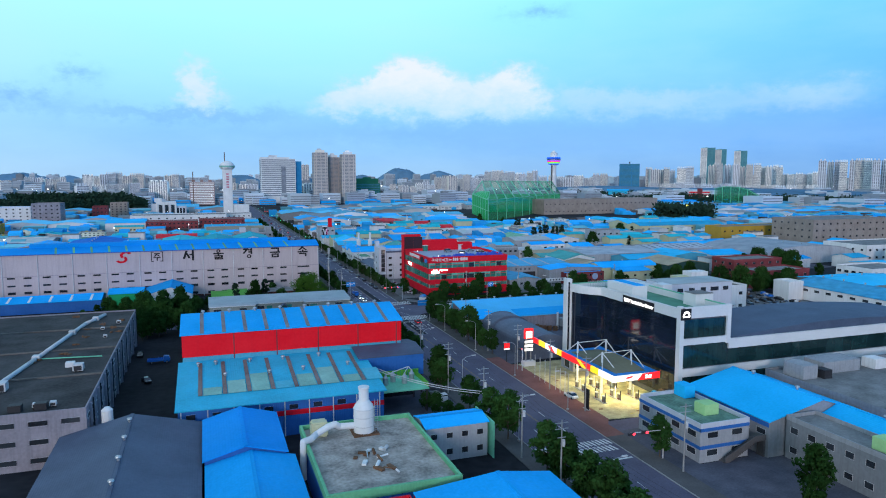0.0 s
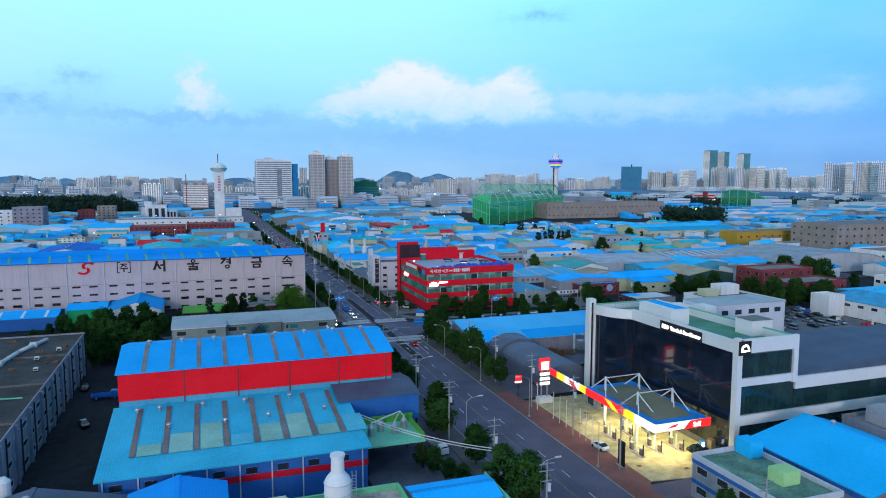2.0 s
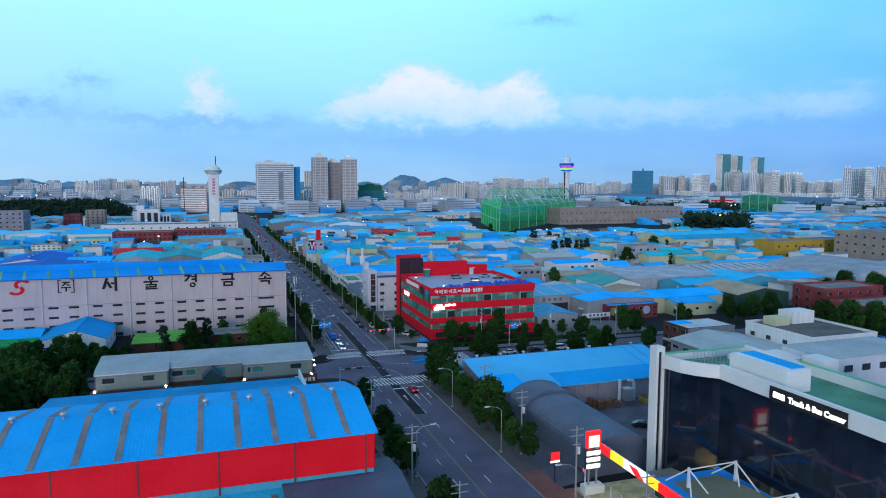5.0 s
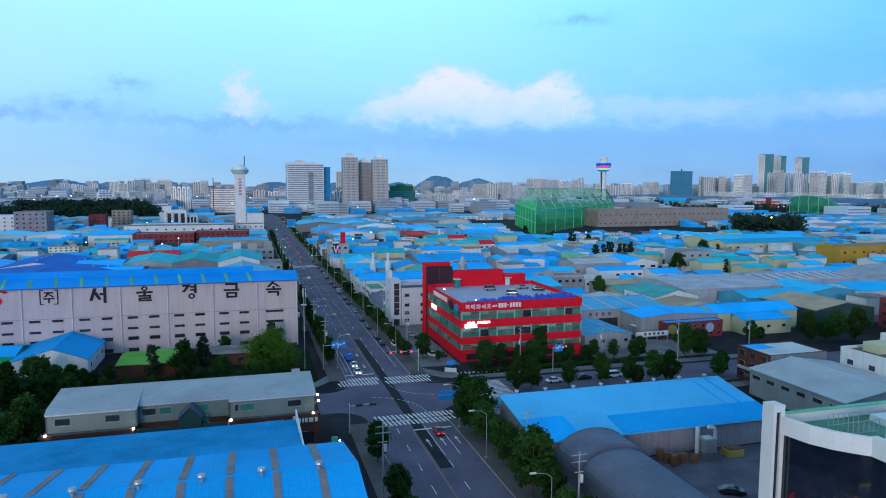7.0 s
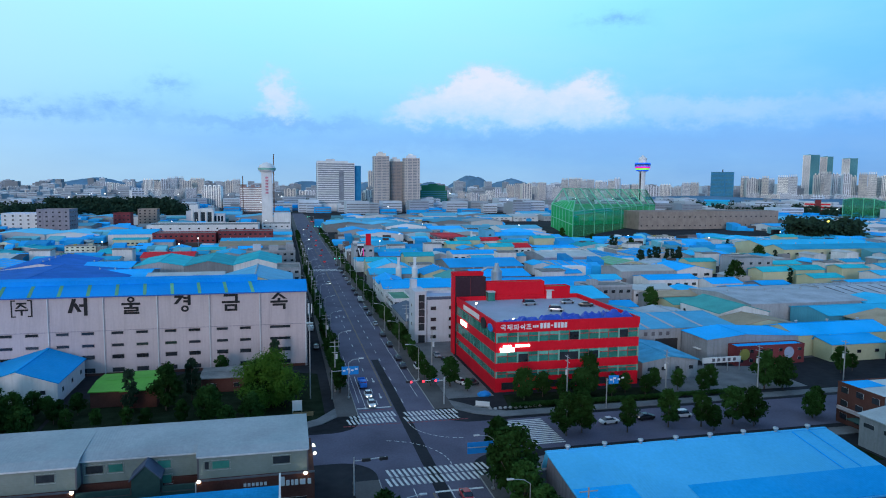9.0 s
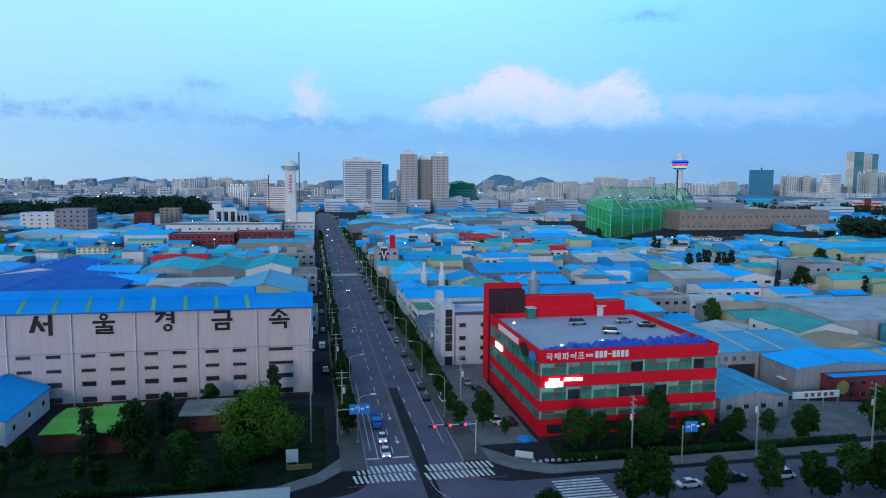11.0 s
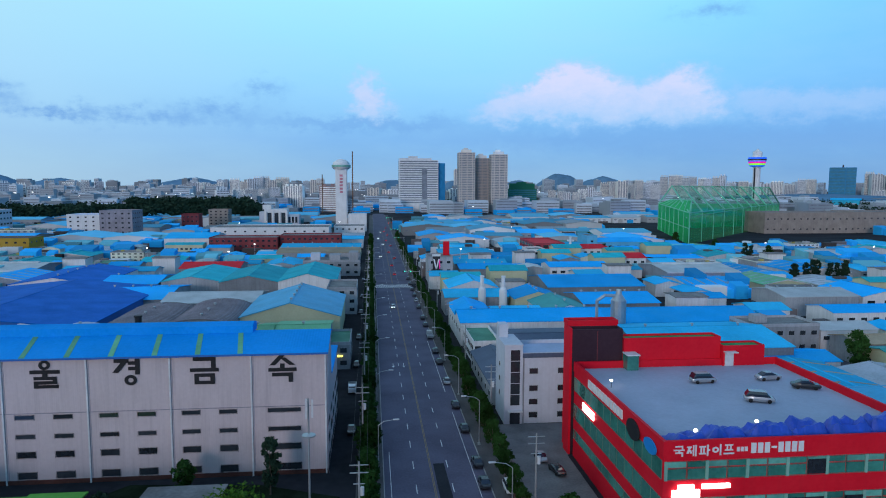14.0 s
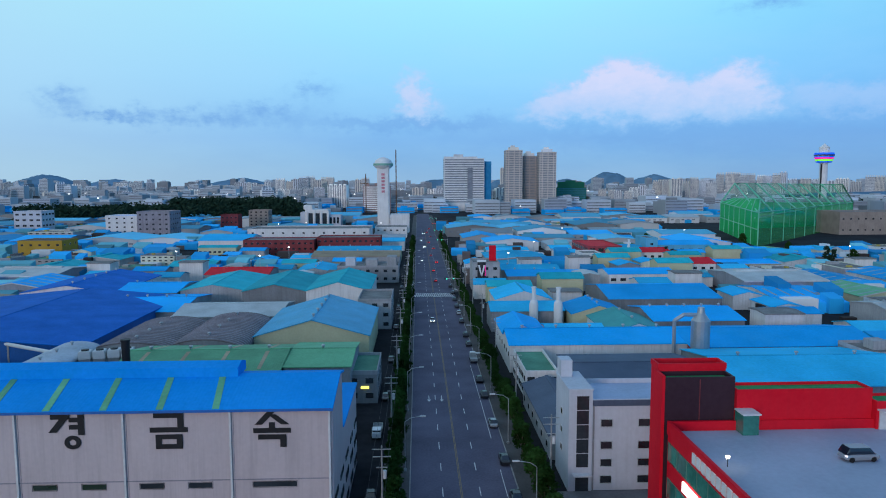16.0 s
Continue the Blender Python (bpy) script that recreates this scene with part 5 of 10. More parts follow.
# petrol station
def petrol_station():
    th = thing("petrol_canopy", "petrol station canopy with a red, yellow and white lit fascia", "petrol station")
    x0, x1, y0, y1, z = 22.0, 34.9, 60.2, 88.0, 7.2
    part("canopy", bx(x0, x1, y0, y1, z - 0.5, z + 0.2), "skyblue_deck", th)
    arch = [(y0 + 3.2 + (y1 - y0 - 5.4) * i / 10, z + 0.25 + 1.1 * math.sin(math.pi * i / 10)) for i in range(11)]
    part("canopy_top", ep(arch + [(arch[-1][0], z + 0.15), (arch[0][0], z + 0.15)], "x", x0 + 2.6, x1 - 1.6), "olive", th, "olive grey vaulted sheet roof")
    lettering("fascia_word", "Self", 1.25, "g_white", th, Matrix(((1, 0, 0, x1 - 4.2), (0, 0, -1, y0 - 0.62), (0, 1, 0, z - 0.45), (0, 0, 0, 1))), "white lit word")
    part("fascia_mark", ep([(x0 + 2.4, z - 0.3), (x0 + 4.6, z - 0.1), (x0 + 5.4, z + 0.5), (x0 + 3.8, z + 0.3)], "y", y0 - 0.5, y0 - 0.45), "g_fr", th)
    segs = ((y0, 66.4, "g_fw"), (66.4, 70.2, "g_fy"), (70.2, 85.4, "g_fr"), (85.4, 88.2, "g_fy"), (88.2, 95.2, "g_fw"), (95.2, 99.2, "g_fy"), (99.2, 103.2, "g_fr"))
    for a, b, m in segs:
        part("fascia", bx(x0 - 0.5, x0 - 0.05, a, b, z - 0.75, z + 0.75), m, th)
    part("fascia_back", bx(x0 - 0.05, x0 + 0.03, y0, 103.2, z - 0.78, z + 0.78), "skyblue_deck", th, "unlit back of the fascia")
    for a, b, zz in ((72, 77.5, 0.1), (89, 93.5, -0.1)):
        part("fascia_stripe", ep([(a, z - 0.75), (a + 2.4, z - 0.75), (b, z + 0.7 + zz), (b - 2.4, z + 0.7 + zz)], "x", x0 - 0.56, x0 - 0.5), "g_fy" if a < 80 else "g_fr", th)
    part("fascia", bx(x0 - 0.5, x1 + 0.1, y0 - 0.45, y0 - 0.05, z - 0.75, z + 0.7), "g_fw", th)
    part("fascia", ep([(x0 + 6.5, z - 0.8), (x1 + 0.12, z - 0.8), (x1 + 0.12, z + 0.95), (x0 + 8.0, z + 0.75)], "y", y0 - 0.55, y0 - 0.44), "g_fr", th)
    part("beam", bx(x0 - 0.05, x0 + 0.6, y1, 103.2, z - 0.5, z + 0.2), "skyblue_deck", th)
    tops = ((25.0, 82.6), (33.9, 82.4), (25.2, 70.6), (33.9, 70.4))
    for x, y in tops:
        part("post", bx(x - 0.25, x + 0.25, y - 0.25, y + 0.25, 0, z - 0.5), "white", th)
        bm = bmesh.new()
        cyl(bm, x, y, z + 0.2, z + 3.9, 0.3, 0.22, 10)
        part("pylon", bm, "white", th)
        for dx, dy in ((-2.2, -3.6), (-1.0, 4.2), (1.2, -4.6)):
            bm = bmesh.new()
            tube(bm, (min(x + dx, x1 - 0.2), y + dy, z + 0.2), (x, y, z + 3.7), 0.12, 6)
            part("stay", bm, "white", th)
    for (xa, ya), (xb, yb) in ((tops[0], tops[1]), (tops[2], tops[3])):
        bm = bmesh.new()
        tube(bm, (xa, ya, z + 3.6), (xb, yb, z + 3.8), 0.1, 6)
        part("tie", bm, "white", th)
    for x in (25, 31):
        for y in (64, 72, 80):
            part("lamp", bx(x - 0.5, x + 0.5, y - 0.5, y + 0.5, z - 0.56, z - 0.5), "g_lamp", th)
    part("rim", bx(x0, x1, y0, y0 + 0.4, z + 0.2, z + 0.55), "white", th)
    part("rim", bx(x0, x0 + 0.4, y0 + 0.4, 103.2, z + 0.2, z + 0.55), "white", th)
    part("end_panel", bx(x1 - 0.05, x1 + 0.35, y0, y1, z - 0.7, z + 0.6), "skyblue_deck", th)
    settle(th, 28, 72)
    fore = thing("forecourt", "pale concrete petrol station forecourt lit from above", "forecourt", kind="structure")
    part("slab", ep([(16.4, 53.5), (24, 52.4), (42, 52.4), (42, 103), (16.4, 103)], "z", -0.2, 0.1), "forecourt", fore)
    part("apron", ep([(14.4, 50.5), (16.4, 53.5), (16.4, 103), (14.4, 103)], "z", -0.2, 0.14), "walk_red", fore, "red brick paving")
    for x, y in ((19.5, 84), (24.5, 90), (18.5, 60), (26.5, 56), (33, 58)):
        part("drain_cover", bx(x - 0.5, x + 0.5, y - 0.4, y + 0.4, 0.1, 0.115), "rust", fore)
    for x, y in ((20, 88), (27, 57.5), (24, 55)):
        part("ground_mark", bx(x - 0.7, x + 0.7, y - 0.25, y + 0.25, 0.1, 0.112), "tankyellow", fore, "faded yellow ground marking")
    settle(fore, 28, 75)
    pump = thing("fuel_pump", "white and red fuel pump on a concrete island", "fuel pump", 0, 0, 0.1, group="pumps on the forecourt")
    part("island", bx(-0.6, 0.6, -2.6, 2.6, 0, 0.15, bev=0.04), "kerb", pump)
    for q in (-1, 1):
        part("body", bx(-0.28, 0.28, q * 1.7 - 0.42, q * 1.7 + 0.42, 0.15, 1.55, bev=0.06), "kiosk_grey", pump)
        part("header", bx(-0.3, 0.3, q * 1.7 - 0.44, q * 1.7 + 0.44, 1.55, 1.8, bev=0.04), "frame", pump)
        part("side_stripe", bx(-0.3, 0.3, q * 1.7 - 0.3, q * 1.7 + 0.3, 0.35, 0.6), "brick", pump)
        part("hose_pole", bx(-0.07, 0.07, q * 2.3 - 0.07, q * 2.3 + 0.07, 0.15, 2.6), "dark", pump)
    part("column", bx(-0.12, 0.12, -0.12, 0.12, 0.15, 3.0), "white", pump)
    pump.matrix_basis = pose(21.7, 65.6, 0.1)
    for x, y in ((21.6, 75.2), (26.4, 66), (26.4, 76), (31.2, 65.2), (31.0, 74.6)):
        copy_thing(pump, pose(x, y, 0.1))
    kiosk = thing("kiosk", "small pale petrol station office with a flat roof", "kiosk", 0, 0, 0)
    part("wall", bx(28, 37, 90, 97, -0.1, 3.6), "greywall", kiosk)
    part("roof", bx(27.6, 37.4, 89.6, 97.4, 3.6, 3.95), "roofconc", kiosk)
    for i in range(3):
        window(kiosk, 29.6 + i * 2.8, 90, 1.0, 2.2, 1.8, "-y")
    window(kiosk, 28, 93.5, 0.6, 3.0, 2.2, "-x")
    settle(kiosk, 32, 93)
    sign = thing("price_sign", "tall lit petrol price sign in red and white", "sign", 0, 0, 0)
    part("post", bx(20.7, 21.0, 103.5, 103.8, 0, 9.5), "metal", sign)
    part("post", bx(22.3, 22.6, 103.5, 103.8, 0, 9.5), "metal", sign)
    part("top_panel", bx(20.2, 23.1, 103.3, 104, 8.3, 11.4, bev=0.1), "g_fr", sign)
    part("badge", bx(20.6, 22.7, 103.2, 103.32, 8.5, 10.6, bev=0.04), "g_fw", sign)
    for i in range(3):
        part("price_panel", bx(20.3, 23.0, 103.3, 103.9, 4.6 + i * 1.2, 5.35 + i * 1.2), "g_fw", sign)
        part("panel_case", bx(20.25, 23.05, 103.5, 103.95, 4.45 + i * 1.2, 5.5 + i * 1.2), "dark", sign)
    part("foot", bx(19.8, 23.6, 102.6, 104.6, 0, 1.5), "white", sign)
    settle(sign, 21.6, 103.6)
    sign.location = (18.8, 100.6, 0)
    bol = thing("flag_post", "thin white post beside the forecourt", "post", 15.2, 72, 0.1, group="posts along the forecourt")
    bm = bmesh.new()
    cyl(bm, 0, 0, 0, 6.5, 0.07, seg=8)
    part("pole", bm, "white", bol)
    for y in (74.5, 77, 83, 86, 89):
        copy_thing(bol, pose(15.2, y, 0.1))
    bd = thing("notice_board", "dark upright notice board at the forecourt edge", "board", 15.0, 61, 0.1)
    part("panel", bx(-0.12, 0.12, -1.1, 1.1, 0.2, 5.2, bev=0.05), "ink", bd)
    part("base", bx(-0.4, 0.4, -1.2, 1.2, 0, 0.2), "kerb", bd)

    vm = thing("vending_machine", "blue vending machine with a lit front", "vending machine", 35.2, 62.0, 0.1)
    part("cabinet", bx(-0.55, 0.55, -0.4, 0.4, 0, 2.2, bev=0.04), "signblue", vm)
    part("lit_front", bx(-0.5, 0.1, -0.45, -0.4, 0.9, 2.0), "g_white", vm)
    bo = thing("storage_box", "orange-brown storage locker beside the station", "locker", 37.5, 61.5, 0.1)
    part("body", bx(-1.0, 1.0, -0.6, 0.6, 0, 2.4, bev=0.05), "tan", bo)
    part("lid", bx(-1.05, 1.05, -0.65, 0.65, 2.4, 2.5), "rust", bo)
    for x in (25, 31):
        for y in (64, 79):
            la = new("canopy_lamp", bpy.data.lights.new("canopy_lamp", "AREA"))
            la.data.energy, la.data.size, la.data.color = 1150, 2.0, (1.0, 0.82, 0.40)
            la.matrix_basis = pose(x, y, z - 0.65)


petrol_station()

# ---- nearer neighbours of the crossing ----
def hall(name, label, x0, x1, y0, y1, eave, ridge, axis, roof, wall, cat="factory hall", off=0.5, sky=0, skym="tan", vents=0, wins=(), door=None, over=0.4):
    """A pitched sheet-metal hall with its windows, door, roof lights and ventilators. wins: (side, count, sill, width, height)."""
    th = thing(name, label, cat)
    FOOT.append((x0, x1, y0, y1))
    cx, cy = (x0 + x1) / 2, (y0 + y1) / 2
    bm = bmesh.new()
    gable_wall(bm, x0, x1, y0, y1, eave, ridge, axis, off)
    part("wall", bm, wall, th)
    bm = bmesh.new()
    gable_roof(bm, x0, x1, y0, y1, eave + 0.02, ridge + 0.02, axis, over, 0.22, off)
    part("roof", bm, roof, th)
    a0, a1, b0, b1 = (x0, x1, y0, y1) if axis == "x" else (y0, y1, x0, x1)
    rid = b0 + (b1 - b0) * off
    for i in range(sky):
        u = a0 + (a1 - a0) * (i + 0.5) / sky
        for s, e in ((-1, b0), (1, b1)):
            f0, f1 = 0.12, 0.92
            half = abs(e - rid) + over
            pts = []
            for f in (f0, f1):
                pts.append((rid + s * half * f, ridge + 0.25 - (ridge - eave) * f))
            pts += [(pts[1][0], pts[1][1] + 0.05), (pts[0][0], pts[0][1] + 0.05)]
            part("skylight", ep(pts, "x" if axis == "x" else "y", u - 0.45, u + 0.45), skym, th)
    part("ridge_cap", (bx(x0 - over, x1 + over, rid - 0.35, rid + 0.35, ridge + 0.12, ridge + 0.3) if axis == "x" else bx(rid - 0.35, rid + 0.35, y0 - over, y1 + over, ridge + 0.12, ridge + 0.3)), roof, th)
    for i in range(vents):
        u = a0 + (a1 - a0) * (i + 0.5) / vents
        share("roof_vent", VENT, th, pose(u, rid, ridge + 0.2) if axis == "x" else pose(rid, u, ridge + 0.2))
    for side, n, sill, w, h in wins:
        for i in range(n):
            f = (i + 0.5) / n
            if side[1] == "y":
                window(th, x0 + (x1 - x0) * f, y0 if side[0] == "-" else y1, sill, w, h, side)
            else:
                window(th, x0 if side[0] == "-" else x1, y0 + (y1 - y0) * f, sill, w, h, side)
    if door:
        side, w, h = door
        if side[1] == "y":
            yy = y0 if side[0] == "-" else y1
            part("shutter_door", bx(cx - w / 2, cx + w / 2, yy - 0.08, yy + 0.08, 0, h), "metal", th)
        else:
            xx = x0 if side[0] == "-" else x1
            part("shutter_door", bx(xx - 0.08, xx + 0.08, cy - w / 2, cy + w / 2, 0, h), "metal", th)
    return settle(th, cx, cy)


def block(name, label, x0, x1, y0, y1, h, wall, roof, cat="building", storeys=2, sides=("-y",), pitch=4.0, band=None, par=0.8, parm=None, win=(1.8, 1.3), boxes=()):
    """A flat-roofed block with a parapet, storeys of windows and roof boxes (x0, x1, y0, y1, height, material)."""
    FOOT.append((x0, x1, y0, y1))
    th = thing(name, label, cat)
    part("wall", bx(x0, x1, y0, y1, -0.3, h), wall, th)
    part("roof", bx(x0 + 0.25, x1 - 0.25, y0 + 0.25, y1 - 0.25, h, h + 0.08), roof, th)
    bm = bmesh.new()
    parapet(bm, x0 - 0.05, x1 + 0.05, y0 - 0.05, y1 + 0.05, h - 0.15, h + par, 0.28)
    part("parapet", bm, parm or wall, th)
    sh = h / storeys
    for side in sides:
        ln = (x1 - x0) if side[1] == "y" else (y1 - y0)
        n = max(1, int(ln / pitch))
        for k in range(storeys):
            for i in range(n):
                f = (i + 0.5) / n
                if side[1] == "y":
                    window(th, x0 + ln * f, y0 if side[0] == "-" else y1, k * sh + sh * 0.36, *win, side)
                else:
                    window(th, x0 if side[0] == "-" else x1, y0 + ln * f, k * sh + sh * 0.36, *win, side)
            if band:
                for side2 in (side,):
                    z = (k + 1) * sh - 0.5
                    if side[1] == "y":
                        yy = y0 if side[0] == "-" else y1
                        part("wall_band", bx(x0 - 0.06, x1 + 0.06, yy - 0.06, yy + 0.06, z - 0.3, z + 0.4), band, th)
                    else:
                        xx = x0 if side[0] == "-" else x1
                        part("wall_band", bx(xx - 0.06, xx + 0.06, y0 - 0.06, y1 + 0.06, z - 0.3, z + 0.4), band, th)
    for a, b, c, d, e, m in boxes:
        part("roof_box", bx(a, b, c, d, h + 0.08, h + e, bev=0.08), m, th)
    return settle(th, (x0 + x1) / 2, (y0 + y1) / 2)


# south-west corner
hall("grey_hall", "dark grey sheet-metal hall with a pitched slate roof", -99, -73.6, -20, 65, 6.0, 9.2, "y", "slate", "purplegrey", vents=9)
hall("blue_hall", "bright blue sheet-metal hall with a pitched roof", -72.8, -58.8, 42, 63, 7.0, 9.0, "y", "deepazure", "bluewall")
hall("blue_hall", "bright blue lower sheet-metal hall with a pitched roof", -72.4, -57.6, -10, 41.5, 6.2, 8.0, "y", "azure", "bluewall")
big = block("warehouse", "weathered grey three-storey works building with a flat roof", -190, -94.6, 66, 170, 11, "purplegrey", "roofdark", storeys=3,
            sides=("+x", "-y"), pitch=5.5, par=0.5, win=(3.4, 1.1), boxes=((-104, -101.8, 68, 70, 1.5, "dark"), (-108.5, -106.2, 68, 70, 1.5, "dark"),
            (-104, -102, 100, 101.6, 1.3, "white"), (-122, -119, 96, 99, 1.6, "white"), (-140, -128, 128, 136, 5.0, "oldgreen")))


def roof_ducts():
    th = thing("roof_duct", "long pale ventilation duct lying on a flat works roof", "duct")
    bm = bmesh.new()
    for a, b in (((-116, 80, 11.5), (-112, 110, 11.5)), ((-112, 110, 11.5), (-107, 150, 11.5)), ((-107, 150, 11.5), (-103, 163, 11.6))):
        tube(bm, a, b, 0.55, 10)
    part("pipe", bm, "frame", th, smooth=True)
    for p in ((-115, 87), (-112, 110), (-108.5, 138), (-105, 157)):
        part("saddle", bx(p[0] - 0.9, p[0] + 0.9, p[1] - 0.9, p[1] + 0.9, 11.0, 12.3, bev=0.1), "frame", th)
    settle(th, -110, 120, 11)
    th = thing("pipe_run", "thin pale pipe crossing a flat works roof", "pipe")
    bm = bmesh.new()
    tube(bm, (-112, 110, 11.35), (-97, 108, 11.35), 0.16, 6)
    part("pipe", bm, "net_pole", th)
    settle(th, -104, 109, 11)
    for x, y, w in ((-100.5, 96, 2.2), (-104, 70, 1.2), (-101, 70, 1.2), (-113.5, 84, 2.6), (-99, 130, 1.0), (-101, 141, 1.0), (-97.5, 149, 1.2)):
        un = thing("roof_unit", "pale ventilation unit standing on the works roof", "roof unit", x, y, 11.08, group="units on the works roof")
        part("casing", bx(-w / 2, w / 2, -w / 2, w / 2, 0.3, 0.3 + w * 0.7, bev=0.05), "frame", un)
        part("grille", bx(-w * 0.38, w * 0.38, -w / 2 - 0.04, -w / 2, 0.4, 0.2 + w * 0.6), "dark", un)
        for dx in (-w * 0.4, w * 0.4):
            part("foot", bx(dx - 0.08, dx + 0.08, -w * 0.4, w * 0.4, 0, 0.3), "dark", un)
    for k, (xa, xb, y) in enumerate(((-190, -95, 92), (-190, -95, 118), (-190, -95, 144))):
        cp = thing("roof_upstand", "low dark felted upstand across the works roof", "roof upstand", 0, y, 11.0, group="upstands on the works roof")
        part("kerb", bx(xa, xb, -0.25, 0.25, 0.05, 0.45), "brownroofing", cp)
    rng = random.Random(5)
    for i in range(10):
        x, y = rng.uniform(-112, -96.5), rng.uniform(105, 165)
        c = thing("rubble_heap", "small heap of rusty rubble on the roof", "rubble", x, y, 11.05, rng.uniform(0, 360))
        bm = bmesh.new()
        for k in range(6):
            a, b = rng.uniform(-1.2, 1.0), rng.uniform(-1.0, 0.8)
            box(bm, a, a + rng.uniform(0.3, 1.0), b, b + rng.uniform(0.3, 0.9), 0, rng.uniform(0.15, 0.6))
        tagged(part("pieces", bm, "rust", c), kind="stuff")


roof_ducts()


def stack_building():
    """Flat roof with a pale scrubber stack, ducts and scrap on it."""
    th = thing("works_building", "low works building with a dusty flat roof and green parapet", "building")
    x0, x1, y0, y1, h = -54.9, -32.5, 21.5, 53.0, 6.6
    part("wall", bx(x0, x1, y0, y1, -0.3, h), "bluewall", th)
    part("roof", bx(x0 + 0.2, x1 - 0.2, y0 + 0.2, y1 - 0.2, h, h + 0.06), "dustroof", th)
    bm = bmesh.new()
    parapet(bm, x0 - 0.1, x1 + 0.1, y0 - 0.1, y1 + 0.1, h - 0.6, h + 0.9, 0.5)
    part("parapet", bm, "green", th)
    settle(th, -44, 37)
    st = thing("exhaust_stack", "pale grey bottle-shaped exhaust scrubber stack", "stack")
    bm = bmesh.new()
    lathe(bm, -43.2, 47.5, [(2.0, 6.6), (2.0, 11.6), (1.75, 12.3), (1.0, 13.2), (0.95, 15.4), (1.1, 15.5), (1.1, 15.9), (0.8, 15.9)], 24)
    part("body", bm, "white", st, smooth=False)
    bm = bmesh.new()
    for z in (8.2, 10.0, 11.6):
        lathe(bm, -43.2, 47.5, [(2.06, z), (2.1, z + 0.06), (2.06, z + 0.12)], 24)
    part("ring", bm, "frame", st)
    bm = bmesh.new()
    for dx in (1.9, 2.5):
        tube(bm, (-43.2 + dx, 46.3, 6.6), (-43.2 + dx, 46.3, 13.5), 0.06, 6)
    for i in range(14):
        tube(bm, (-41.3, 46.3, 6.9 + i * 0.45), (-40.7, 46.3, 6.9 + i * 0.45), 0.04, 6)
    part("ladder", bm, "metal", st)
    part("base", bx(-45.6, -40.6, 45.2, 49.8, 6.62, 7.0), "rust", st)
    settle(st, -43.2, 47.5, 6.6)
    du = thing("exhaust_duct", "bent pale round exhaust duct beside the stack", "duct")
    pts = [(-45.0, 47.5, 8.3), (-48.0, 47.6, 8.4), (-49.0, 47.0, 9.2), (-50.4, 46.6, 9.0), (-52.8, 46.0, 8.0), (-54.0, 44.0, 8.0), (-55.6, 43.0, 8.0), (-55.7, 42.6, 1.0)]
    bm = bmesh.new()
    for a, b in zip(pts, pts[1:]):
        tube(bm, a, b, 0.62, 12)
    for p in pts[1:-1]:
        bmesh.ops.create_icosphere(bm, subdivisions=2, radius=0.62, matrix=Matrix.Translation(p))
    part("pipe", bm, "white", du)
    part("fan_box", bx(-53.4, -50.2, 47.4, 50.2, 6.66, 9.6, bev=0.3), "cream", du, "cream fan housing")
    settle(du, -50, 46, 6.6)
    rng = random.Random(3)
    for i in range(16):
        x, y = rng.uniform(-48, -41), rng.uniform(27, 38)
        sc = thing("scrap_piece", "pale scrap sheet or tube lying on the roof", "scrap", x, y, 6.7, rng.uniform(0, 180))
        bm = bmesh.new()
        ln = rng.uniform(0.8, 2.6)
        if i % 2:
            tube(bm, (-ln / 2, 0, 0.3), (ln / 2, 0, 0.3 + rng.uniform(0, 0.3)), rng.uniform(0.1, 0.35), 8)
        else:
            box(bm, -ln / 2, ln / 2, -0.4, 0.4, 0.0, rng.uniform(0.1, 0.5), bev=0.04)
        part("piece", bm, rng.choice(["white", "metal", "frame", "rust"]), sc)


stack_building()
hall("small_works", "small two-storey grey works with a blue sheet roof", -31.5, -18.4, 44.0, 51.5, 7.0, 7.9, "x", "azure", "greywall", cat="building", over=0.3,
     wins=(("-y", 4, 4.6, 1.4, 1.2), ("-y", 4, 1.2, 1.4, 1.3), ("+x", 2, 4.4, 1.2, 1.2)))
part("green_fence", bx(-17.9, -17.7, 42, 52, 0, 7.6), "net_pole", thing("side_screen", "pale green sheet screen beside the small works", "screen", 0, 0, 0))
hall("blue_shop", "low workshop with a blue sheet roof and red edge", -41.5, -17.4, -12, 19.4, 6.6, 8.0, "y", "azure", "red", off=0.6, over=0.1)
blk = block("workshop", "low pale workshop with red parapet", -56, -42.3, -14, 19, 5.8, "greywall", "roofconc", par=1.0, parm="red", storeys=1)

# south-east corner: cream block with green roof, blue hall, grey works
gb = block("corner_building", "two-storey grey building with blue bands and green roof", 19.6, 31.6, 26.2, 46.2, 7.2, "greywall", "mossroof", storeys=2, sides=("-x", "-y"), pitch=4.6, band="bluewall",
           par=0.9, parm="softwhite", win=(2.6, 1.3), boxes=((25, 28.6, 31.5, 34.8, 2.4, "lime"), (28.4, 31.2, 42, 45.8, 2.9, "skyazure")))


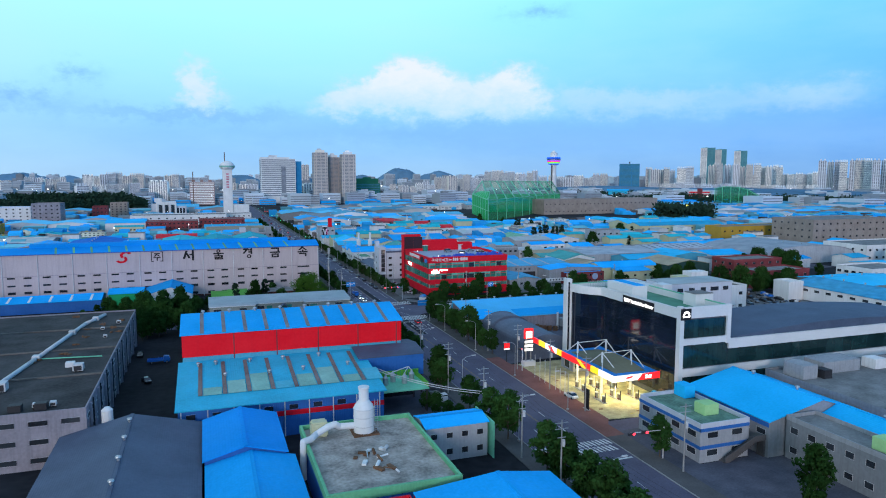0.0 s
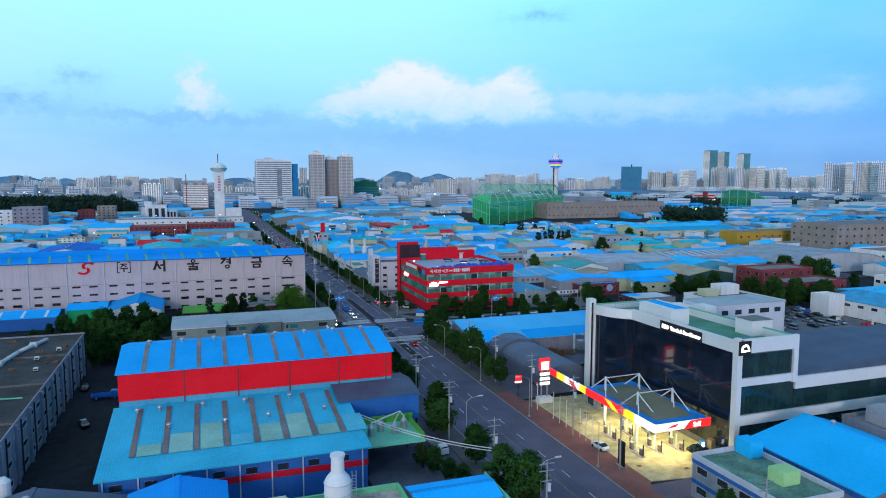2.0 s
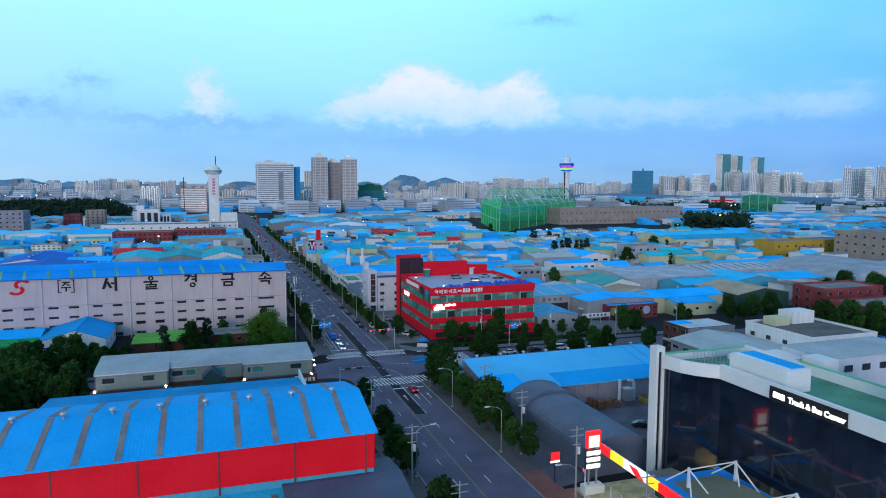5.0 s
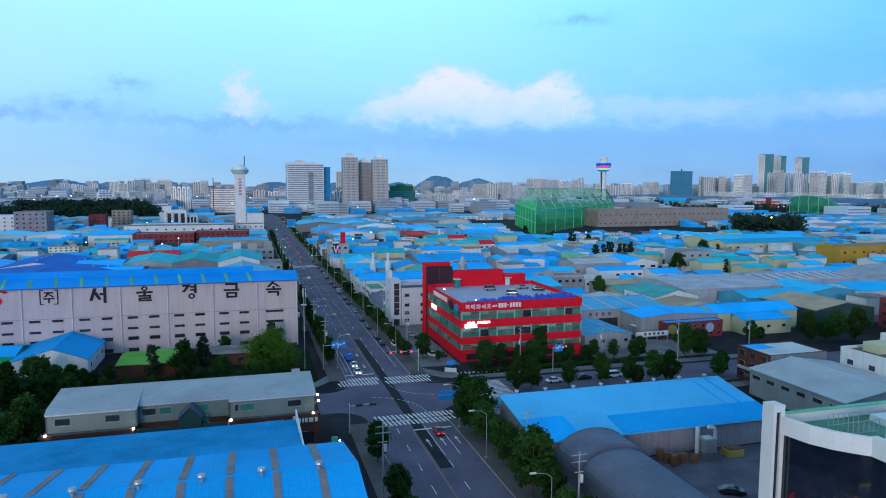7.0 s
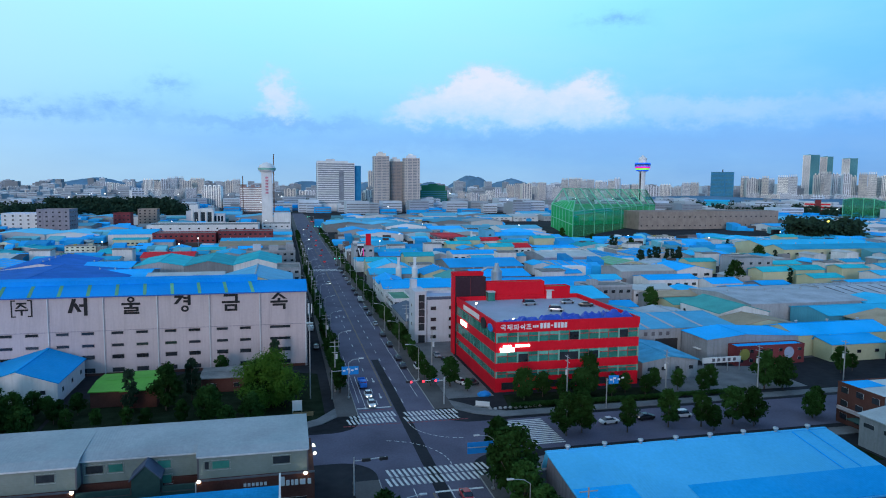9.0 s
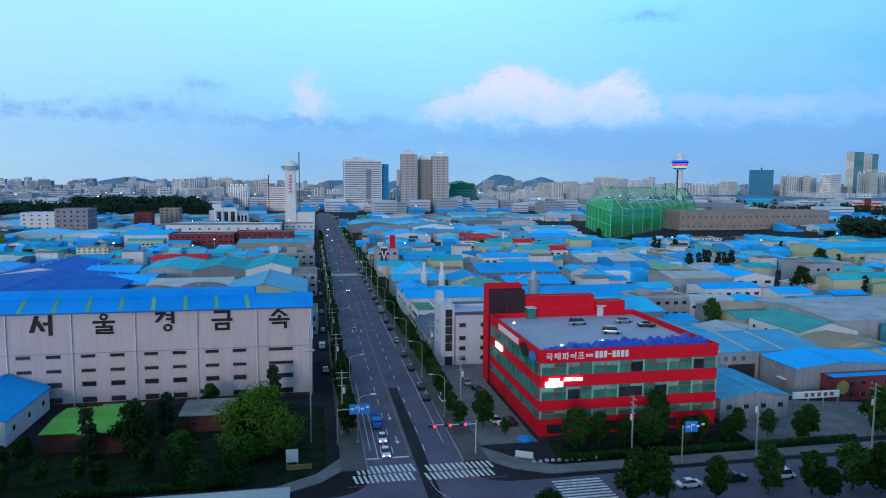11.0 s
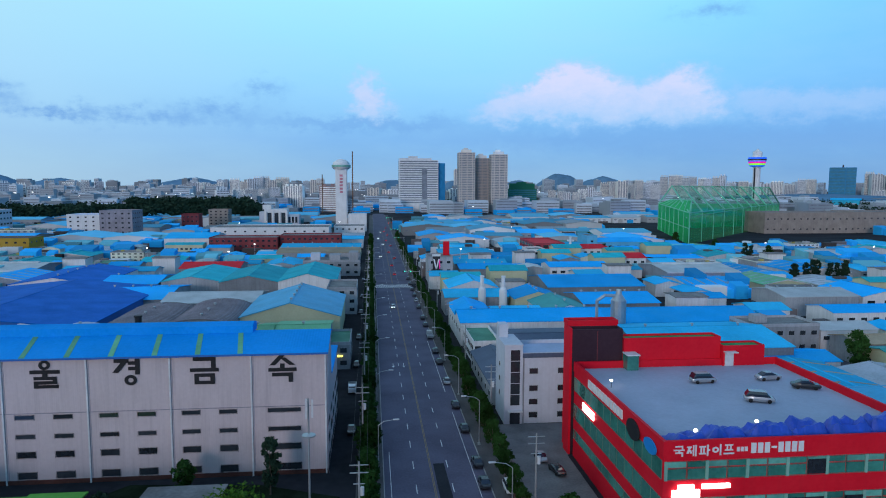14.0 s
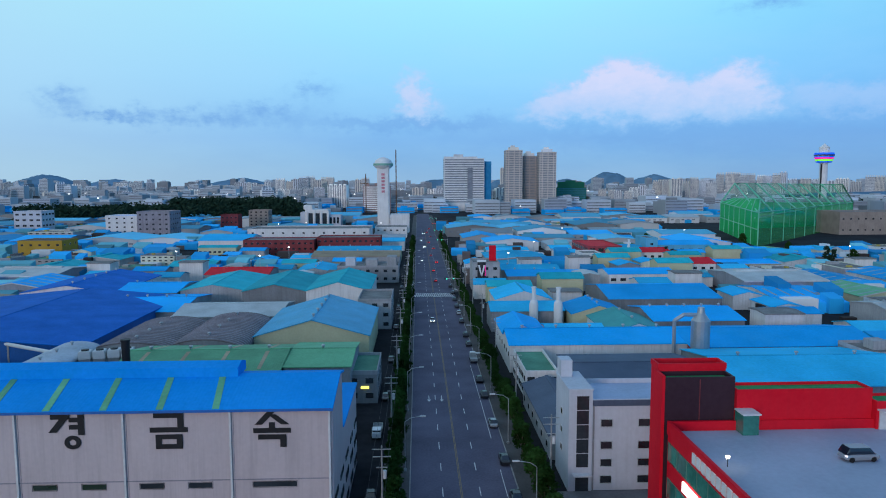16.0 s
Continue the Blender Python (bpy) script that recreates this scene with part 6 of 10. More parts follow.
def outside_stair():
    th = thing("outside_stair", "grey concrete outside stair against the corner building", "stairs")
    for i in range(18):
        part("step", bx(24.4 + i * 0.4, 24.8 + i * 0.4, 24.6, 26.4, max(0, i * 0.2 - 0.5), 0.2 + i * 0.2), "walk", th)
    part("landing", bx(31.6, 34.4, 24.6, 26.4, 3.4, 3.7), "walk", th)
    part("side_wall", ep([(24.4, 0.2), (31.6, 3.7), (34.4, 3.7), (34.4, 4.7), (31.6, 4.7), (24.4, 1.2)], "y", 24.4, 24.6), "walk", th)
    part("pier", bx(34.0, 34.4, 24.6, 26.4, 0, 3.4), "walk", th)
    settle(th, 29, 25.5)


outside_stair()
hall("blue_roof_hall", "wide hall with a pale blue pitched sheet roof", 34.6, 58, 24, 49, 7.4, 10.6, "y", "skyazure", "greywall", vents=2, wins=(("-x", 6, 4.4, 2.4, 1.2),), off=0.58)
bb = thing("wall_stripe", "blue painted band along the hall side", "band", 34.5, 36, 0)
part("panel", bx(-0.02, 0.04, -12, 12, 6.3, 7.2), "bluewall", bb)
block("grey_works", "grey works with parapet walls on a flat roof", 59, 104, 18, 50, 8.4, "greywall", "roofconc", boxes=((61.5, 66, 41, 47, 3.4, "greywall"), (70, 82, 43, 49, 3.0, "greywall"), (67, 69.5, 40, 43, 2.2, "dark"), (86, 90, 42, 46, 2.6, "whitewall")), storeys=2, sides=("-x", "-y"))
block("grey_works", "grey two-storey works with a pale flat roof", 38.4, 46, -18, 23.4, 8.0, "greywall", "roofconc", storeys=2, sides=("-x",), boxes=((40.5, 43.5, 3, 6.5, 2.4, "lime"),))
hall("blue_roof_hall", "blue-roofed hall behind the grey works", 46.6, 58.4, -18, 23.4, 6.8, 9.4, "y", "skyazure", "greywall", vents=2)
hall("blue_roof_hall", "blue-roofed hall behind the grey works", 59, 98, -20, 17, 8.0, 11.0, "x", "azure", "greywall")

# by the crossing, east: blue shed with a dark arched store
hall("blue_shed", "large shed with a bright blue one-way sheet roof", 18.4, 73.2, 144.9, 165.4, 5.0, 8.2, "x", "paleazure", "purplegrey", vents=8, over=0.6, off=0.96)
for a, b, ya, yb in ((18.0, 27.6, 144.5, 153.6), (36.6, 73.6, 144.5, 151.8)):
    pt = thing("roof_patch", "darker newer blue sheets laid on the shed roof", "roof sheet", (a + b) / 2, (ya + yb) / 2, 0)
    cx, cy = (a + b) / 2, (ya + yb) / 2
    zz = lambda y: 5.02 + 0.22 + (y - 144.3) * 3.2 / 20.28 + 0.05
    part("sheet", ep([(ya - cy, zz(ya)), (yb - cy, zz(yb)), (yb - cy, zz(yb) + 0.05), (ya - cy, zz(ya) + 0.05)], "x", a - cx, b - cx), "azure", pt)
pt = thing("roof_joint", "dark seam strips across the shed roof", "roof sheet", 66, 158, 0)
for dx in (0, 3.6):
    part("strip", ep([(-6, zz(152)), (6, zz(164)), (6, zz(164) + 0.06), (-6, zz(152) + 0.06)], "x", dx - 0.12, dx + 0.12), "azure", pt)


def arch_store():
    th = thing("arched_store", "dark grey store with arched sheet roofs", "store")
    for i, (xa, xb, ya, yb) in enumerate(((21.2, 35.4, 133.5, 142.6), (21.6, 35.0, 106, 133.2))):
        c, r = (xa + xb) / 2, (xb - xa) / 2
        pts = [(xa, -0.2), (xb, -0.2), (xb, 4.0)] + [(c + r * math.cos(a), 4.0 + (4.0 - 0.5 * i) * math.sin(a)) for a in [j * math.pi / 14 for j in range(1, 14)]] + [(xa, 4.0)]
        part("shell", ep(pts, "y", ya, yb), "archgrey", th)
        for yy in (ya + 0.3, yb - 0.3):
            ring = [(c + (r + 0.08) * math.cos(a), 4.0 + (4.1 - 0.5 * i) * math.sin(a)) for a in [j * math.pi / 14 for j in range(15)]]
            pts2 = ring + [(p[0], p[1] - 0.2) for p in ring[::-1]]
            part("rib", ep(pts2, "y", yy - 0.12, yy + 0.12), "archgrey", th)
    settle(th, 28.3, 124)
    st = thing("dust_collector", "pale dust collector with pipes beside the shed", "machine")
    part("hopper", bx(51.8, 54.4, 139.6, 142.2, 1.2, 4.2, bev=0.2), "metal", st)
    part("base", bx(51.6, 54.6, 139.4, 142.4, 0, 1.2), "darkgrey", st)
    bm = bmesh.new()
    tube(bm, (51.2, 141.6, 0), (51.2, 141.6, 6.2), 0.4)
    tube(bm, (55.4, 141.6, 0.6), (55.4, 141.6, 5.0), 0.38)
    tube(bm, (55.4, 141.6, 5.0), (55.0, 141.6, 5.7), 0.38)
    tube(bm, (55.0, 141.6, 5.7), (53.6, 141.6, 6.0), 0.38)
    part("pipe", bm, "frame", st)
    settle(st, 53, 141)
    sk = thing("skip", "orange open steel skip beside the shed", "skip")
    part("body", bx(57.0, 60.6, 139.2, 141.8, 0.05, 1.5, bev=0.08), "tankyellow", sk)
    part("load", bx(57.2, 60.4, 139.4, 141.6, 1.5, 1.75, bev=0.1), "rust", sk)
    settle(sk, 58.8, 140.5)
    cr = thing("machinery_heap", "stack of dark machine frames in the yard", "machinery")
    rng = random.Random(8)
    bm = bmesh.new()
    for i in range(14):
        a, b = rng.uniform(42, 49), rng.uniform(138.5, 142)
        box(bm, a, a + rng.uniform(0.6, 2), b, b + rng.uniform(0.4, 1.4), 0, rng.uniform(0.6, 2.4))
    part("frames", bm, "rust", cr)
    settle(cr, 46, 140.5)


arch_store()


# cafe block
def cafe():
    th = thing("cafe_building", "long two-storey cafe block with pale roof and brick base", "cafe")
    x0, x1, y0, y1 = -71.0, -21.4, 168.0, 182.0
    zb, ze = 7.4, 10.9
    part("base", bx(x0 - 0.6, -55.6, y0 - 1.0, y1, -0.3, zb), "brickdark", th)
    part("base", bx(-55.6, -38.3, y0 + 1.4, y1, -0.3, zb), "brickdark", th)
    part("base", bx(-38.3, x1 + 0.9, y0 - 1.0, y1, -0.3, zb), "brickdark", th)
    part("porch_wall", bx(-55.6, -38.3, y0 - 1.0, y0 + 1.4, -0.3, 6.2), "darkgreen", th, "dark green boarded lower front")
    part("balcony_floor", bx(-55.5, -38.4, y0 - 0.9, y0 + 1.4, 6.2, 6.35), "walk", th)
    for a, b in ((x0 - 0.6, -55.6), (-38.3, x1 + 0.9)):
        part("coping", bx(a - 0.1, b + 0.1, y0 - 1.15, y0 - 0.7, zb, zb + 0.18), "darkgrey", th)
    for a, b, d in ((x0, -55.3, 0.0), (-55.3, -38.3, 2.0), (-38.3, x1, 0.0)):
        part("upper_wall", bx(a, b, y0 + d, y1, zb, ze), "sage", th)
        for q in (a, b - 0.25):
            part("corner_trim", bx(q, q + 0.25, y0 + d - 0.06, y0 + d, zb, ze), "darkgrey", th)
        part("roof", ep([(y0 + d - 0.3, ze), (y0 + d + 1.4, 11.5), (y1 - 1.6, 12.3), (y1 + 0.4, 11.6), (y1 + 0.4, 11.8), (y1 - 1.6, 12.55), (y0 + d + 1.4, 11.75), (y0 + d - 0.3, ze + 0.2)], "x", a - (0.0 if d else 0.15), b + (0.0 if d else 0.15)), "caferoof", th)
        part("gutter", bx(a, b, y0 + d - 0.45, y0 + d - 0.3, ze - 0.05, ze + 0.15), "frame", th)
    for x, w, d, g, mu in ((-68.2, 2.9, 0, "dark_glass", 3), (-59.6, 2.8, 0, "dark_glass", 2), (-53.4, 2.8, 2, "dark_glass", 2), (-50.4, 2.4, 2, "green_glass", 1), (-43.4, 2.3, 2, "green_glass", 1), (-36.9, 1.0, 0, "dark_glass", 1), (-34.8, 2.9, 0, "green_glass", 3), (-25.6, 3.0, 0, "dark_glass", 3)):
        window(th, x, y0 + d, 8.7, w, 1.55, "-y", g, "white", mu)
    window(th, -43.4, y0 + 1.4, 6.5, 2.6, 1.6, "-y", "green_glass", "white", 1)
    part("gable_porch", ep([(-47.6, 5.0), (-43.6, 5.0), (-43.6, 8.6), (-45.6, 10.6), (-47.6, 8.6)], "y", y0 - 1.2, y0 + 1.9), "darkgreen", th, "dark green gabled porch")
    part("porch_roof", ep([(-47.9, 8.45), (-45.6, 10.75), (-43.3, 8.45), (-43.3, 8.7), (-45.6, 11.0), (-47.9, 8.7)], "y", y0 - 1.5, y0 + 2.0), "slate", th)
    for a, b in ((-55.4, -47.9), (-43.3, -38.5)):
        part("balcony_rail", bx(a, b, y0 - 0.9, y0 - 0.75, 6.35, 7.2), "darkgreen", th)
    for i in range(7):
        window(th, x0 + 4 + i * 7.2, y0 - 1.0, 1.0, 4.2, 2.6, "-y", mull=2)
    for x in (-70.9, -55.8, -38.0, -21.9):
        part("wall_lamp", bx(x - 0.22, x + 0.22, y0 - 1.5, y0 - 1.05, zb - 0.1, zb + 0.3, bev=0.08), "g_lamp", th)
    for x, z in ((-20.3, 8.8), (-20.1, 7.4)):
        part("wall_lamp", bx(x - 0.2, x + 0.2, y0 + 6, y0 + 6.4, z, z + 0.4, bev=0.08), "g_lamp", th)
    for i, (w, hh) in enumerate(((1.1, 1.5), (0.7, 0.9), (0.5, 0.9), (0.7, 0.9), (1.1, 0.9), (0.7, 0.9))):
        xx = -26.0 + (0, 1.05, 1.85, 2.4, 3.2, 4.4)[i]
        part("sign_letter", bx(xx, xx + w * 0.8, y0 - 1.2, y0 - 1.02, 5.6, 5.6 + hh, bev=0.06), "white", th)
    for i in range(6):
        part("small_letter", bx(-31.4 + i * 0.62, -30.98 + i * 0.62, y0 - 1.12, y0 - 1.02, 6.0, 6.5), "frame", th)
    part("downpipe", bx(-38.55, -38.4, y0 - 1.15, y0 - 1.0, 0, zb), "frame", th)
    settle(th, -46, 174)
    tot = thing("banner_stand", "tall green and white banner stand by the cafe", "banner", -19.0, 155, 0)
    part("board", bx(-0.6, 0.6, -0.1, 0.1, 0.2, 6.5), "net_pole", tot)
    part("base", bx(-0.7, 0.7, -0.5, 0.5, 0, 0.25), "dark", tot)


cafe()
hall("low_blue_shed", "low shed with an old blue sheet roof", -78, -26.2, 124, 159.5, 8.6, 10.4, "x", "oldblue", "greywall", over=0.5)

rl = thing("roof_light_box", "raised grey-framed roof light on the low shed", "roof light", -39.6, 138.4, 9.95)
part("frame", bx(-6.4, 6.4, -1.3, 1.3, -0.3, 0.75, bev=0.05), "greywall", rl)
part("cover", bx(-6.6, 6.6, -1.5, 1.5, 0.75, 0.9), "paleblue", rl)
part("opening", bx(-6.2, 0.0, -1.36, -1.3, 0.1, 0.65), "dark", rl)

gp = thing("gable_trim", "white sheet parapet closing the low shed's end", "parapet", -25.8, 142, 0)
part("panel", bx(-0.12, 0.12, -17.6, 17.6, -0.1, 10.9), "whitewall", gp)


def works_platform():
    """Steel platform with green rails and plant beside the red hall."""
    th = thing("plant_platform", "steel plant platform with bright green guard rails", "platform")
    part("deck", bx(-33.3, -21.5, 72.5, 84.5, 5.6, 5.9), "net_pole", th)
    for x in (-32.8, -22):
        for y in (73, 84):
            part("leg", bx(x - 0.15, x + 0.15, y - 0.15, y + 0.15, 0, 5.6), "dark", th)
    for i in range(13):
        part("rail_panel", bx(-33.3 + i * 0.98, -32.42 + i * 0.98, 84.3, 84.42, 5.9, 7.4), "limegreen", th)
    for i in range(10):
        part("rail_panel", bx(-21.7, -21.58, 73 + i * 1.15, 74.0 + i * 1.15, 5.9, 7.2), "limegreen", th)
    for i in range(4):
        bm = bmesh.new()
        lathe(bm, -31 + i * 2.4, 78 + (i % 2) * 2, [(0.7, 5.9), (0.7, 7.6), (0.3, 8.1), (0.15, 8.6)], 10)
        part("tank", bm, "metal", th)
    bm = bmesh.new()
    for i in range(4):
        tube(bm, (-31 + i * 2.4, 78 + (i % 2) * 2, 8.4), (-24, 82, 8.8), 0.1, 6)
    part("pipework", bm, "frame", th)
    settle(th, -27, 78)


works_platform()
for i in range(10):
    y = 70 + i * 10.5
    part("pilaster", bx(-94.62, -94.1, y - 0.4, y + 0.4, -0.2, 11.2), "purplegrey", big).matrix_parent_inverse = Matrix.Translation((-big.location.x, -big.location.y, 0))
for i in range(10):
    y = 74 + i * 10.5
    ob = part("downpipe", bx(-94.55, -94.3, y, y + 0.2, 0, 11), "dark", big)
    ob.matrix_parent_inverse = Matrix.Translation((-big.location.x, -big.location.y, 0))
tk = thing("water_tank", "white cylindrical water tank on a stand", "tank", -91.3, 69, 0)
bm = bmesh.new()
lathe(bm, 0, 0, [(1.1, 6.2), (1.1, 9.6), (0.5, 10.2)], 14)
part("body", bm, "white", tk)
for dx in (-0.7, 0.7):
    part("leg", bx(dx - 0.1, dx + 0.1, -0.1, 0.1, 0, 6.2), "dark", tk)

# in front of the lettered factory
hall("blue_roof_house", "small white works house with a bright blue gable roof", -97.5, -77.8, 236, 266 - 7, 5.0, 8.3, "y", "azure", "whitewall", wins=(("-y", 3, 2.4, 1.4, 1.2), ("+x", 3, 2.0, 1.4, 1.2)), off=0.55)
hall("lean_to", "low green and blue sheet-roofed lean-to", -112, -98.2, 244, 258, 5.2, 6.6, "x", "azure", "net")
hall("low_blue_shed", "row of low sheds with light blue sheet roofs", -160, -114, 236, 252, 4.4, 6.0, "x", "azure", "bluewall", sky=6, skym="white")
hall("green_shed", "low shed with a bright green flat-pitched roof", -69.5, -62.6, 231, 246, 3.8, 4.3, "x", "limegreen", "brickdark", off=0.0 + 0.5)
hall("green_shed", "low shed with a bright green flat-pitched roof", -62.2, -54.5, 229, 246, 4.2, 4.8, "x", "limegreen", "brickdark")
hall("brick_lodge", "small brick lodge with a flat grey roof", -45.5, -34, 238, 248, 3.6, 3.9, "x", "roofconc", "brickdark", cat="lodge", wins=(("-y", 2, 1.2, 1.6, 1.2),))

# east of the crossing
FAR[0] = False
wb = block("white_block", "four-storey white office block with a pale blue roof", 21.7, 36.8, 281.3, 293.2, 14.7, "softwhite", "paleblue", storeys=4, sides=(), par=0.9)
for z in (1.2, 4.1, 7.1, 10.9):
    for x in (24.1, 30.4, 35.2):
        window(wb, x - wb.location.x, 281.3 - wb.location.y, z, 2.0, 1.35, "-y", "dark_glass", "greenframe", 1)
for x in (21.9, 33.3):
    part("downpipe", bx(x - 0.1 - wb.location.x, x + 0.1 - wb.location.x, 281.1 - wb.location.y, 281.3 - wb.location.y, 0, 14.6), "greywall", wb)
part("roof_edge", bx(21.7 - wb.location.x, 36.9 - wb.location.x, 281.15 - wb.location.y, 281.24 - wb.location.y, 14.5, 15.5), "slate", wb, "grey-green metal roof edge")
st = thing("stair_tower", "white stair tower with a tall dark window slot", "tower")
part("wall", bx(17.7, 21.6, 281.0, 291.4, -0.3, 17.2), "softwhite", st)
part("roof_rim", bx(17.6, 21.7, 280.9, 291.5, 17.2, 17.5), "softwhite", st)
for k in range(5):
    part("slot_window", bx(19.0, 21.0, 280.9, 281.0, 4.2 + k * 2.45, 6.5 + k * 2.45), "dark_glass", st)
part("canopy", bx(18.4, 21.5, 279.9, 281.0, 2.9, 3.1), "frame", st)
part("door", bx(18.9, 21.1, 280.92, 281.0, 0, 2.6), "dark_glass", st)
part("roof_box", bx(17.8, 19.8, 288.2, 291.3, 17.5, 20.4), "softwhite", st)
for z in (5.0, 8.2, 11.4):
    window(st, 17.7, 286.5, z, 1.4, 1.2, "-x", "dark_glass", "frame", 1)
settle(st, 19.6, 286)
FAR[0] = True
bk = block("brick_block", "three-storey dark brick block with a pale roof", 98.2, 116.5, 175.2, 187.6, 9.0, "brickdark", "whiteroof", storeys=3, sides=("-x",), pitch=4.0, par=0.3, win=(1.9, 1.3))
part("side_wall", bx(98.3 - bk.location.x, 116.5 - bk.location.x, 175.05 - bk.location.y, 175.19 - bk.location.y, -0.3, 9.2), "greywall", bk, "plain grey rendered side")
part("roof_patch", bx(98.6 - bk.location.x, 106 - bk.location.x, 182.4 - bk.location.y, 187.2 - bk.location.y, 9.09, 9.2), "azure", bk, "blue sheets on the roof's rear corner")
part("balcony_rail", bx(97.6 - bk.location.x, 98.15 - bk.location.x, 176 - bk.location.y, 187 - bk.location.y, 3.2, 3.9), "pinkwall", bk)
part("awning", bx(95.4 - bk.location.x, 98.15 - bk.location.x, 177 - bk.location.y, 182 - bk.location.y, 2.4, 2.6), "darkgreen", bk)
hall("grey_shed", "grey shed with a pale sheet roof beside the brick block", 91, 117, 144.6, 174, 6.5, 8.6, "y", "whiteroof", "greywall", wins=(("-x", 6, 4.4, 2.6, 0.9),))
block("brown_roof_works", "white works with a brown felt flat roof", 118, 143, 146, 172, 10.5, "whitewall", "brownroofing", storeys=2, sides=("-y", "-x"), pitch=6, boxes=((130, 139, 165, 171, 4.0, "whitewall"), (122, 128, 164, 169, 2.6, "cream")))
hall("grey_arch_hall", "long white hall with a blue-grey sheet roof beside the car park", 187.5, 216, 112, 166, 6.4, 8.8, "y", "patched", "whitewall", vents=5, wins=(("-x", 9, 4.2, 2.6, 1.1),))
block("white_store", "plain white store block by the car park", 178.5, 187, 158, 167, 8.0, "whitewall", "whitewall", storeys=1, sides=())
hall("blue_canopy_shed", "small shed with a bright blue roof", 177, 187, 98, 110, 4.8, 6.2, "x", "skyazure", "greywall")
block("white_office_block", "white two-storey office with dark windows", 246, 276, 171, 192, 9.0, "whitewall", "roofconc", storeys=2, sides=("-y", "-x"), pitch=4.2, win=(2.4, 1.4))
hall("patched_hall", "hall with a weathered blue sheet roof", 204, 242, 146, 178, 6.8, 8.8, "x", "sky", "greywall", vents=4)
hall("patched_hall", "hall with a bright blue sheet roof", 218, 250, 108, 140, 6.8, 8.8, "x", "azure", "greywall", vents=4)
hall("patched_hall", "long hall with a pale blue sheet roof", 282, 330, 180, 214, 6.8, 8.8, "x", "sky", "whitewall", vents=4)
hall("blue_strip_hall", "long hall with a bright blue roof", 240, 292, 328, 342, 6.8, 8.2, "x", "skyazure", "greywall")
hall("blue_strip_hall", "hall with a bright blue roof", 230, 257, 268, 294, 6.6, 8.4, "x", "skyazure", "whitewall")
block("long_white_works", "long white works with small windows", 342, 404, 252, 286, 10, "whitewall", "roofconc", storeys=2, sides=("-y", "-x"), pitch=6)
hall("barrel_shed", "weathered shed with a patched pale blue sheet roof", 70.5, 87.5, 225.5, 247, 5.0, 6.4, "y", "patched", "greywall", wins=(("-y", 4, 2.6, 1.3, 1.0),))
sky = hall("sky_shed", "long shed with a turquoise blue sheet roof", 70, 119, 253, 275, 7.8, 9.2, "x", "tealazure", "greywall", off=0.8)
for x in (78, 88, 97, 107):
    part("rust_strip", ep([(-11.2, 8.06), (6.4, 9.44), (6.4, 9.5), (-11.2, 8.12)], "x", x - sky.location.x - 0.5, x - sky.location.x + 0.5), "pinkwall", sky, "faded pinkish roof strip")
# a dark sheet on the solid wall stands for the unlit gateway
part("gate_shade", bx(90.5 - sky.location.x, 98.4 - sky.location.x, 252.9 - 264, 253.1 - 264, 0, 4.6), "dark", sky, "dark sheet for the shade inside an open gateway")
for i in range(4):
    part("wall_mark", bx(86.5 + i * 2.6 - sky.location.x, 87.6 + i * 2.6 - sky.location.x, 252.92 - 264, 253.02 - 264, 5.6, 6.8), "darkgrey", sky)
gs = hall("grey_shed", "grey-sided shed with a bright blue roof beside the red shop", 99, 131, 238, 251.6, 7.2, 8.4, "y", "azure", "greywall", off=0.4, over=0.25)
part("wall_canopy", bx(98.0 - 115, 99.0 - 115, 241 - 244.8, 244 - 244.8, 3.6, 3.8), "white", gs)
gt = thing("yard_gate_sign", "white sign beam on posts over the yard gate", "sign", 98, 229.6, 0)
part("beam", bx(-6.2, 6.2, -0.2, 0.2, 2.6, 4.2), "white", gt)
for x in (-6.0, -2, 2, 6.0):
    part("post", bx(x - 0.12, x + 0.12, -0.12, 0.12, 0, 2.6), "metal", gt)
for i in range(5):
    part("mark", bx(-3.2 + i * 1.7, -2.3 + i * 1.7, -0.26, -0.2, 3.0, 3.9), "darkgrey", gt)
hall("small_house", "small white works house with a blue roof", 88, 115, 308, 322, 4.2, 5.6, "x", "azure", "whitewall", wins=(("-y", 5, 1.6, 1.6, 1.1),))
hall("copper_shed", "low cream shed with a copper-green sheet roof", 127.5, 148, 302, 317, 5.6, 7.0, "x", "copper_sheet", "cream", wins=(("-x", 2, 2.4, 1.5, 1.0),))
hall("tan_shed", "low shed with a faded tan sheet roof", 128, 149, 318.5, 331, 6.0, 7.4, "x", "tan", "greywall")
block("grey_works", "two-storey grey works with a flat roof", 104, 126, 333, 346, 8.6, "greywall", "roofconc", storeys=2, sides=("-y", "-x"), pitch=3.6, boxes=((108, 112, 338, 342, 2.4, "greywall"),))
hall("white_works", "low white works with a pale sheet roof", 128, 147, 335, 348, 6.4, 7.8, "x", "whiteroof", "whitewall", wins=(("-y", 5, 3.6, 2.0, 1.2),))
hall("patched_hall", "low hall with a patched blue sheet roof", 70, 86, 277, 305, 5.8, 7.2, "y", "patched", "greywall", vents=3)
hall("patched_hall", "low hall with a pale blue sheet roof", 88, 106, 278, 304, 5.4, 6.8, "y", "sky", "greywall", sky=3)
hall("grey_store", "low grey store with a weathered sheet roof", 108, 126, 278, 300, 4.8, 6.2, "y", "greyroof", "greywall", vents=2)
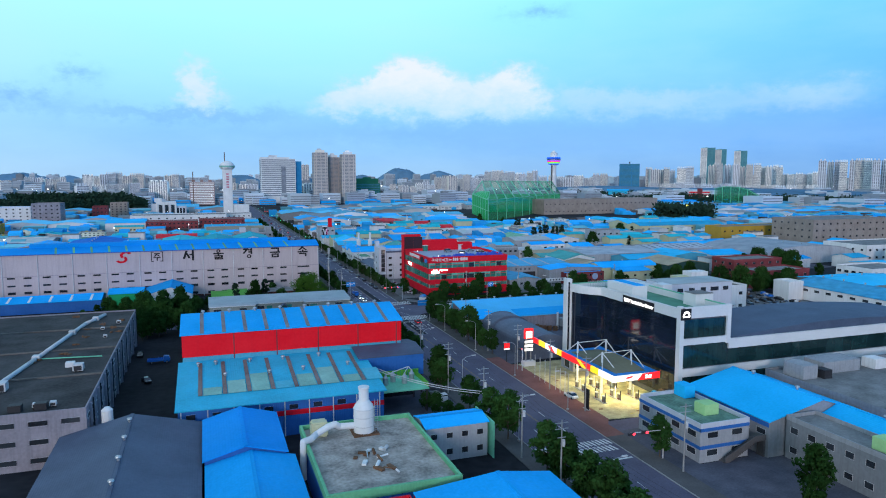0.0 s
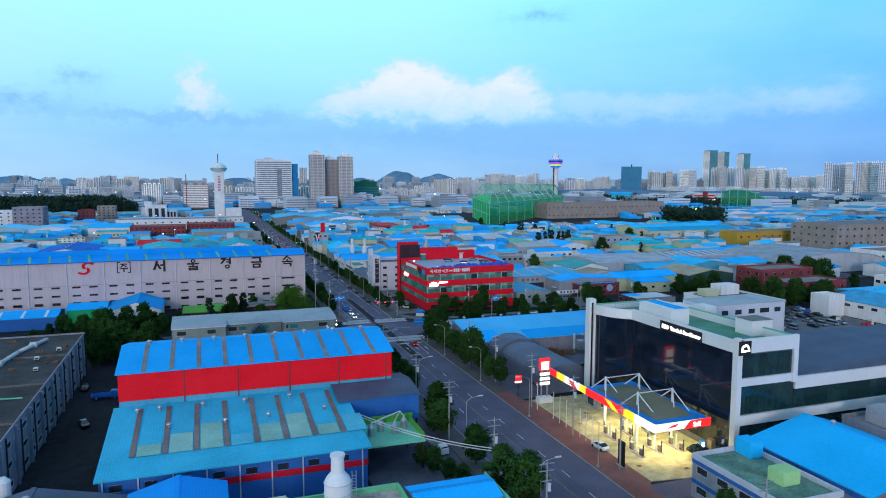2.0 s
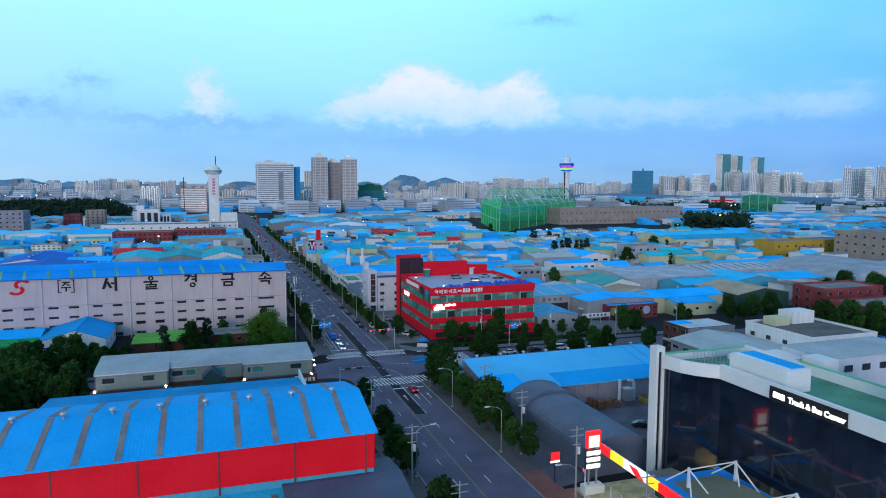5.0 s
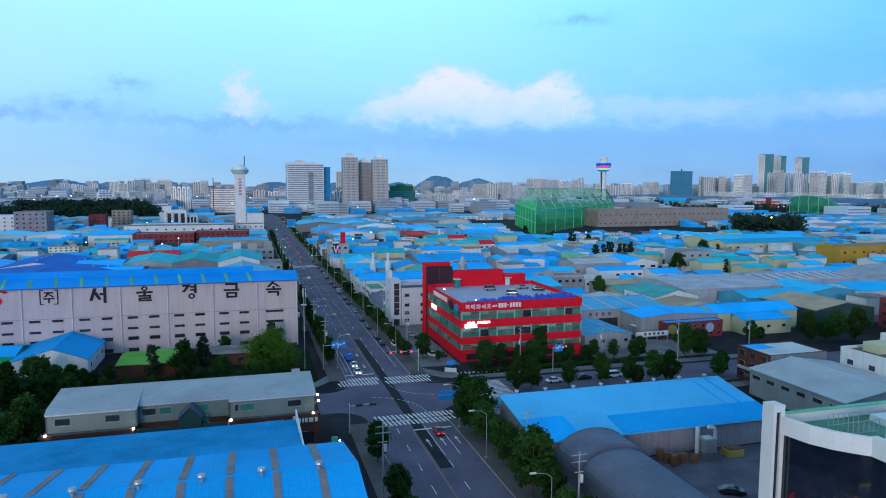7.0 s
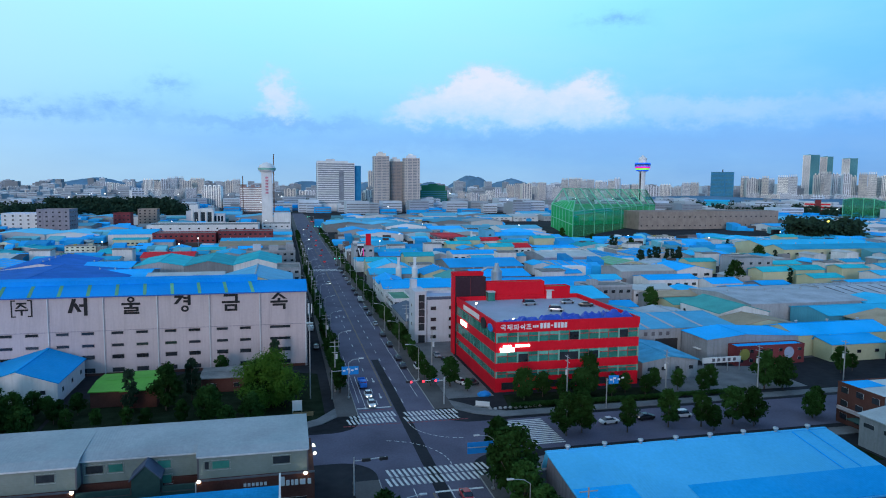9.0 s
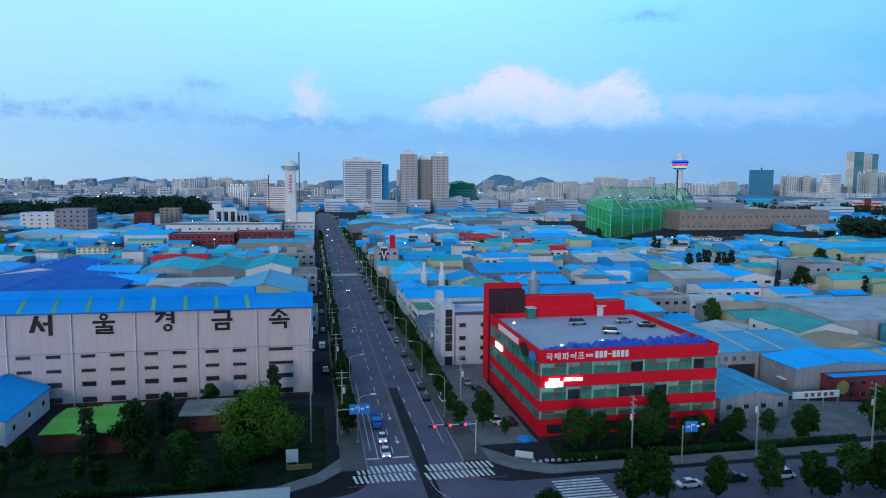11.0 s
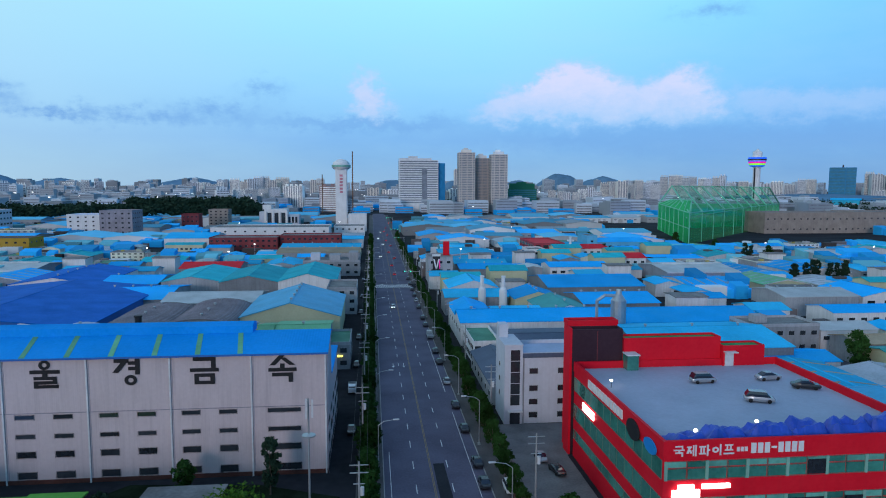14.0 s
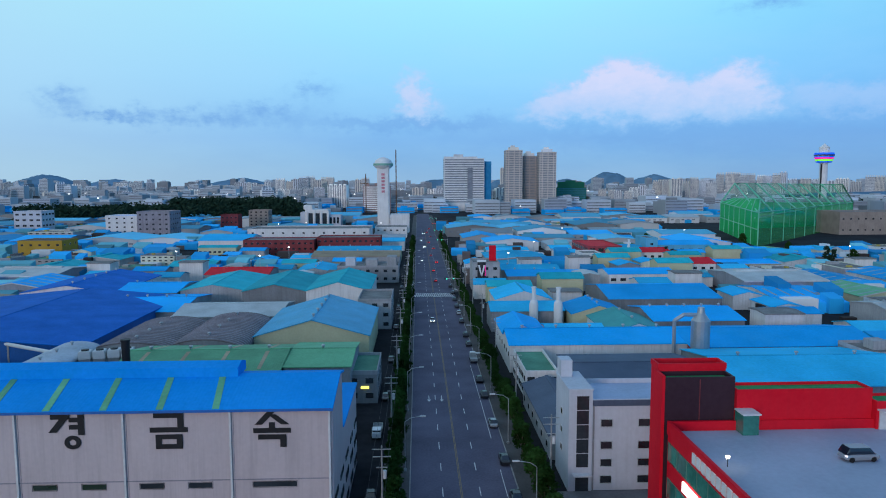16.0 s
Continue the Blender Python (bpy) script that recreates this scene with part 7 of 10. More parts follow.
shop = block("red_shop", "low dark red shop with round painted signs", 106, 129.5, 233.6, 237.8, 5.6, "brick", "azure", storeys=2, sides=("-y",), pitch=3.2, par=0.3, parm="brick", win=(1.2, 0.9))
for x, m in ((108.6, "tankyellow"), (124.0, "paleblue")):
    bm = bmesh.new()
    bmesh.ops.create_cone(bm, cap_ends=True, segments=24, radius1=1.7, radius2=1.7, depth=0.16, matrix=pose(x, 233.45, 3.4, 90, 0, 0))
    ob = part("round_sign", bm, m, shop)
    ob.matrix_parent_inverse = Matrix.Translation((-shop.location.x, -shop.location.y, -shop.location.z))
hall("blue_shed", "wide low shed with a bright blue roof and cream walls", 132, 168, 240, 255, 6.6, 8.8, "x", "azure", "cream", vents=3)
hall("blue_shed", "low cream wing with a bright blue roof", 138, 158, 232, 239.6, 5.2, 6.4, "x", "azure", "cream", off=0.9, wins=(("-y", 3, 2.4, 1.5, 1.0),))
hall("cream_shed", "cream gabled shed with a dull tan roof", 122, 147, 256.5, 270, 6.2, 8.4, "y", "tan", "cream", wins=(("-y", 3, 3.6, 1.4, 1.0),))
hall("copper_shed", "white shed with a copper-green sheet roof", 128.5, 149, 274, 299, 7.2, 10.0, "y", "copper_sheet", "whitewall", wins=(("-x", 4, 4.4, 1.4, 1.0),))
hall("ribbed_shed", "shed with ribbed turquoise walls and a pale blue roof", 166, 200, 264, 283, 7.0, 8.8, "x", "sky", "tealwall")
hall("ribbed_shed", "shed with ribbed turquoise walls and a pale roof", 201, 226, 268, 296, 7.4, 9.2, "y", "sky", "tealwall")
hall("grey_roof_hall", "very wide hall with a weathered grey roof", 150, 203, 285, 326, 8.0, 9.6, "x", "greyroof", "greywall", vents=6)
hall("grey_roof_hall", "wide grey hall with dark strips of roof light", 204, 256, 298, 328, 8.0, 9.6, "x", "greyroof", "greywall", sky=9, skym="darkgrey")
hall("white_gable_shed", "white gabled shed with a blue sheet roof", 184, 206, 390, 417, 7.0, 9.4, "y", "azure", "whitewall", wins=(("-y", 3, 4.0, 3.2, 1.4),))
hall("white_shed", "two-storey white works with a blue sheet roof", 148, 175, 357, 372, 7.4, 8.8, "x", "azure", "whitewall", wins=(("-y", 6, 4.4, 2.2, 1.3),))
hall("white_shed", "low white shed with a bright blue roof", 175.5, 192, 346, 361, 6.4, 8.2, "x", "azure", "whitewall", wins=(("-y", 3, 3.4, 2.0, 1.2),))
hall("pale_shed", "shed with a pale grey sheet roof", 150, 181, 388, 412, 7.5, 9.2, "x", "whiteroof", "greywall", vents=4)
hall("cream_hall", "very long cream hall with a pale blue roof", 325, 425, 478, 500, 8.0, 10.8, "x", "sky", "cream", vents=8, wins=(("-y", 14, 4.4, 2.4, 1.2),))
hall("cream_hall", "very long cream hall with a pale blue roof", 330, 430, 504, 540, 8.0, 11.2, "x", "sky", "cream", vents=8)

# ---- the estate beyond ----


def arched_hall(name, label, x0, x1, y0, y1, eave, rise, roof, wall):
    th = thing(name, label, "factory hall")
    FOOT.append((x0, x1, y0, y1))
    c, r = (x0 + x1) / 2, (x1 - x0) / 2
    arc = [(c + r * math.cos(a), eave + rise * math.sin(a)) for a in [j * math.pi / 14 for j in range(15)]]
    part("wall", ep([(x0, -0.2), (x1, -0.2)] + arc, "y", y0, y1), wall, th)
    up = [(c + (r + 0.4) * math.cos(a), eave + 0.25 + rise * math.sin(a)) for a in [j * math.pi / 14 for j in range(15)]]
    part("roof", ep(up + [(p[0] , p[1] - 0.2) for p in up[::-1]], "y", y0 - 0.3, y1 + 0.3), roof, th)
    if roof == "brownroof":
        outer = [(p[0], p[1] + 0.12) for p in up]
        bm = bmesh.new()
        extrude_poly(bm, outer + [(p[0], p[1] - 0.05) for p in up[::-1]], "y", -0.28, 0.28)
        rib = bpy.data.meshes.new("rib")
        bm.to_mesh(rib)
        bm.free()
        rib.materials.append(M["purplegrey"])
        for i in range(int((y1 - y0) / 1.7)):
            share("rib", rib, th, pose(0, y0 + 0.8 + i * 1.7, 0))
    for i in range(4):
        share("roof_vent", VENT, th, pose(c, y0 + (y1 - y0) * (i + 0.5) / 4, eave + rise + 0.2))
    return settle(th, c, (y0 + y1) / 2)


# behind the lettered factory
hall("green_hall", "hall with a dull green sheet roof and ventilators", -75, -38, 322, 346, 9.6, 11.6, "x", "green", "greywall", sky=4, skym="tan", vents=4)
hall("green_hall", "hall with a dull green sheet roof", -37.5, -22.5, 324, 347, 9.8, 11.2, "x", "green", "greywall", vents=1, wins=(("+x", 3, 3, 1.6, 1.2),))
ch = thing("chimney_pipe", "tall black steel chimney pipe", "chimney", -69.5, 318, 0)
bm = bmesh.new()
cyl(bm, 0, 0, 0, 18.0, 0.85, seg=16)
lathe(bm, 0, 0, [(1.0, 17.7), (1.05, 18.1), (0.8, 18.1)], 16)
part("pipe", bm, "dark", ch)
hall("teal_hall", "cream hall with a turquoise blue gable roof", -52.5, -20.8, 360, 402, 8.6, 13.2, "y", "tealazure", "cream", vents=5)
arched_hall("arched_hall", "hall with a brown corrugated arched roof", -72, -52.8, 348, 385, 7.5, 3.2, "brownroof", "greywall")
arched_hall("arched_hall", "hall with a brown corrugated arched roof", -92, -72.3, 350, 385, 7.0, 2.6, "brownroof", "greywall")
hall("grey_hall", "long shed with a pale grey sheet roof", -88, -53, 397, 424, 7.0, 9.0, "x", "whiteroof", "greywall")
hall("teal_hall", "pale hall with a turquoise gable roof", -50.8, -26, 438, 482, 8.8, 12.2, "y", "teal", "whitewall", wins=(("-y", 4, 4, 1.5, 1.0),))
hall("teal_hall", "pale hall with a turquoise gable roof", -76, -51.2, 440, 484, 8.4, 11.2, "y", "teal", "greywall")
hall("teal_hall", "hall with a turquoise sheet roof", -102, -76.4, 446, 490, 8.0, 10.4, "y", "teal", "greywall")
hall("deep_blue_hall", "very wide hall with a deep blue pitched roof", -166, -96, 352, 432, 8.2, 11.4, "y", "deep", "bluewall", vents=0)
arched_hall("white_annex", "white curved-roof plant annex behind the factory", -101, -91, 322, 352, 8.0, 1.6, "greyroof", "greywall")
block("ochre_works", "ochre yellow works with a dark red roof", -282, -252, 650, 672, 11, "yellowblue", "maroon", storeys=2, sides=("-y", "+x"), pitch=6, par=0.3)
hall("cream_works", "cream works with rows of dark windows", -152, -127, 626, 638, 8, 9, "x", "teal", "cream", wins=(("-y", 8, 4.6, 1.8, 1.2), ("-y", 8, 1.6, 1.8, 1.2)))
hall("blue_hall", "very wide hall with a pale blue roof", -165, -128, 668, 705, 9, 12, "x", "skyazure", "whitewall", vents=4)
block("white_works", "pale grey-white works block with window rows", -292, -258, 806, 830, 20, "whitewall", "azure", storeys=5, sides=("-y", "+x"), pitch=6)
block("white_works", "tall white works block with dark strips", -405, -378, 860, 884, 22, "softwhite", "roofconc", storeys=4, sides=("-y", "+x"), pitch=6, win=(3.6, 1.8))
block("brick_works", "dark red works block among the sheds", -202, -185, 855, 871, 18, "brick", "roofconc", storeys=4, sides=("-y",), pitch=4.2)
block("tan_works", "tall tan office block with small windows", -189, -168, 915, 934, 20, "tanwall", "roofconc", storeys=6, sides=("-y", "+x"), pitch=5)
for i, (x, y) in enumerate(((-89, 340.5), (-85.8, 341.2), (-82.6, 342), (-79.6, 342.6))):
    ac = thing("cooling_unit", "white box cooling unit on a frame behind the factory", "cooling unit", x, y, 0, 12, group="cooling units behind the factory")
    part("frame", bx(-1.3, 1.3, -1.3, 1.3, 0, 8.2), "metal", ac)
    part("casing", bx(-1.4, 1.4, -1.4, 1.4, 8.2, 10.2, bev=0.12), "white", ac)
    bm = bmesh.new()
    cyl(bm, 0, 0, 10.2, 10.5, 0.9, seg=14)
    part("fan_ring", bm, "dark", ac)
pp = thing("roof_pipe", "long pale pipe lying along the blue roof", "pipe", -118, 346, 0)
bm = bmesh.new()
tube(bm, (-14, 16, 9.3), (21, -4, 9.3), 0.5, 8)
part("pipe", bm, "white", pp)
for f in (0.0, 0.5, 1.0):
    part("support", bx(-14 + 35 * f - 0.15, -13.7 + 35 * f, 16 - 20 * f - 0.15, 16.15 - 20 * f, 0, 9.0), "metal", pp)
hall("deep_blue_hall", "hall with a deep blue roof and rows of vents", -165, -128, 446, 496, 7.5, 10.5, "y", "deep", "whitewall", vents=5)
hall("blue_shed", "shed with light blue roof and ventilators", -116, -88, 404, 440, 7.5, 9.5, "x", "azure", "greywall", vents=4)
hall("blue_shed", "shed with light blue roof and ventilators", -127, -103, 444, 474, 7.5, 9.5, "x", "azure", "greywall", vents=4)
hall("red_roof_shed", "low shed with a bright red sheet roof", -108, -78, 497, 520, 7.5, 9.5, "x", "red", "greywall", vents=5)
block("brick_works", "long dark red brick works building", -126, -78, 640, 662, 11, "brick", "roofconc", storeys=3, sides=("-y",), pitch=4)
block("brick_works", "long dark red brick works building", -77, -33, 646, 668, 12, "brick", "roofconc", storeys=3, sides=("-y",), pitch=4)
block("white_works", "long white flat-roofed works building", -150, -48, 750, 790, 11, "whitewall", "roofconc", storeys=2, sides=("-y",), pitch=8)
block("road_office", "grey three-storey office at the roadside", -28, -16.4, 408, 430, 10, "greywall", "roofconc", storeys=3, sides=("-y", "+x"), pitch=3.4)
block("road_office", "small grey shop with a lit green sign", -24, -16.6, 328, 345, 7, "greywall", "roofgreen", storeys=2, sides=("-y", "+x"), pitch=3.4)
sg = thing("lit_shop_sign", "small glowing yellow-green shop sign on a wall", "sign", -19.5, 327.95, 3.6)
part("panel", bx(-0.9, 0.9, -0.15, 0.1, 0, 0.45), "g_yellow", sg)
block("grey_offices", "stepped pale grey office and works complex at the roadside", -48, -17, 518, 536, 8.0, "greywall", "roofconc", storeys=2, sides=("-y", "+x"), pitch=4, boxes=((-44, -39, 520, 526, 4.5, "softwhite"), (-34, -28, 524, 532, 3.2, "greywall"), (-23, -18, 519, 530, 5.0, "greywall")))
hall("sky_hall", "low hall with a pale blue roof beside the offices", -68, -49, 512, 540, 6.5, 8.4, "y", "sky", "greywall", vents=3)
hall("tan_hall", "wide hall with a dull tan roof", -70, -18, 576, 606, 7.0, 8.8, "x", "tan", "greywall", vents=5)
hall("teal_hall", "long shed with a pale turquoise roof", -72, -18, 612, 636, 6.8, 8.6, "x", "sky", "cream", vents=4)
hall("white_shed", "white sheds by the slender tower", -47, -17, 676, 700, 7.0, 8.8, "x", "sky", "whitewall", vents=3)
hall("grey_shed", "grey flat-pitched store by the slender tower", -47, -17, 708, 744, 7.0, 8.2, "x", "greyroof", "greywall", vents=3)
block("white_works", "white works block beside the slender tower", -46, -17, 796, 832, 9.0, "whitewall", "roofconc", storeys=2, sides=("-y", "+x"), pitch=5)

# east side of the main road
hall("blue_hall", "long white-walled hall with a bright blue roof", 17.6, 66, 352, 365.5, 7.4, 9.6, "x", "azure", "whitewall", off=0.8, vents=5, wins=(("-x", 3, 4, 1.6, 1.2),))
hall("blue_hall", "white-walled wing with a bright blue pitched roof", 17.6, 30.2, 366, 387, 7.4, 9.8, "y", "azure", "whitewall", off=0.45, wins=(("-x", 4, 4, 1.6, 1.2),))
hall("sky_hall", "low hall with a pale turquoise blue roof", 30.8, 47.8, 366.2, 380, 7.2, 8.6, "x", "sky", "whitewall")
hall("copper_hall", "white gabled hall with a copper-green roof", 48.5, 66, 366.4, 392, 7.2, 10.0, "y", "copper_sheet", "whitewall", vents=2, wins=(("-y", 3, 4.4, 1.6, 1.2),))
hall("blue_hall", "hall with a bright blue gable roof", 44, 62, 394, 413, 7.4, 10.2, "y", "azure", "cream", vents=3)
hall("blue_hall", "white shop hall with a light blue roof and windows", 83, 115, 489, 509, 7.4, 9.0, "x", "azure", "whitewall", wins=(("-y", 7, 4.2, 2.6, 1.4),))
hall("blue_hall", "hall with a light blue roof beside the road", 35, 64, 511, 526, 7.0, 8.6, "x", "sky", "greywall", vents=4)
hall("blue_hall", "hall with a bright blue gable roof", 35, 64, 489, 510, 6.8, 8.4, "x", "azure", "greywall", vents=3)
hall("red_roof_house", "white works house with a red sheet roof", 126, 149, 586, 606, 7.4, 9.4, "x", "red", "whitewall", wins=(("-y", 5, 4.2, 2.0, 1.4),))
hall("red_roof_house", "white works house with a red sheet roof", 134, 152, 529, 548, 7.2, 9.4, "x", "red", "whitewall", wins=(("-y", 4, 4.2, 2.0, 1.4),))
block("white_office", "white two-storey office with dark windows", 89.5, 101, 568, 586, 8.4, "whitewall", "roofconc", storeys=2, sides=("-y", "-x"), pitch=3.6, win=(2.4, 1.5))
block("red_frame_works", "works with a red steel frame and red roof", 102, 124, 604, 650, 9, "redstripe", "red", storeys=2, sides=("-y", "-x"), pitch=5, win=(3.4, 2.2))
block("sky_works", "tall works block with sky-blue sheet walls", 144, 152, 618, 640, 13, "skywall", "roofconc", storeys=2, sides=("-y",), pitch=7)
hall("sky_works", "long sky-blue walled hall", 152.5, 190, 618, 640, 9, 11, "x", "azure", "skywall", wins=(("-y", 6, 5, 2.6, 1.4),))
block("green_roof_shop", "small white two-storey shop with a green roof", 18.2, 26, 329, 350, 6.2, "whitewall", "roofgreen", storeys=2, sides=("-y", "-x"), pitch=2.6)
hall("slate_hall", "low hall with a dark grey roof", 28.3, 58, 312, 341, 7.4, 9.4, "x", "slate", "greywall")
hall("low_house", "low shop houses with dark roofs along the road", 17.2, 28.0, 294, 326, 4.6, 6.4, "y", "slate", "greywall", wins=(("-x", 6, 1.6, 1.6, 1.2),))
hall("sky_hall", "wide hall with a pale blue roof", 61.5, 104, 312, 345, 7.5, 10, "x", "sky", "greywall", vents=3)
hall("red_band_hall", "blue-roofed hall with a red striped wall", 66, 118, 349, 375, 7.0, 9.4, "x", "azure", "redstripe")
hall("blue_hall", "hall with a bright blue roof and vents", 67, 96, 381, 407, 7.5, 9.6, "x", "azure", "greywall", vents=5)
hall("teal_gable", "white hall with a blue-grey gable roof", 22, 43, 424, 446, 7.2, 10.5, "y", "sky", "whitewall")
hall("blue_hall", "large hall with a light blue roof", 65, 108, 424, 461, 7.0, 9.8, "x", "azure", "greywall")
hall("sky_hall", "hall with a pale blue roof", 18, 43, 402, 418, 7.0, 9, "x", "sky", "greywall")
for x, y in ((32, 399), (40, 397.5), (121, 581)):
    si = thing("exhaust_stack", "pale bottle-shaped exhaust stack between halls", "stack", x, y, 0, group="pale stacks behind the halls")
    bm = bmesh.new()
    lathe(bm, 0, 0, [(1.5, 0), (1.5, 10), (1.35, 10.8), (0.75, 11.6), (0.7, 15.4), (0.9, 15.5), (0.9, 16)], 16)
    part("body", bm, "white", si)
si = thing("dust_silo", "grey steel dust silo with a bent duct", "silo", 67, 346.3, 0)
bm = bmesh.new()
lathe(bm, 0, 0, [(0.8, 4), (2.4, 8), (2.4, 15), (1.0, 17), (0.8, 18.5)], 16)
part("body", bm, "metal", si)
for a in range(4):
    part("leg", bx(1.6 * math.cos(a * 1.571) - 0.15, 1.6 * math.cos(a * 1.571) + 0.15, 1.6 * math.sin(a * 1.571) - 0.15, 1.6 * math.sin(a * 1.571) + 0.15, 0, 8.5), "metal", si)
bm = bmesh.new()
tube(bm, (-7, 0, 0), (-7, 0, 15), 0.5, 10)
tube(bm, (-7, 0, 15), (-4.5, 0, 16.6), 0.5, 10)
tube(bm, (-4.5, 0, 16.6), (0, 0, 16.5), 0.5, 10)
part("duct", bm, "metal", si)
vb = block("sign_building", "pale roadside building with a glowing neon mark", 18.5, 31, 487, 506, 13, "greywall", "roofconc", storeys=3, sides=("-y",), pitch=4)
vs = thing("neon_sign", "glowing neon mark on a white billboard", "sign", 22.5, 486.6, 0)
part("board", bx(-1.9, 1.9, -0.2, 0.4, 2.0, 14.0), "dark", vs)
part("post", bx(-1.7, -1.3, -0.1, 0.3, 0, 2.0), "metal", vs)
part("post", bx(1.3, 1.7, -0.1, 0.3, 0, 2.0), "metal", vs)
part("frame", bx(-2.1, 2.1, -0.15, 0.35, 14.0, 15.0), "white", vs)
for a, b in ((-1.7, 0.0), (1.7, 0.0)):
    bm = bmesh.new()
    extrude_poly(bm, [(a * 0.75 - 0.4, 12.6), (a * 0.75 + 0.4, 12.6), (b + 0.3, 7.4), (b - 0.3, 7.4)], "y", -0.45, -0.22)
    part("stroke", bm, "white", vs)
for i, m in enumerate(("g_cyan", "g_pink", "g_green", "g_cyan", "g_pink")):
    part("neon_stroke", bx(-1.7 + i * 0.72, -1.25 + i * 0.72, -0.5, -0.22, 3.4, 5.6, bev=0.1), m, vs)
part("neon_edge", bx(1.55, 1.8, -0.5, -0.22, 7.5, 12.5, bev=0.06), "g_pink", vs)
rbx = thing("red_roof_box", "tall bright red roof sign box", "sign", 29, 500, 13)
part("panel", bx(-1.6, 1.6, -1, 1, 0, 7.5, bev=0.1), "red", rbx)

# templates of sheds, copied over the estate
EST = Vector((0, -900, 0))       # templates stand below the ground sheet's southern edge and become the first of their kind
rng = random.Random(21)
KINDS = []


def shed_kind(i, w, d, eave, ridge, axis, roof, wall, word):
    th = thing("shed", f"{word} industrial shed with a pitched sheet roof", "shed", group="sheds of the industrial estate")
    bm = bmesh.new()
    gable_wall(bm, -w / 2, w / 2, -d / 2, d / 2, eave, ridge, axis)
    part("wall", bm, wall, th)
    bm = bmesh.new()
    gable_roof(bm, -w / 2, w / 2, -d / 2, d / 2, eave, ridge, axis, 0.5, 0.25)
    part("roof", bm, roof, th)
    bm = bmesh.new()
    n = int(w / 4.5)
    for k in range(n):
        x = -w / 2 + w * (k + 0.5) / n
        box(bm, x - 0.9, x + 0.9, -d / 2 - 0.06, -d / 2, eave * 0.55, eave * 0.55 + 1.1)
    part("glazing", bm, "dark_glass", th)["kind"] = "stuff"
    bm = bmesh.new()
    if axis == "x":
        for s in (-1, 1):
            box(bm, -w / 2 - 0.5, w / 2 + 0.5, s * (d / 2 + 0.55) - 0.1, s * (d / 2 + 0.55) + 0.1, eave - 0.45, eave + 0.12)
    else:
        for s in (-1, 1):
            for q in (-1, 1):
                y = s * (d / 2 + 0.52)
                extrude_poly(bm, [(0, ridge - 0.25), (q * (w / 2 + 0.5), eave - 0.35), (q * (w / 2 + 0.5), eave + 0.15), (0, ridge + 0.28)], "y", y - 0.06, y + 0.06)
    part("fascia", bm, "frame", th)["kind"] = "stuff"
    bm = bmesh.new()
    if i % 2:
        prof = [(-1.2, ridge - 0.1), (1.2, ridge - 0.1), (1.2, ridge + 0.8), (0, ridge + 1.2), (-1.2, ridge + 0.8)]
        extrude_poly(bm, prof, axis, -(w if axis == "x" else d) * 0.38, (w if axis == "x" else d) * 0.38)
        part("ridge_vent", bm, roof, th)
    else:
        half, ln = ((d / 2, w) if axis == "x" else (w / 2, d))
        for k in range(5):
            u = -ln / 2 + ln * (k + 0.5) / 5
            for s in (-1, 1):
                q = [(s * half * 0.15, ridge + 0.27 - (ridge - eave) * 0.15), (s * half * 0.9, ridge + 0.27 - (ridge - eave) * 0.88), (s * half * 0.9, ridge + 0.33 - (ridge - eave) * 0.88), (s * half * 0.15, ridge + 0.33 - (ridge - eave) * 0.15)]
                extrude_poly(bm, q, axis, u - 0.5, u + 0.5)
        part("roof_light", bm, "oldlight", th)["kind"] = "stuff"
    return th


def far_shed_kind(w, d, eave, ridge, axis, roof, wall, word):
    th = thing("shed", f"{word} industrial shed far off", "shed", group="sheds of the industrial estate")
    bm = bmesh.new()
    gable_wall(bm, -w / 2, w / 2, -d / 2, d / 2, eave, ridge, axis)
    part("wall", bm, wall, th)
    bm = bmesh.new()
    gable_roof(bm, -w / 2, w / 2, -d / 2, d / 2, eave, ridge, axis, 0.5, 0.25)
    part("roof", bm, roof, th)
    return th


JOINED = {}


def join_shell(key, bm, m):
    """Add a shell, moved by m, to one joined mass."""
    verts, faces = JOINED.setdefault(key, ([], []))
    bmesh.ops.recalc_face_normals(bm, faces=bm.faces)
    base = len(verts)
    bm.verts.index_update()
    verts += [tuple(m @ v.co) for v in bm.verts]
    faces += [tuple(base + v.index for v in f.verts) for f in bm.faces]
    bm.free()


def join_shed(sp, m):
    w, d, eave, ridge, axis, roof = sp[:6]
    bm = bmesh.new()
    gable_wall(bm, -w / 2, w / 2, -d / 2, d / 2, eave, ridge, axis)
    join_shell("isl_pale", bm, m)
    bm = bmesh.new()
    gable_roof(bm, -w / 2, w / 2, -d / 2, d / 2, eave, ridge, axis, 0.5, 0.3)
    join_shell({"azure": "far_azure", "deep": "far_azure", "sky": "far_sky", "teal": "far_sky"}.get(roof, "far_mixed"), bm, m)
    bm = bmesh.new()
    for k in range(int(w / 5)):
        x = -w / 2 + 5 * k + 2.5
        box(bm, x - 1.2, x + 1.2, -d / 2 - 0.08, -d / 2, eave * 0.5, eave * 0.5 + 1.4)
    join_shell("apt_win", bm, m)


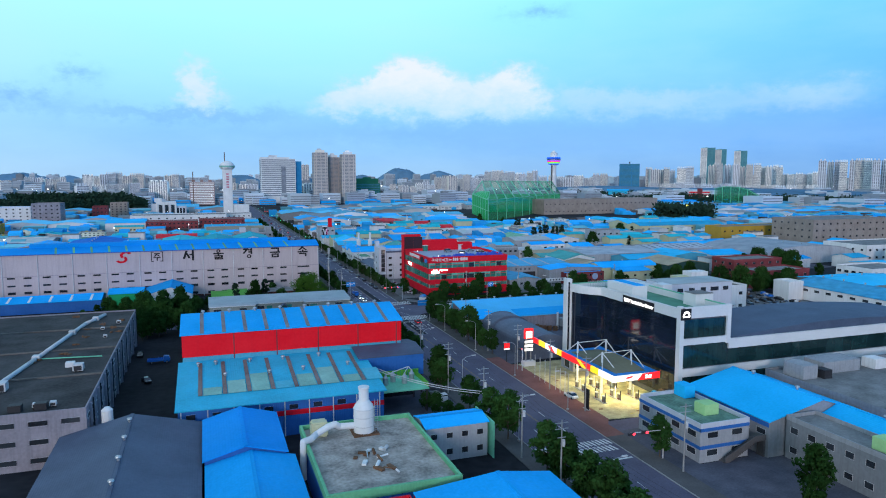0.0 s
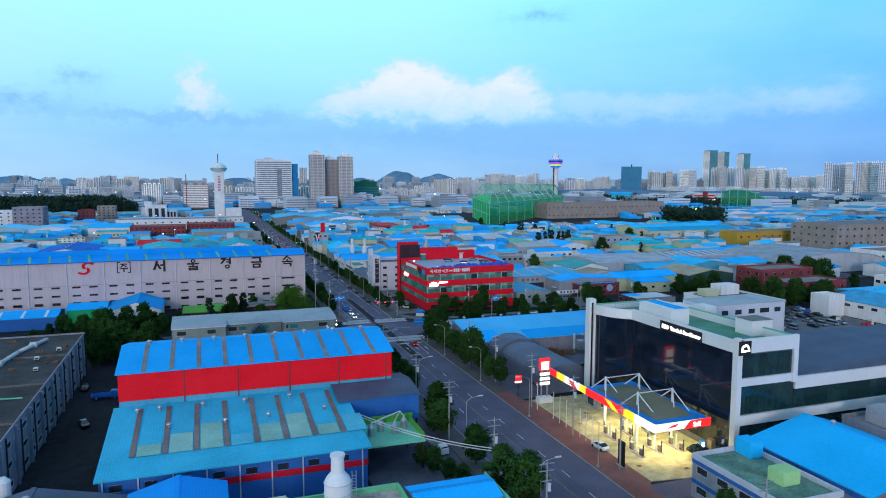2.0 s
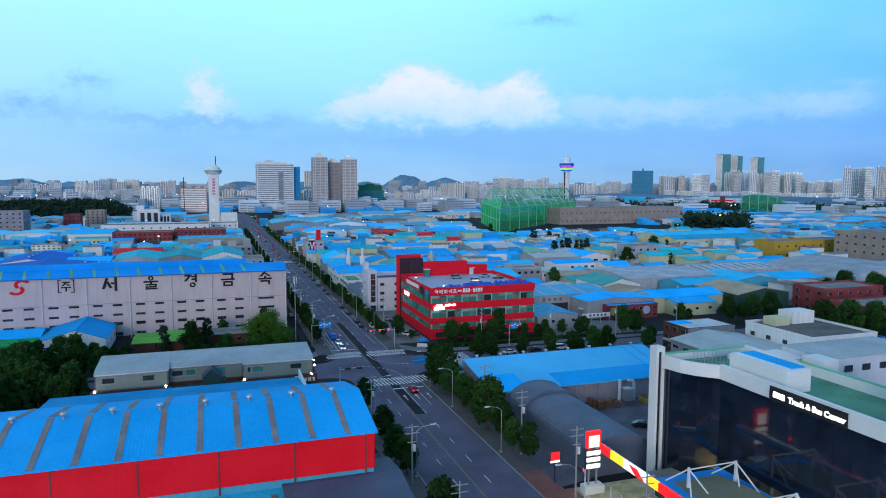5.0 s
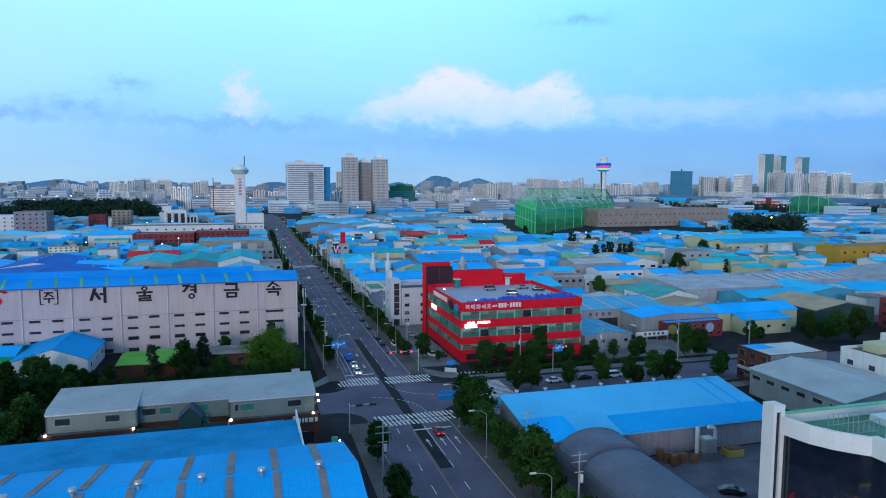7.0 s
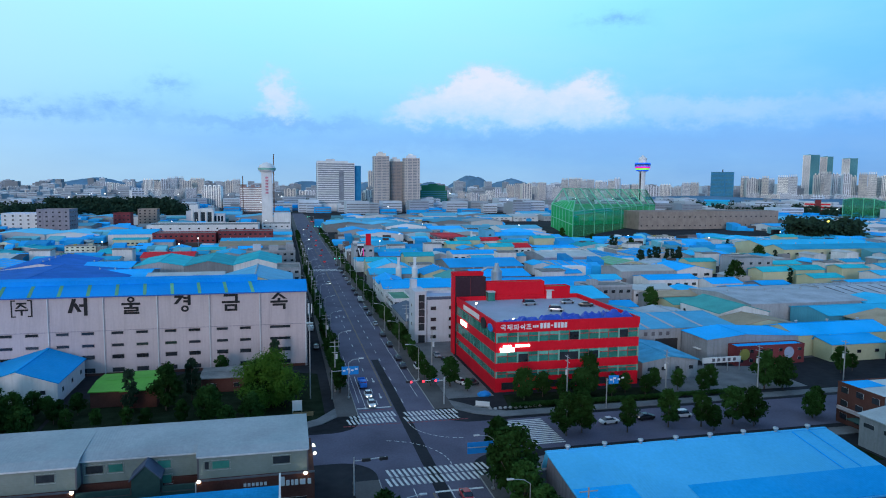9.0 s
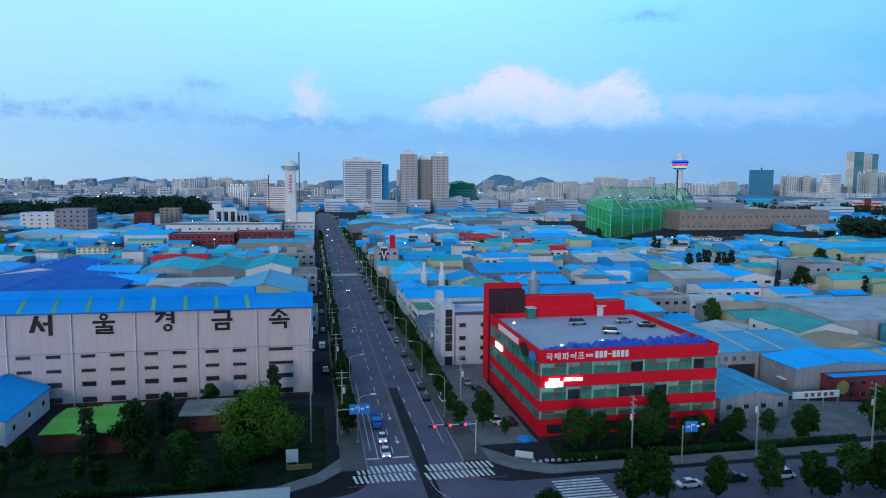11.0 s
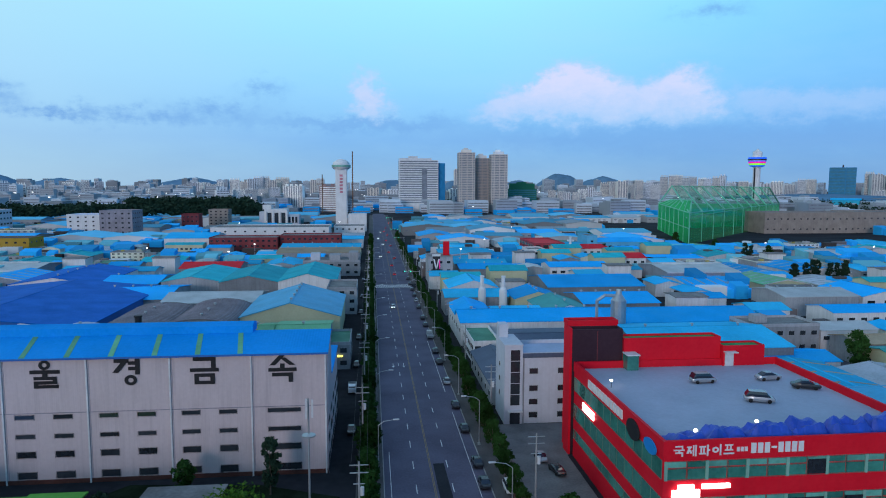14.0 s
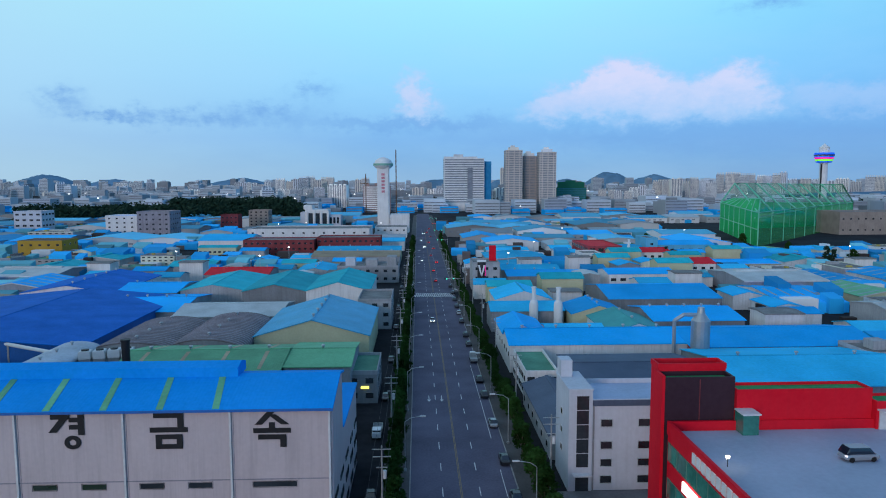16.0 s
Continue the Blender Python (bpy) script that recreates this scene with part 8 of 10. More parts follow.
def flat_kind(w, d, h, st, wall, roof, word):
    th = thing("works_block", f"{word} flat-roofed works block with rows of windows", "building", group="blocks of the industrial estate")
    part("wall", bx(-w / 2, w / 2, -d / 2, d / 2, -0.3, h), wall, th)
    part("roof", bx(-w / 2 + 0.2, w / 2 - 0.2, -d / 2 + 0.2, d / 2 - 0.2, h, h + 0.1), roof, th)
    bm = bmesh.new()
    parapet(bm, -w / 2 - 0.05, w / 2 + 0.05, -d / 2 - 0.05, d / 2 + 0.05, h - 0.1, h + 0.8)
    part("parapet", bm, wall, th)
    bm = bmesh.new()
    for k in range(st):
        n = int(w / 3.6)
        for j in range(n):
            x = -w / 2 + w * (j + 0.5) / n
            box(bm, x - 0.95, x + 0.95, -d / 2 - 0.07, -d / 2, (k + 0.38) * h / st, (k + 0.38) * h / st + 1.25)
    part("glazing", bm, "dark_glass", th)["kind"] = "stuff"
    part("stair_head", bx(w * 0.18, w * 0.18 + 4, -1, 3.5, h, h + 2.6), wall, th)
    part("water_tank", bx(-w * 0.3, -w * 0.3 + 2.2, 0, 2.2, h, h + 1.8, bev=0.2), "tankyellow", th)
    return th


specs = [(30, 34, 7, 9.6, "x", "azure", "mixwall", "blue-roofed"), (34, 26, 7.5, 9.4, "x", "sky", "mixwall", "pale blue roofed"), (26, 36, 7, 10, "y", "azure", "mixwall", "blue-roofed"),
         (36, 36, 8, 11, "y", "sky", "mixwall", "wide pale blue roofed"), (28, 30, 6.5, 9, "x", "greyroof", "mixwall", "grey-roofed"), (30, 34, 7, 10, "y", "teal", "mixwall", "turquoise-roofed"),
         (26, 28, 6.5, 8.4, "x", "deep", "mixwall", "deep blue roofed"), (32, 30, 7.5, 9.6, "x", "whiteroof", "mixwall", "white-roofed"), (24, 30, 6, 9, "y", "green", "cream", "green-roofed"),
         (38, 24, 7, 8.8, "x", "azure", "mixwall", "long blue-roofed"), (30, 30, 7, 9.2, "y", "tan", "mixwall", "tan-roofed")]
weights = [6, 11, 6, 9, 6, 7, 2, 7, 3, 6, 3]
for i, sp in enumerate(specs):
    KINDS.append([shed_kind(i, *sp), sp[0], sp[1], False])
fl = [(24, 16, 10, 3, "mixwall", "roofconc", "grey three-storey"), (20, 22, 8, 2, "mixwall", "roofgreen", "pale two-storey"), (28, 14, 13, 4, "mixwall", "roofconc", "tall grey"), (16, 16, 9, 3, "brick", "roofconc", "red brick")]
for sp in fl:
    KINDS.append([flat_kind(*sp), sp[0], sp[1], False])
weights += [3, 4, 1, 2]

block("grey_works", "large grey works block with small window rows", 384, 470, 333, 375, 21, "tanwall", "roofconc", storeys=4, sides=("-y", "-x"), pitch=7)
block("ochre_works", "long ochre yellow works building", 344, 432, 390, 410, 12.5, "yellowblue", "roofconc", storeys=2, sides=("-y",), pitch=8)
arched_hall("grey_dome_hall", "very wide grey arched hall roof", 262, 338, 258, 318, 5, 6.5, "greyroof", "greywall")
block("brick_block", "dark red brick works with white windows", 199, 232, 215, 232, 10.5, "brick", "roofconc", storeys=3, sides=("-y", "-x"), pitch=5)
block("brick_block", "dark red two-storey brick shop", 188, 222, 187, 203, 8.5, "brick", "roofconc", storeys=2, sides=("-y", "-x"), pitch=5)
hall("tan_hall", "dark green hall with a rusty tan roof", 171, 199, 234, 262, 7, 9.4, "y", "tan", "darkgreen")
block("grey_works", "grey concrete works with dark window strips", 218, 240, 385, 401, 13, "greywall", "roofconc", storeys=3, sides=("-y",), pitch=5)
block("lilac_works", "tall grey-lilac works block", -250, -222, 772, 800, 25, "purplegrey", "roofconc", storeys=6, sides=("-y", "+x"), pitch=5)
cv = thing("civic_hall", "pale civic building with tall dark bays between pillars", "civic building", -120, 960, 0)
part("centre", bx(-16, 10, 0, 26, 0, 19), "whitewall", cv)
part("attic", bx(-18, -8, 2, 20, 19, 24), "whitewall", cv)
part("wing", bx(-22, -16, 3, 24, 0, 16), "softwhite", cv)
part("wing", bx(10, 24, 4, 24, 0, 12.5), "softwhite", cv)
for k in range(3):
    part("tall_window", bx(-12 + k * 8, -7.5 + k * 8, -0.3, 0, 2, 15), "dark_glass", cv)
for k in range(4):
    part("pillar", bx(-14.5 + k * 8, -12.9 + k * 8, -1.6, 0, 0, 17), "white", cv)
for k in range(3):
    part("wing_window", bx(11.5 + k * 4, 14 + k * 4, 3.7, 4, 3, 10), "dark_glass", cv)
TAKEN = [(-290, -245, 640, 680), (-170, -120, 620, 712), (-300, -250, 798, 836), (-412, -370, 852, 890), (-208, -160, 848, 940), (-170, -125, 440, 500), (85, 345, 95, 345), (335, 480, 245, 415), (320, 435, 470, 545), (80, 118, 485, 512), (30, 68, 485, 530), (86, 155, 525, 655), (140, 195, 612, 645), (145, 260, 340, 420), (145, 300, 215, 335), (195, 240, 380, 408), (255, 480, 325, 460), (-255, -218, 765, 805), (-156, -100, 925, 965), (-170, -14, 225, 530), (-155, -14, 635, 800), (-70, -15, 540, 570), (-30, 16, -400, 1400), (14, 122, 205, 475), (14, 170, 222, 265), (14, 36, 480, 510),
         (-420, 420, 180, 222), (-200, 14, -400, 190), (14, 135, -400, 170), (85, 132, 145, 190), (60, 240, 80, 205), (235, 500, 660, 985), (380, 600, 790, 860), (-95, -10, 830, 920)]


def free(x, y, w, d):
    return not any(x + w / 2 > a and x - w / 2 < b and y + d / 2 > c and y - d / 2 < e for a, b, c, e in TAKEN)


def in_sight(x, y):
    a = math.degrees(math.atan2(x + 7, y - 172)) if y > 172 else 99
    b = math.degrees(math.atan2(x + 71, y + 80))
    return -37 < a < 38 or -18 < b < 56


def put_kind(x, y, far):
    k = rng.choices(range(len(KINDS)), weights)[0]
    kind = KINDS[k]
    FOOT.append((x - kind[1] * 0.5, x + kind[1] * 0.5, y - kind[2] * 0.5, y + kind[2] * 0.5))
    s = rng.uniform(0.86, 1.1) * (1.25 if far else 1.0)
    m = pose(x, y, 0, 0, 0, rng.choice((0, 0, 180, 90)) + rng.uniform(-1.0, 1.0)) @ Matrix.Diagonal((s, s * rng.uniform(0.85, 1.15), s * rng.uniform(0.6, 0.95), 1))
    if far and k < len(specs):
        join_shed(specs[k], m)
    elif not kind[3]:
        kind[3] = True
        kind[0].matrix_basis = m
    else:
        copy_thing(kind[0], m)


y = 120.0
row = 0
while y < 1080:
    far = y > 640
    px, py = (42, 44) if far else (32, 34)
    x = -760.0
    while x < 1150:
        cx, cy = x + rng.uniform(-2, 2), y + rng.uniform(-2, 2)
        if free(cx, cy, px - 5, py - 5) and in_sight(cx, cy) and rng.random() < 0.95:
            put_kind(cx, cy, far)
        x += px
        if rng.random() < 0.16:
            x += 12
    row += 1
    y += py + (10 if row % 3 == 0 else 0)
for kind in KINDS:
    if not kind[3]:
        kind[0].matrix_basis = pose(-300, 900, 0)
for key, (verts, faces) in JOINED.items():
    me = bpy.data.meshes.new("far_sheds")
    me.from_pydata(verts, [], faces)
    me.materials.append(M[key])
    tagged(new("far_sheds", me), {"isl_pale": "pale walls of the far industrial sheds", "apt_win": "dark windows of the far industrial sheds"}.get(key, "pitched sheet roofs of the far industrial sheds"), "sheds", kind="stuff")

# small sheds squeezed into the gaps between the larger ones
KEEP = [(-30, 16, -400, 1400), (14, 38, 215, 300), (-420, 420, 178, 224), (-125, -14, 200, 300), (14, 68, 220, 275), (-95, -10, 830, 920), (235, 520, 660, 985), (94, 187, 82, 182)]
infill = [[far_shed_kind(1.0 * w, d, e, r, ax, m, wl_, word), w, d, False] for w, d, e, r, ax, m, wl_, word in (
    (12, 16, 5.5, 7.0, "y", "skyazure", "mixwall", "small blue-roofed"), (16, 12, 5.0, 6.2, "x", "azure", "mixwall", "small blue-roofed"), (14, 14, 6.0, 7.6, "x", "sky", "whitewall", "small white-walled"),
    (10, 14, 6.5, 7.4, "y", "whiteroof", "mixwall", "small grey-roofed"), (18, 12, 6.0, 7.2, "x", "teal", "cream", "small turquoise-roofed"), (12, 10, 7.0, 7.3, "x", "roofconc", "whitewall", "flat-roofed white"))]
irng = random.Random(90)
made = tries = 0
while made < 110 and tries < 9000:
    tries += 1
    x, y = irng.uniform(-230, 420), irng.uniform(228, 640)
    k = irng.randrange(6)
    kind = infill[k]
    w, d = kind[1] + 3, kind[2] + 3
    if not in_sight(x, y) or any(x + w / 2 > a and x - w / 2 < b and y + d / 2 > c and y - d / 2 < e for a, b, c, e in KEEP + FOOT):
        continue
    FOOT.append((x - w / 2, x + w / 2, y - d / 2, y + d / 2))
    m = pose(x, y, 0, 0, 0, irng.choice((0, 180)) + irng.uniform(-2, 2)) @ Matrix.Diagonal((1, 1, irng.uniform(0.8, 1.25), 1))
    if not kind[3]:
        kind[3] = True
        kind[0].matrix_basis = m
    else:
        copy_thing(kind[0], m)
    made += 1

# car park behind the showroom, and the small hills of trees come further down
lot = thing("car_park", "grey asphalt yard packed with parked vehicles", "yard", kind="structure")
part("slab", ep([(94, 82), (186, 82), (186, 182), (144, 182), (144, 145), (94, 145)], "z", -0.2, 0.06), "yard", lot)
settle(lot, 130, 112)


def yard_heap(x, y, seed, m, label, n=9, spread=2.2):
    """A heap of goods in the car park."""
    r = random.Random(seed)
    th = thing("scrap_heap", label, "heap", x, y, 0.06, r.uniform(0, 90), group="heaps of goods in the yard")
    for i in range(n):
        a, b = r.uniform(-spread, spread), r.uniform(-spread * 0.6, spread * 0.6)
        part("piece", bx(a, a + r.uniform(0.6, 1.8), b, b + r.uniform(0.5, 1.4), 0, r.uniform(0.5, 2.0), bev=0.06), r.choice(m), th)


for i, (x, y) in enumerate(((166, 170), (172, 176), (177, 170), (160, 176), (176, 150), (181, 140), (152, 178))):
    yard_heap(x, y, 60 + i, ("rust", "frame", "metal", "dark"), "heap of mixed metal goods in the yard")
yard_heap(165, 134, 70, ("tarp",), "deep blue covered crates in the yard", 5, 2.4)
yard_heap(176, 139, 71, ("red", "redstripe"), "dark red machine frames in the yard", 6, 2.2)


def clutter(label, seed, n, m, hmin, hmax, wmin, wmax, pitched):
    """Lean-tos, tanks, stacks of goods and yard walls filling the gaps between the sheds, joined."""
    r = random.Random(seed)
    bm = bmesh.new()
    made = 0
    while made < n:
        x, y = r.uniform(-620, 800), r.uniform(225, 1000)
        if not free(x, y, 3, 3) or not in_sight(x, y):
            continue
        w, d, h = r.uniform(wmin, wmax), r.uniform(wmin, wmax), r.uniform(hmin, hmax)
        if r.random() < 0.5:
            w *= 2.0
        if pitched:
            extrude_poly(bm, [(y - d / 2, 0), (y + d / 2, 0), (y + d / 2, h), (y - d / 2, h * 0.8)], "x", x - w / 2, x + w / 2)
        else:
            box(bm, x - w / 2, x + w / 2, y - d / 2, y + d / 2, 0, h)
        made += 1
    tagged(part("yard_clutter", bm, m), label, "yard clutter", kind="stuff")


clutter("small blue lean-to roofs between the sheds", 1, 420, "isl_blue", 3.5, 9.5, 5, 12, True)
clutter("pale stores and walls between the sheds", 2, 420, "isl_pale", 2.0, 6.5, 3, 7, False)
clutter("dark machinery and stacked goods in the yards", 3, 380, "isl_dark", 1.5, 7.5, 2, 7, False)
clutter("pale grey and turquoise lean-to roofs between the sheds", 4, 260, "isl_teal", 3.5, 9.0, 5, 12, True)
lrng = random.Random(66)
made = 0
yl = None
while made < 18:
    x, y = lrng.uniform(-350, 480), lrng.uniform(300, 900)
    if not free(x, y, 3, 3) or not in_sight(x, y):
        continue
    m = pose(x, y, 0, 0, 0, 0)
    if yl is None:
        yl = thing("flood_light", "glowing yard floodlight on a tall post", "lamp", x, y, 0, group="floodlights over the estate")
        bm = bmesh.new()
        cyl(bm, 0, 0, 0, 11.5, 0.14, 0.1, 8)
        part("post", bm, "metal", yl)
        part("lens", bx(-0.5, 0.5, -0.4, -0.1, 11.3, 11.9, bev=0.08), "g_white", yl)
    else:
        copy_thing(yl, m)
    made += 1

yf = thing("yellow_light", "bright yellow lamp on a tall post among trees", "lamp", 505, 634, 0)
bm = bmesh.new()
cyl(bm, 0, 0, 0, 18, 0.2, 0.14, 8)
part("post", bm, "metal", yf)
bm = bmesh.new()
bmesh.ops.create_icosphere(bm, subdivisions=2, radius=1.3, matrix=Matrix.Translation((0, 0, 18.6)))
part("lens", bm, "g_yellow", yf)

# ---- landmarks and the far city ----
def sauna_tower():
    th = thing("landmark_tower", "slender white tower with a green-lit round top", "tower", -41.6, 868, 0)
    part("shaft", bx(-6.0, 6.0, -6.0, 6.0, 0, 66, bev=0.8), "whitewall", th)
    bm = bmesh.new()
    lathe(bm, 0, 0, [(6.2, 63.5), (9.6, 66.5), (9.8, 69.4), (8.8, 69.8), (8.2, 72), (4.4, 74.5), (1.0, 75.5)], 24)
    part("crown", bm, "white", th)
    bm = bmesh.new()
    lathe(bm, 0, 0, [(9.8, 66.9), (10.0, 67.0), (10.0, 69.0), (9.8, 69.1)], 24)
    part("crown_band", bm, "oldpatch", th, "pale green lit band")
    bm = bmesh.new()
    for i in range(6):
        box(bm, -1.6, 1.6, -6.25, -6.0, 40 + i * 3.4, 42.2 + i * 3.4)
    part("sign_lettering", bm, "pinkpaint", th, "faded pink vertical letters")
    part("podium", bx(7, 26, -10, 16, 0, 18), "whitewall", th)


sauna_tower()


def disc_tower():
    th = thing("observation_tower", "white tower with a colour-lit disc on top", "tower", 683, 1316, 0)
    bm = bmesh.new()
    lathe(bm, 0, 0, [(7, 0), (6.2, 88)], 16)
    part("shaft", bm, "whitewall", th)
    prof = ((11.5, 13.0, 81, 83.4, "g_cyan"), (13.0, 13.6, 83.4, 86.4, "g_lime"), (14.2, 15.0, 87.0, 89.6, "g_pink"), (15.0, 15.4, 89.6, 91.4, "g_cyan"), (15.6, 15.8, 92.4, 94.4, "dark"), (15.8, 15.0, 94.4, 97.6, "g_cyan"))
    for r0, r1, z0, z1, m in prof:
        bm = bmesh.new()
        lathe(bm, 0, 0, [(r0 - 1.5, z0), (r0, z0), (r1, z1), (r1 - 1.5, z1)], 24)
        part("lit_ring", bm, m, th)
    bm = bmesh.new()
    lathe(bm, 0, 0, [(8, 80), (12, 82), (14, 88), (14.4, 97.4), (8.2, 98.5), (8.0, 107), (5, 109), (0.6, 113)], 20)
    part("cap", bm, "white", th)
    part("window_strip", bx(-7.1, -5.2, -4.5, -2.8, 20, 79), "dark", th)


disc_tower()


def banded_tower(th, x0, x1, y0, y1, h, st, wall, glass, z0=0.0):
    part("wall", bx(x0, x1, y0, y1, z0, h), wall, th)
    sh = (h - z0 - 2) / st
    bm = bmesh.new()
    for k in range(st):
        z = z0 + 1 + k * sh
        box(bm, x0 + 1.2, x1 - 1.2, y0 - 0.25, y0, z + sh * 0.35, z + sh * 0.85)
        box(bm, x0 - 0.25, x0, y0 + 1.2, y1 - 1.2, z + sh * 0.35, z + sh * 0.85)
    part("window_band", bm, glass, th)["kind"] = "stuff"


def office_tower():
    th = thing("office_tower", "broad white office tower with horizontal window rows", "office tower", 76, 1353, 0)
    banded_tower(th, -37, 32, 0, 40, 90, 22, "whitewall", "apt_win")
    part("side_wing", bx(32, 45, 8, 40, 0, 85), "bluetower", th, "blue glass side wing")
    part("centre_strip", bx(3, 12, -0.8, 0, 4, 74), "apt_win", th)
    part("crown", bx(-37, 20, 0, 30, 90, 93), "whitewall", th)
    part("roof_box", bx(-20, -4, 8, 22, 93, 97), "frame", th)
    part("podium", bx(-44, 95, -22, 0, 0, 14), "whitewall", th)


office_tower()


def apt_towers():
    for i, (x, y, w, h, roofs) in enumerate(((156.4, 1330, 28.4, 103, 1), (186.6, 1352, 29, 94, 0), (211.7, 1318, 28.4, 99.5, 1))):
        th = thing("apartment_tower", "tall beige apartment tower with dense window rows", "apartment tower", x, y, 0, group="three tall apartment towers")
        banded_tower(th, -w / 2, w / 2, 0, 26, h, 34, "towerbeige" if i != 1 else "towerdark", "apt_win")
        for k in (-1, 0, 1):
            part("fin", bx(k * w / 3 - 0.8, k * w / 3 + 0.8, -1.0, 0, 0, h), "towerbeige" if i != 1 else "towerdark", th)
        part("crown", bx(-w / 2 + 6, w / 2 - 6, 4, 20, h, h + 5), "apt", th)
        part("roof_rail", bx(-w / 2 + 9, w / 2 - 12, 6, 14, h + 5, h + 8), "apt", th)
    th = thing("net_building", "broad teal building with dark green upper floors", "building", 293, 1500, 0, -13)
    banded_tower(th, -29, 29, 0, 34, 38, 9, "netdark", "bluegreen")
    part("upper_floors", bx(-27, 25, 3, 30, 38, 49), "netdark", th)
    part("roof_box", bx(-12, 8, 8, 24, 49, 52), "netdark", th)
    th = thing("brick_apartments", "broad pinkish-brown apartment block with pale window rows", "apartment block", -75, 1304, 0)
    banded_tower(th, -22, 23, 0, 16, 44, 13, "brickpink", "apt")
    for k in (-15, 0, 15):
        part("lift_head", bx(k - 3, k + 3, 4, 12, 44, 48), "brickpink", th)
    th = thing("crane_mast", "thin dark red steel mast behind the tower", "mast", -37, 1131, 0)
    part("pole", bx(-0.7, 0.7, -0.7, 0.7, 0, 95, bev=0.1), "rust", th)
    for z in range(8, 92, 7):
        part("collar", bx(-1.0, 1.0, -1.0, 1.0, z, z + 0.6), "rust", th)
    th = thing("crane_mast", "thin dark red steel mast by the apartments", "mast", -90, 1275, 0)
    part("pole", bx(-0.7, 0.7, -0.7, 0.7, 0, 63, bev=0.1), "rust", th)
    part("jib", bx(-9, 3, -0.5, 0.5, 47, 48.2), "rust", th)
    for x, y, w, h, gl in ((1873, 2214, 55, 167, 0.55), (1910, 2181, 42, 160, 0.45), (1964, 2131, 49, 153, 0.5)):
        th = thing("high_rise", "tall slim apartment tower, half concrete and half green glass", "apartment tower", x, y, 0, -42, group="three high-rise towers")
        banded_tower(th, -w / 2, w / 2 - w * gl, 0, 34, h, 44, "apt", "apt_win")
        banded_tower(th, w / 2 - w * gl, w / 2, 6, 40, h + 2, 44, "towerglass", "bluegreen")
        part("crown", ep([(-w / 2, h), (w / 2 - w * gl, h), (w / 2 - w * gl, h + 4), (-w / 2, h + 1)], "y", 2, 30), "towerglass", th)
    th = thing("striped_block", "red and white banded low building among the trees", "building", 925, 1117, 0, -42)
    banded_tower(th, -22, 22, 0, 20, 24, 4, "apt", "red")
    part("stair_core", bx(-4, 6, -1.5, 10, 0, 29), "brick", th)
    th = thing("turquoise_hall", "turquoise sheet-clad hall near the brown works", "hall", 819, 1262, 0, -35)
    part("wall", bx(-21, 21, 0, 22, 0, 22), "aged_teal", th)
    part("roof", bx(-24, 24, -3, 24, 22, 25), "skyazure", th)
    th = thing("glass_tower", "dark blue glass office tower", "office tower", 1413, 2085, 0, -35)
    banded_tower(th, -36, 8, 0, 40, 99, 22, "bluetower", "bluegreen")
    banded_tower(th, 8, 36, 4, 40, 99, 22, "bluetower", "bluegreen")
    part("mast", bx(-2, 2, 10, 14, 99, 107), "dark", th)


apt_towers()


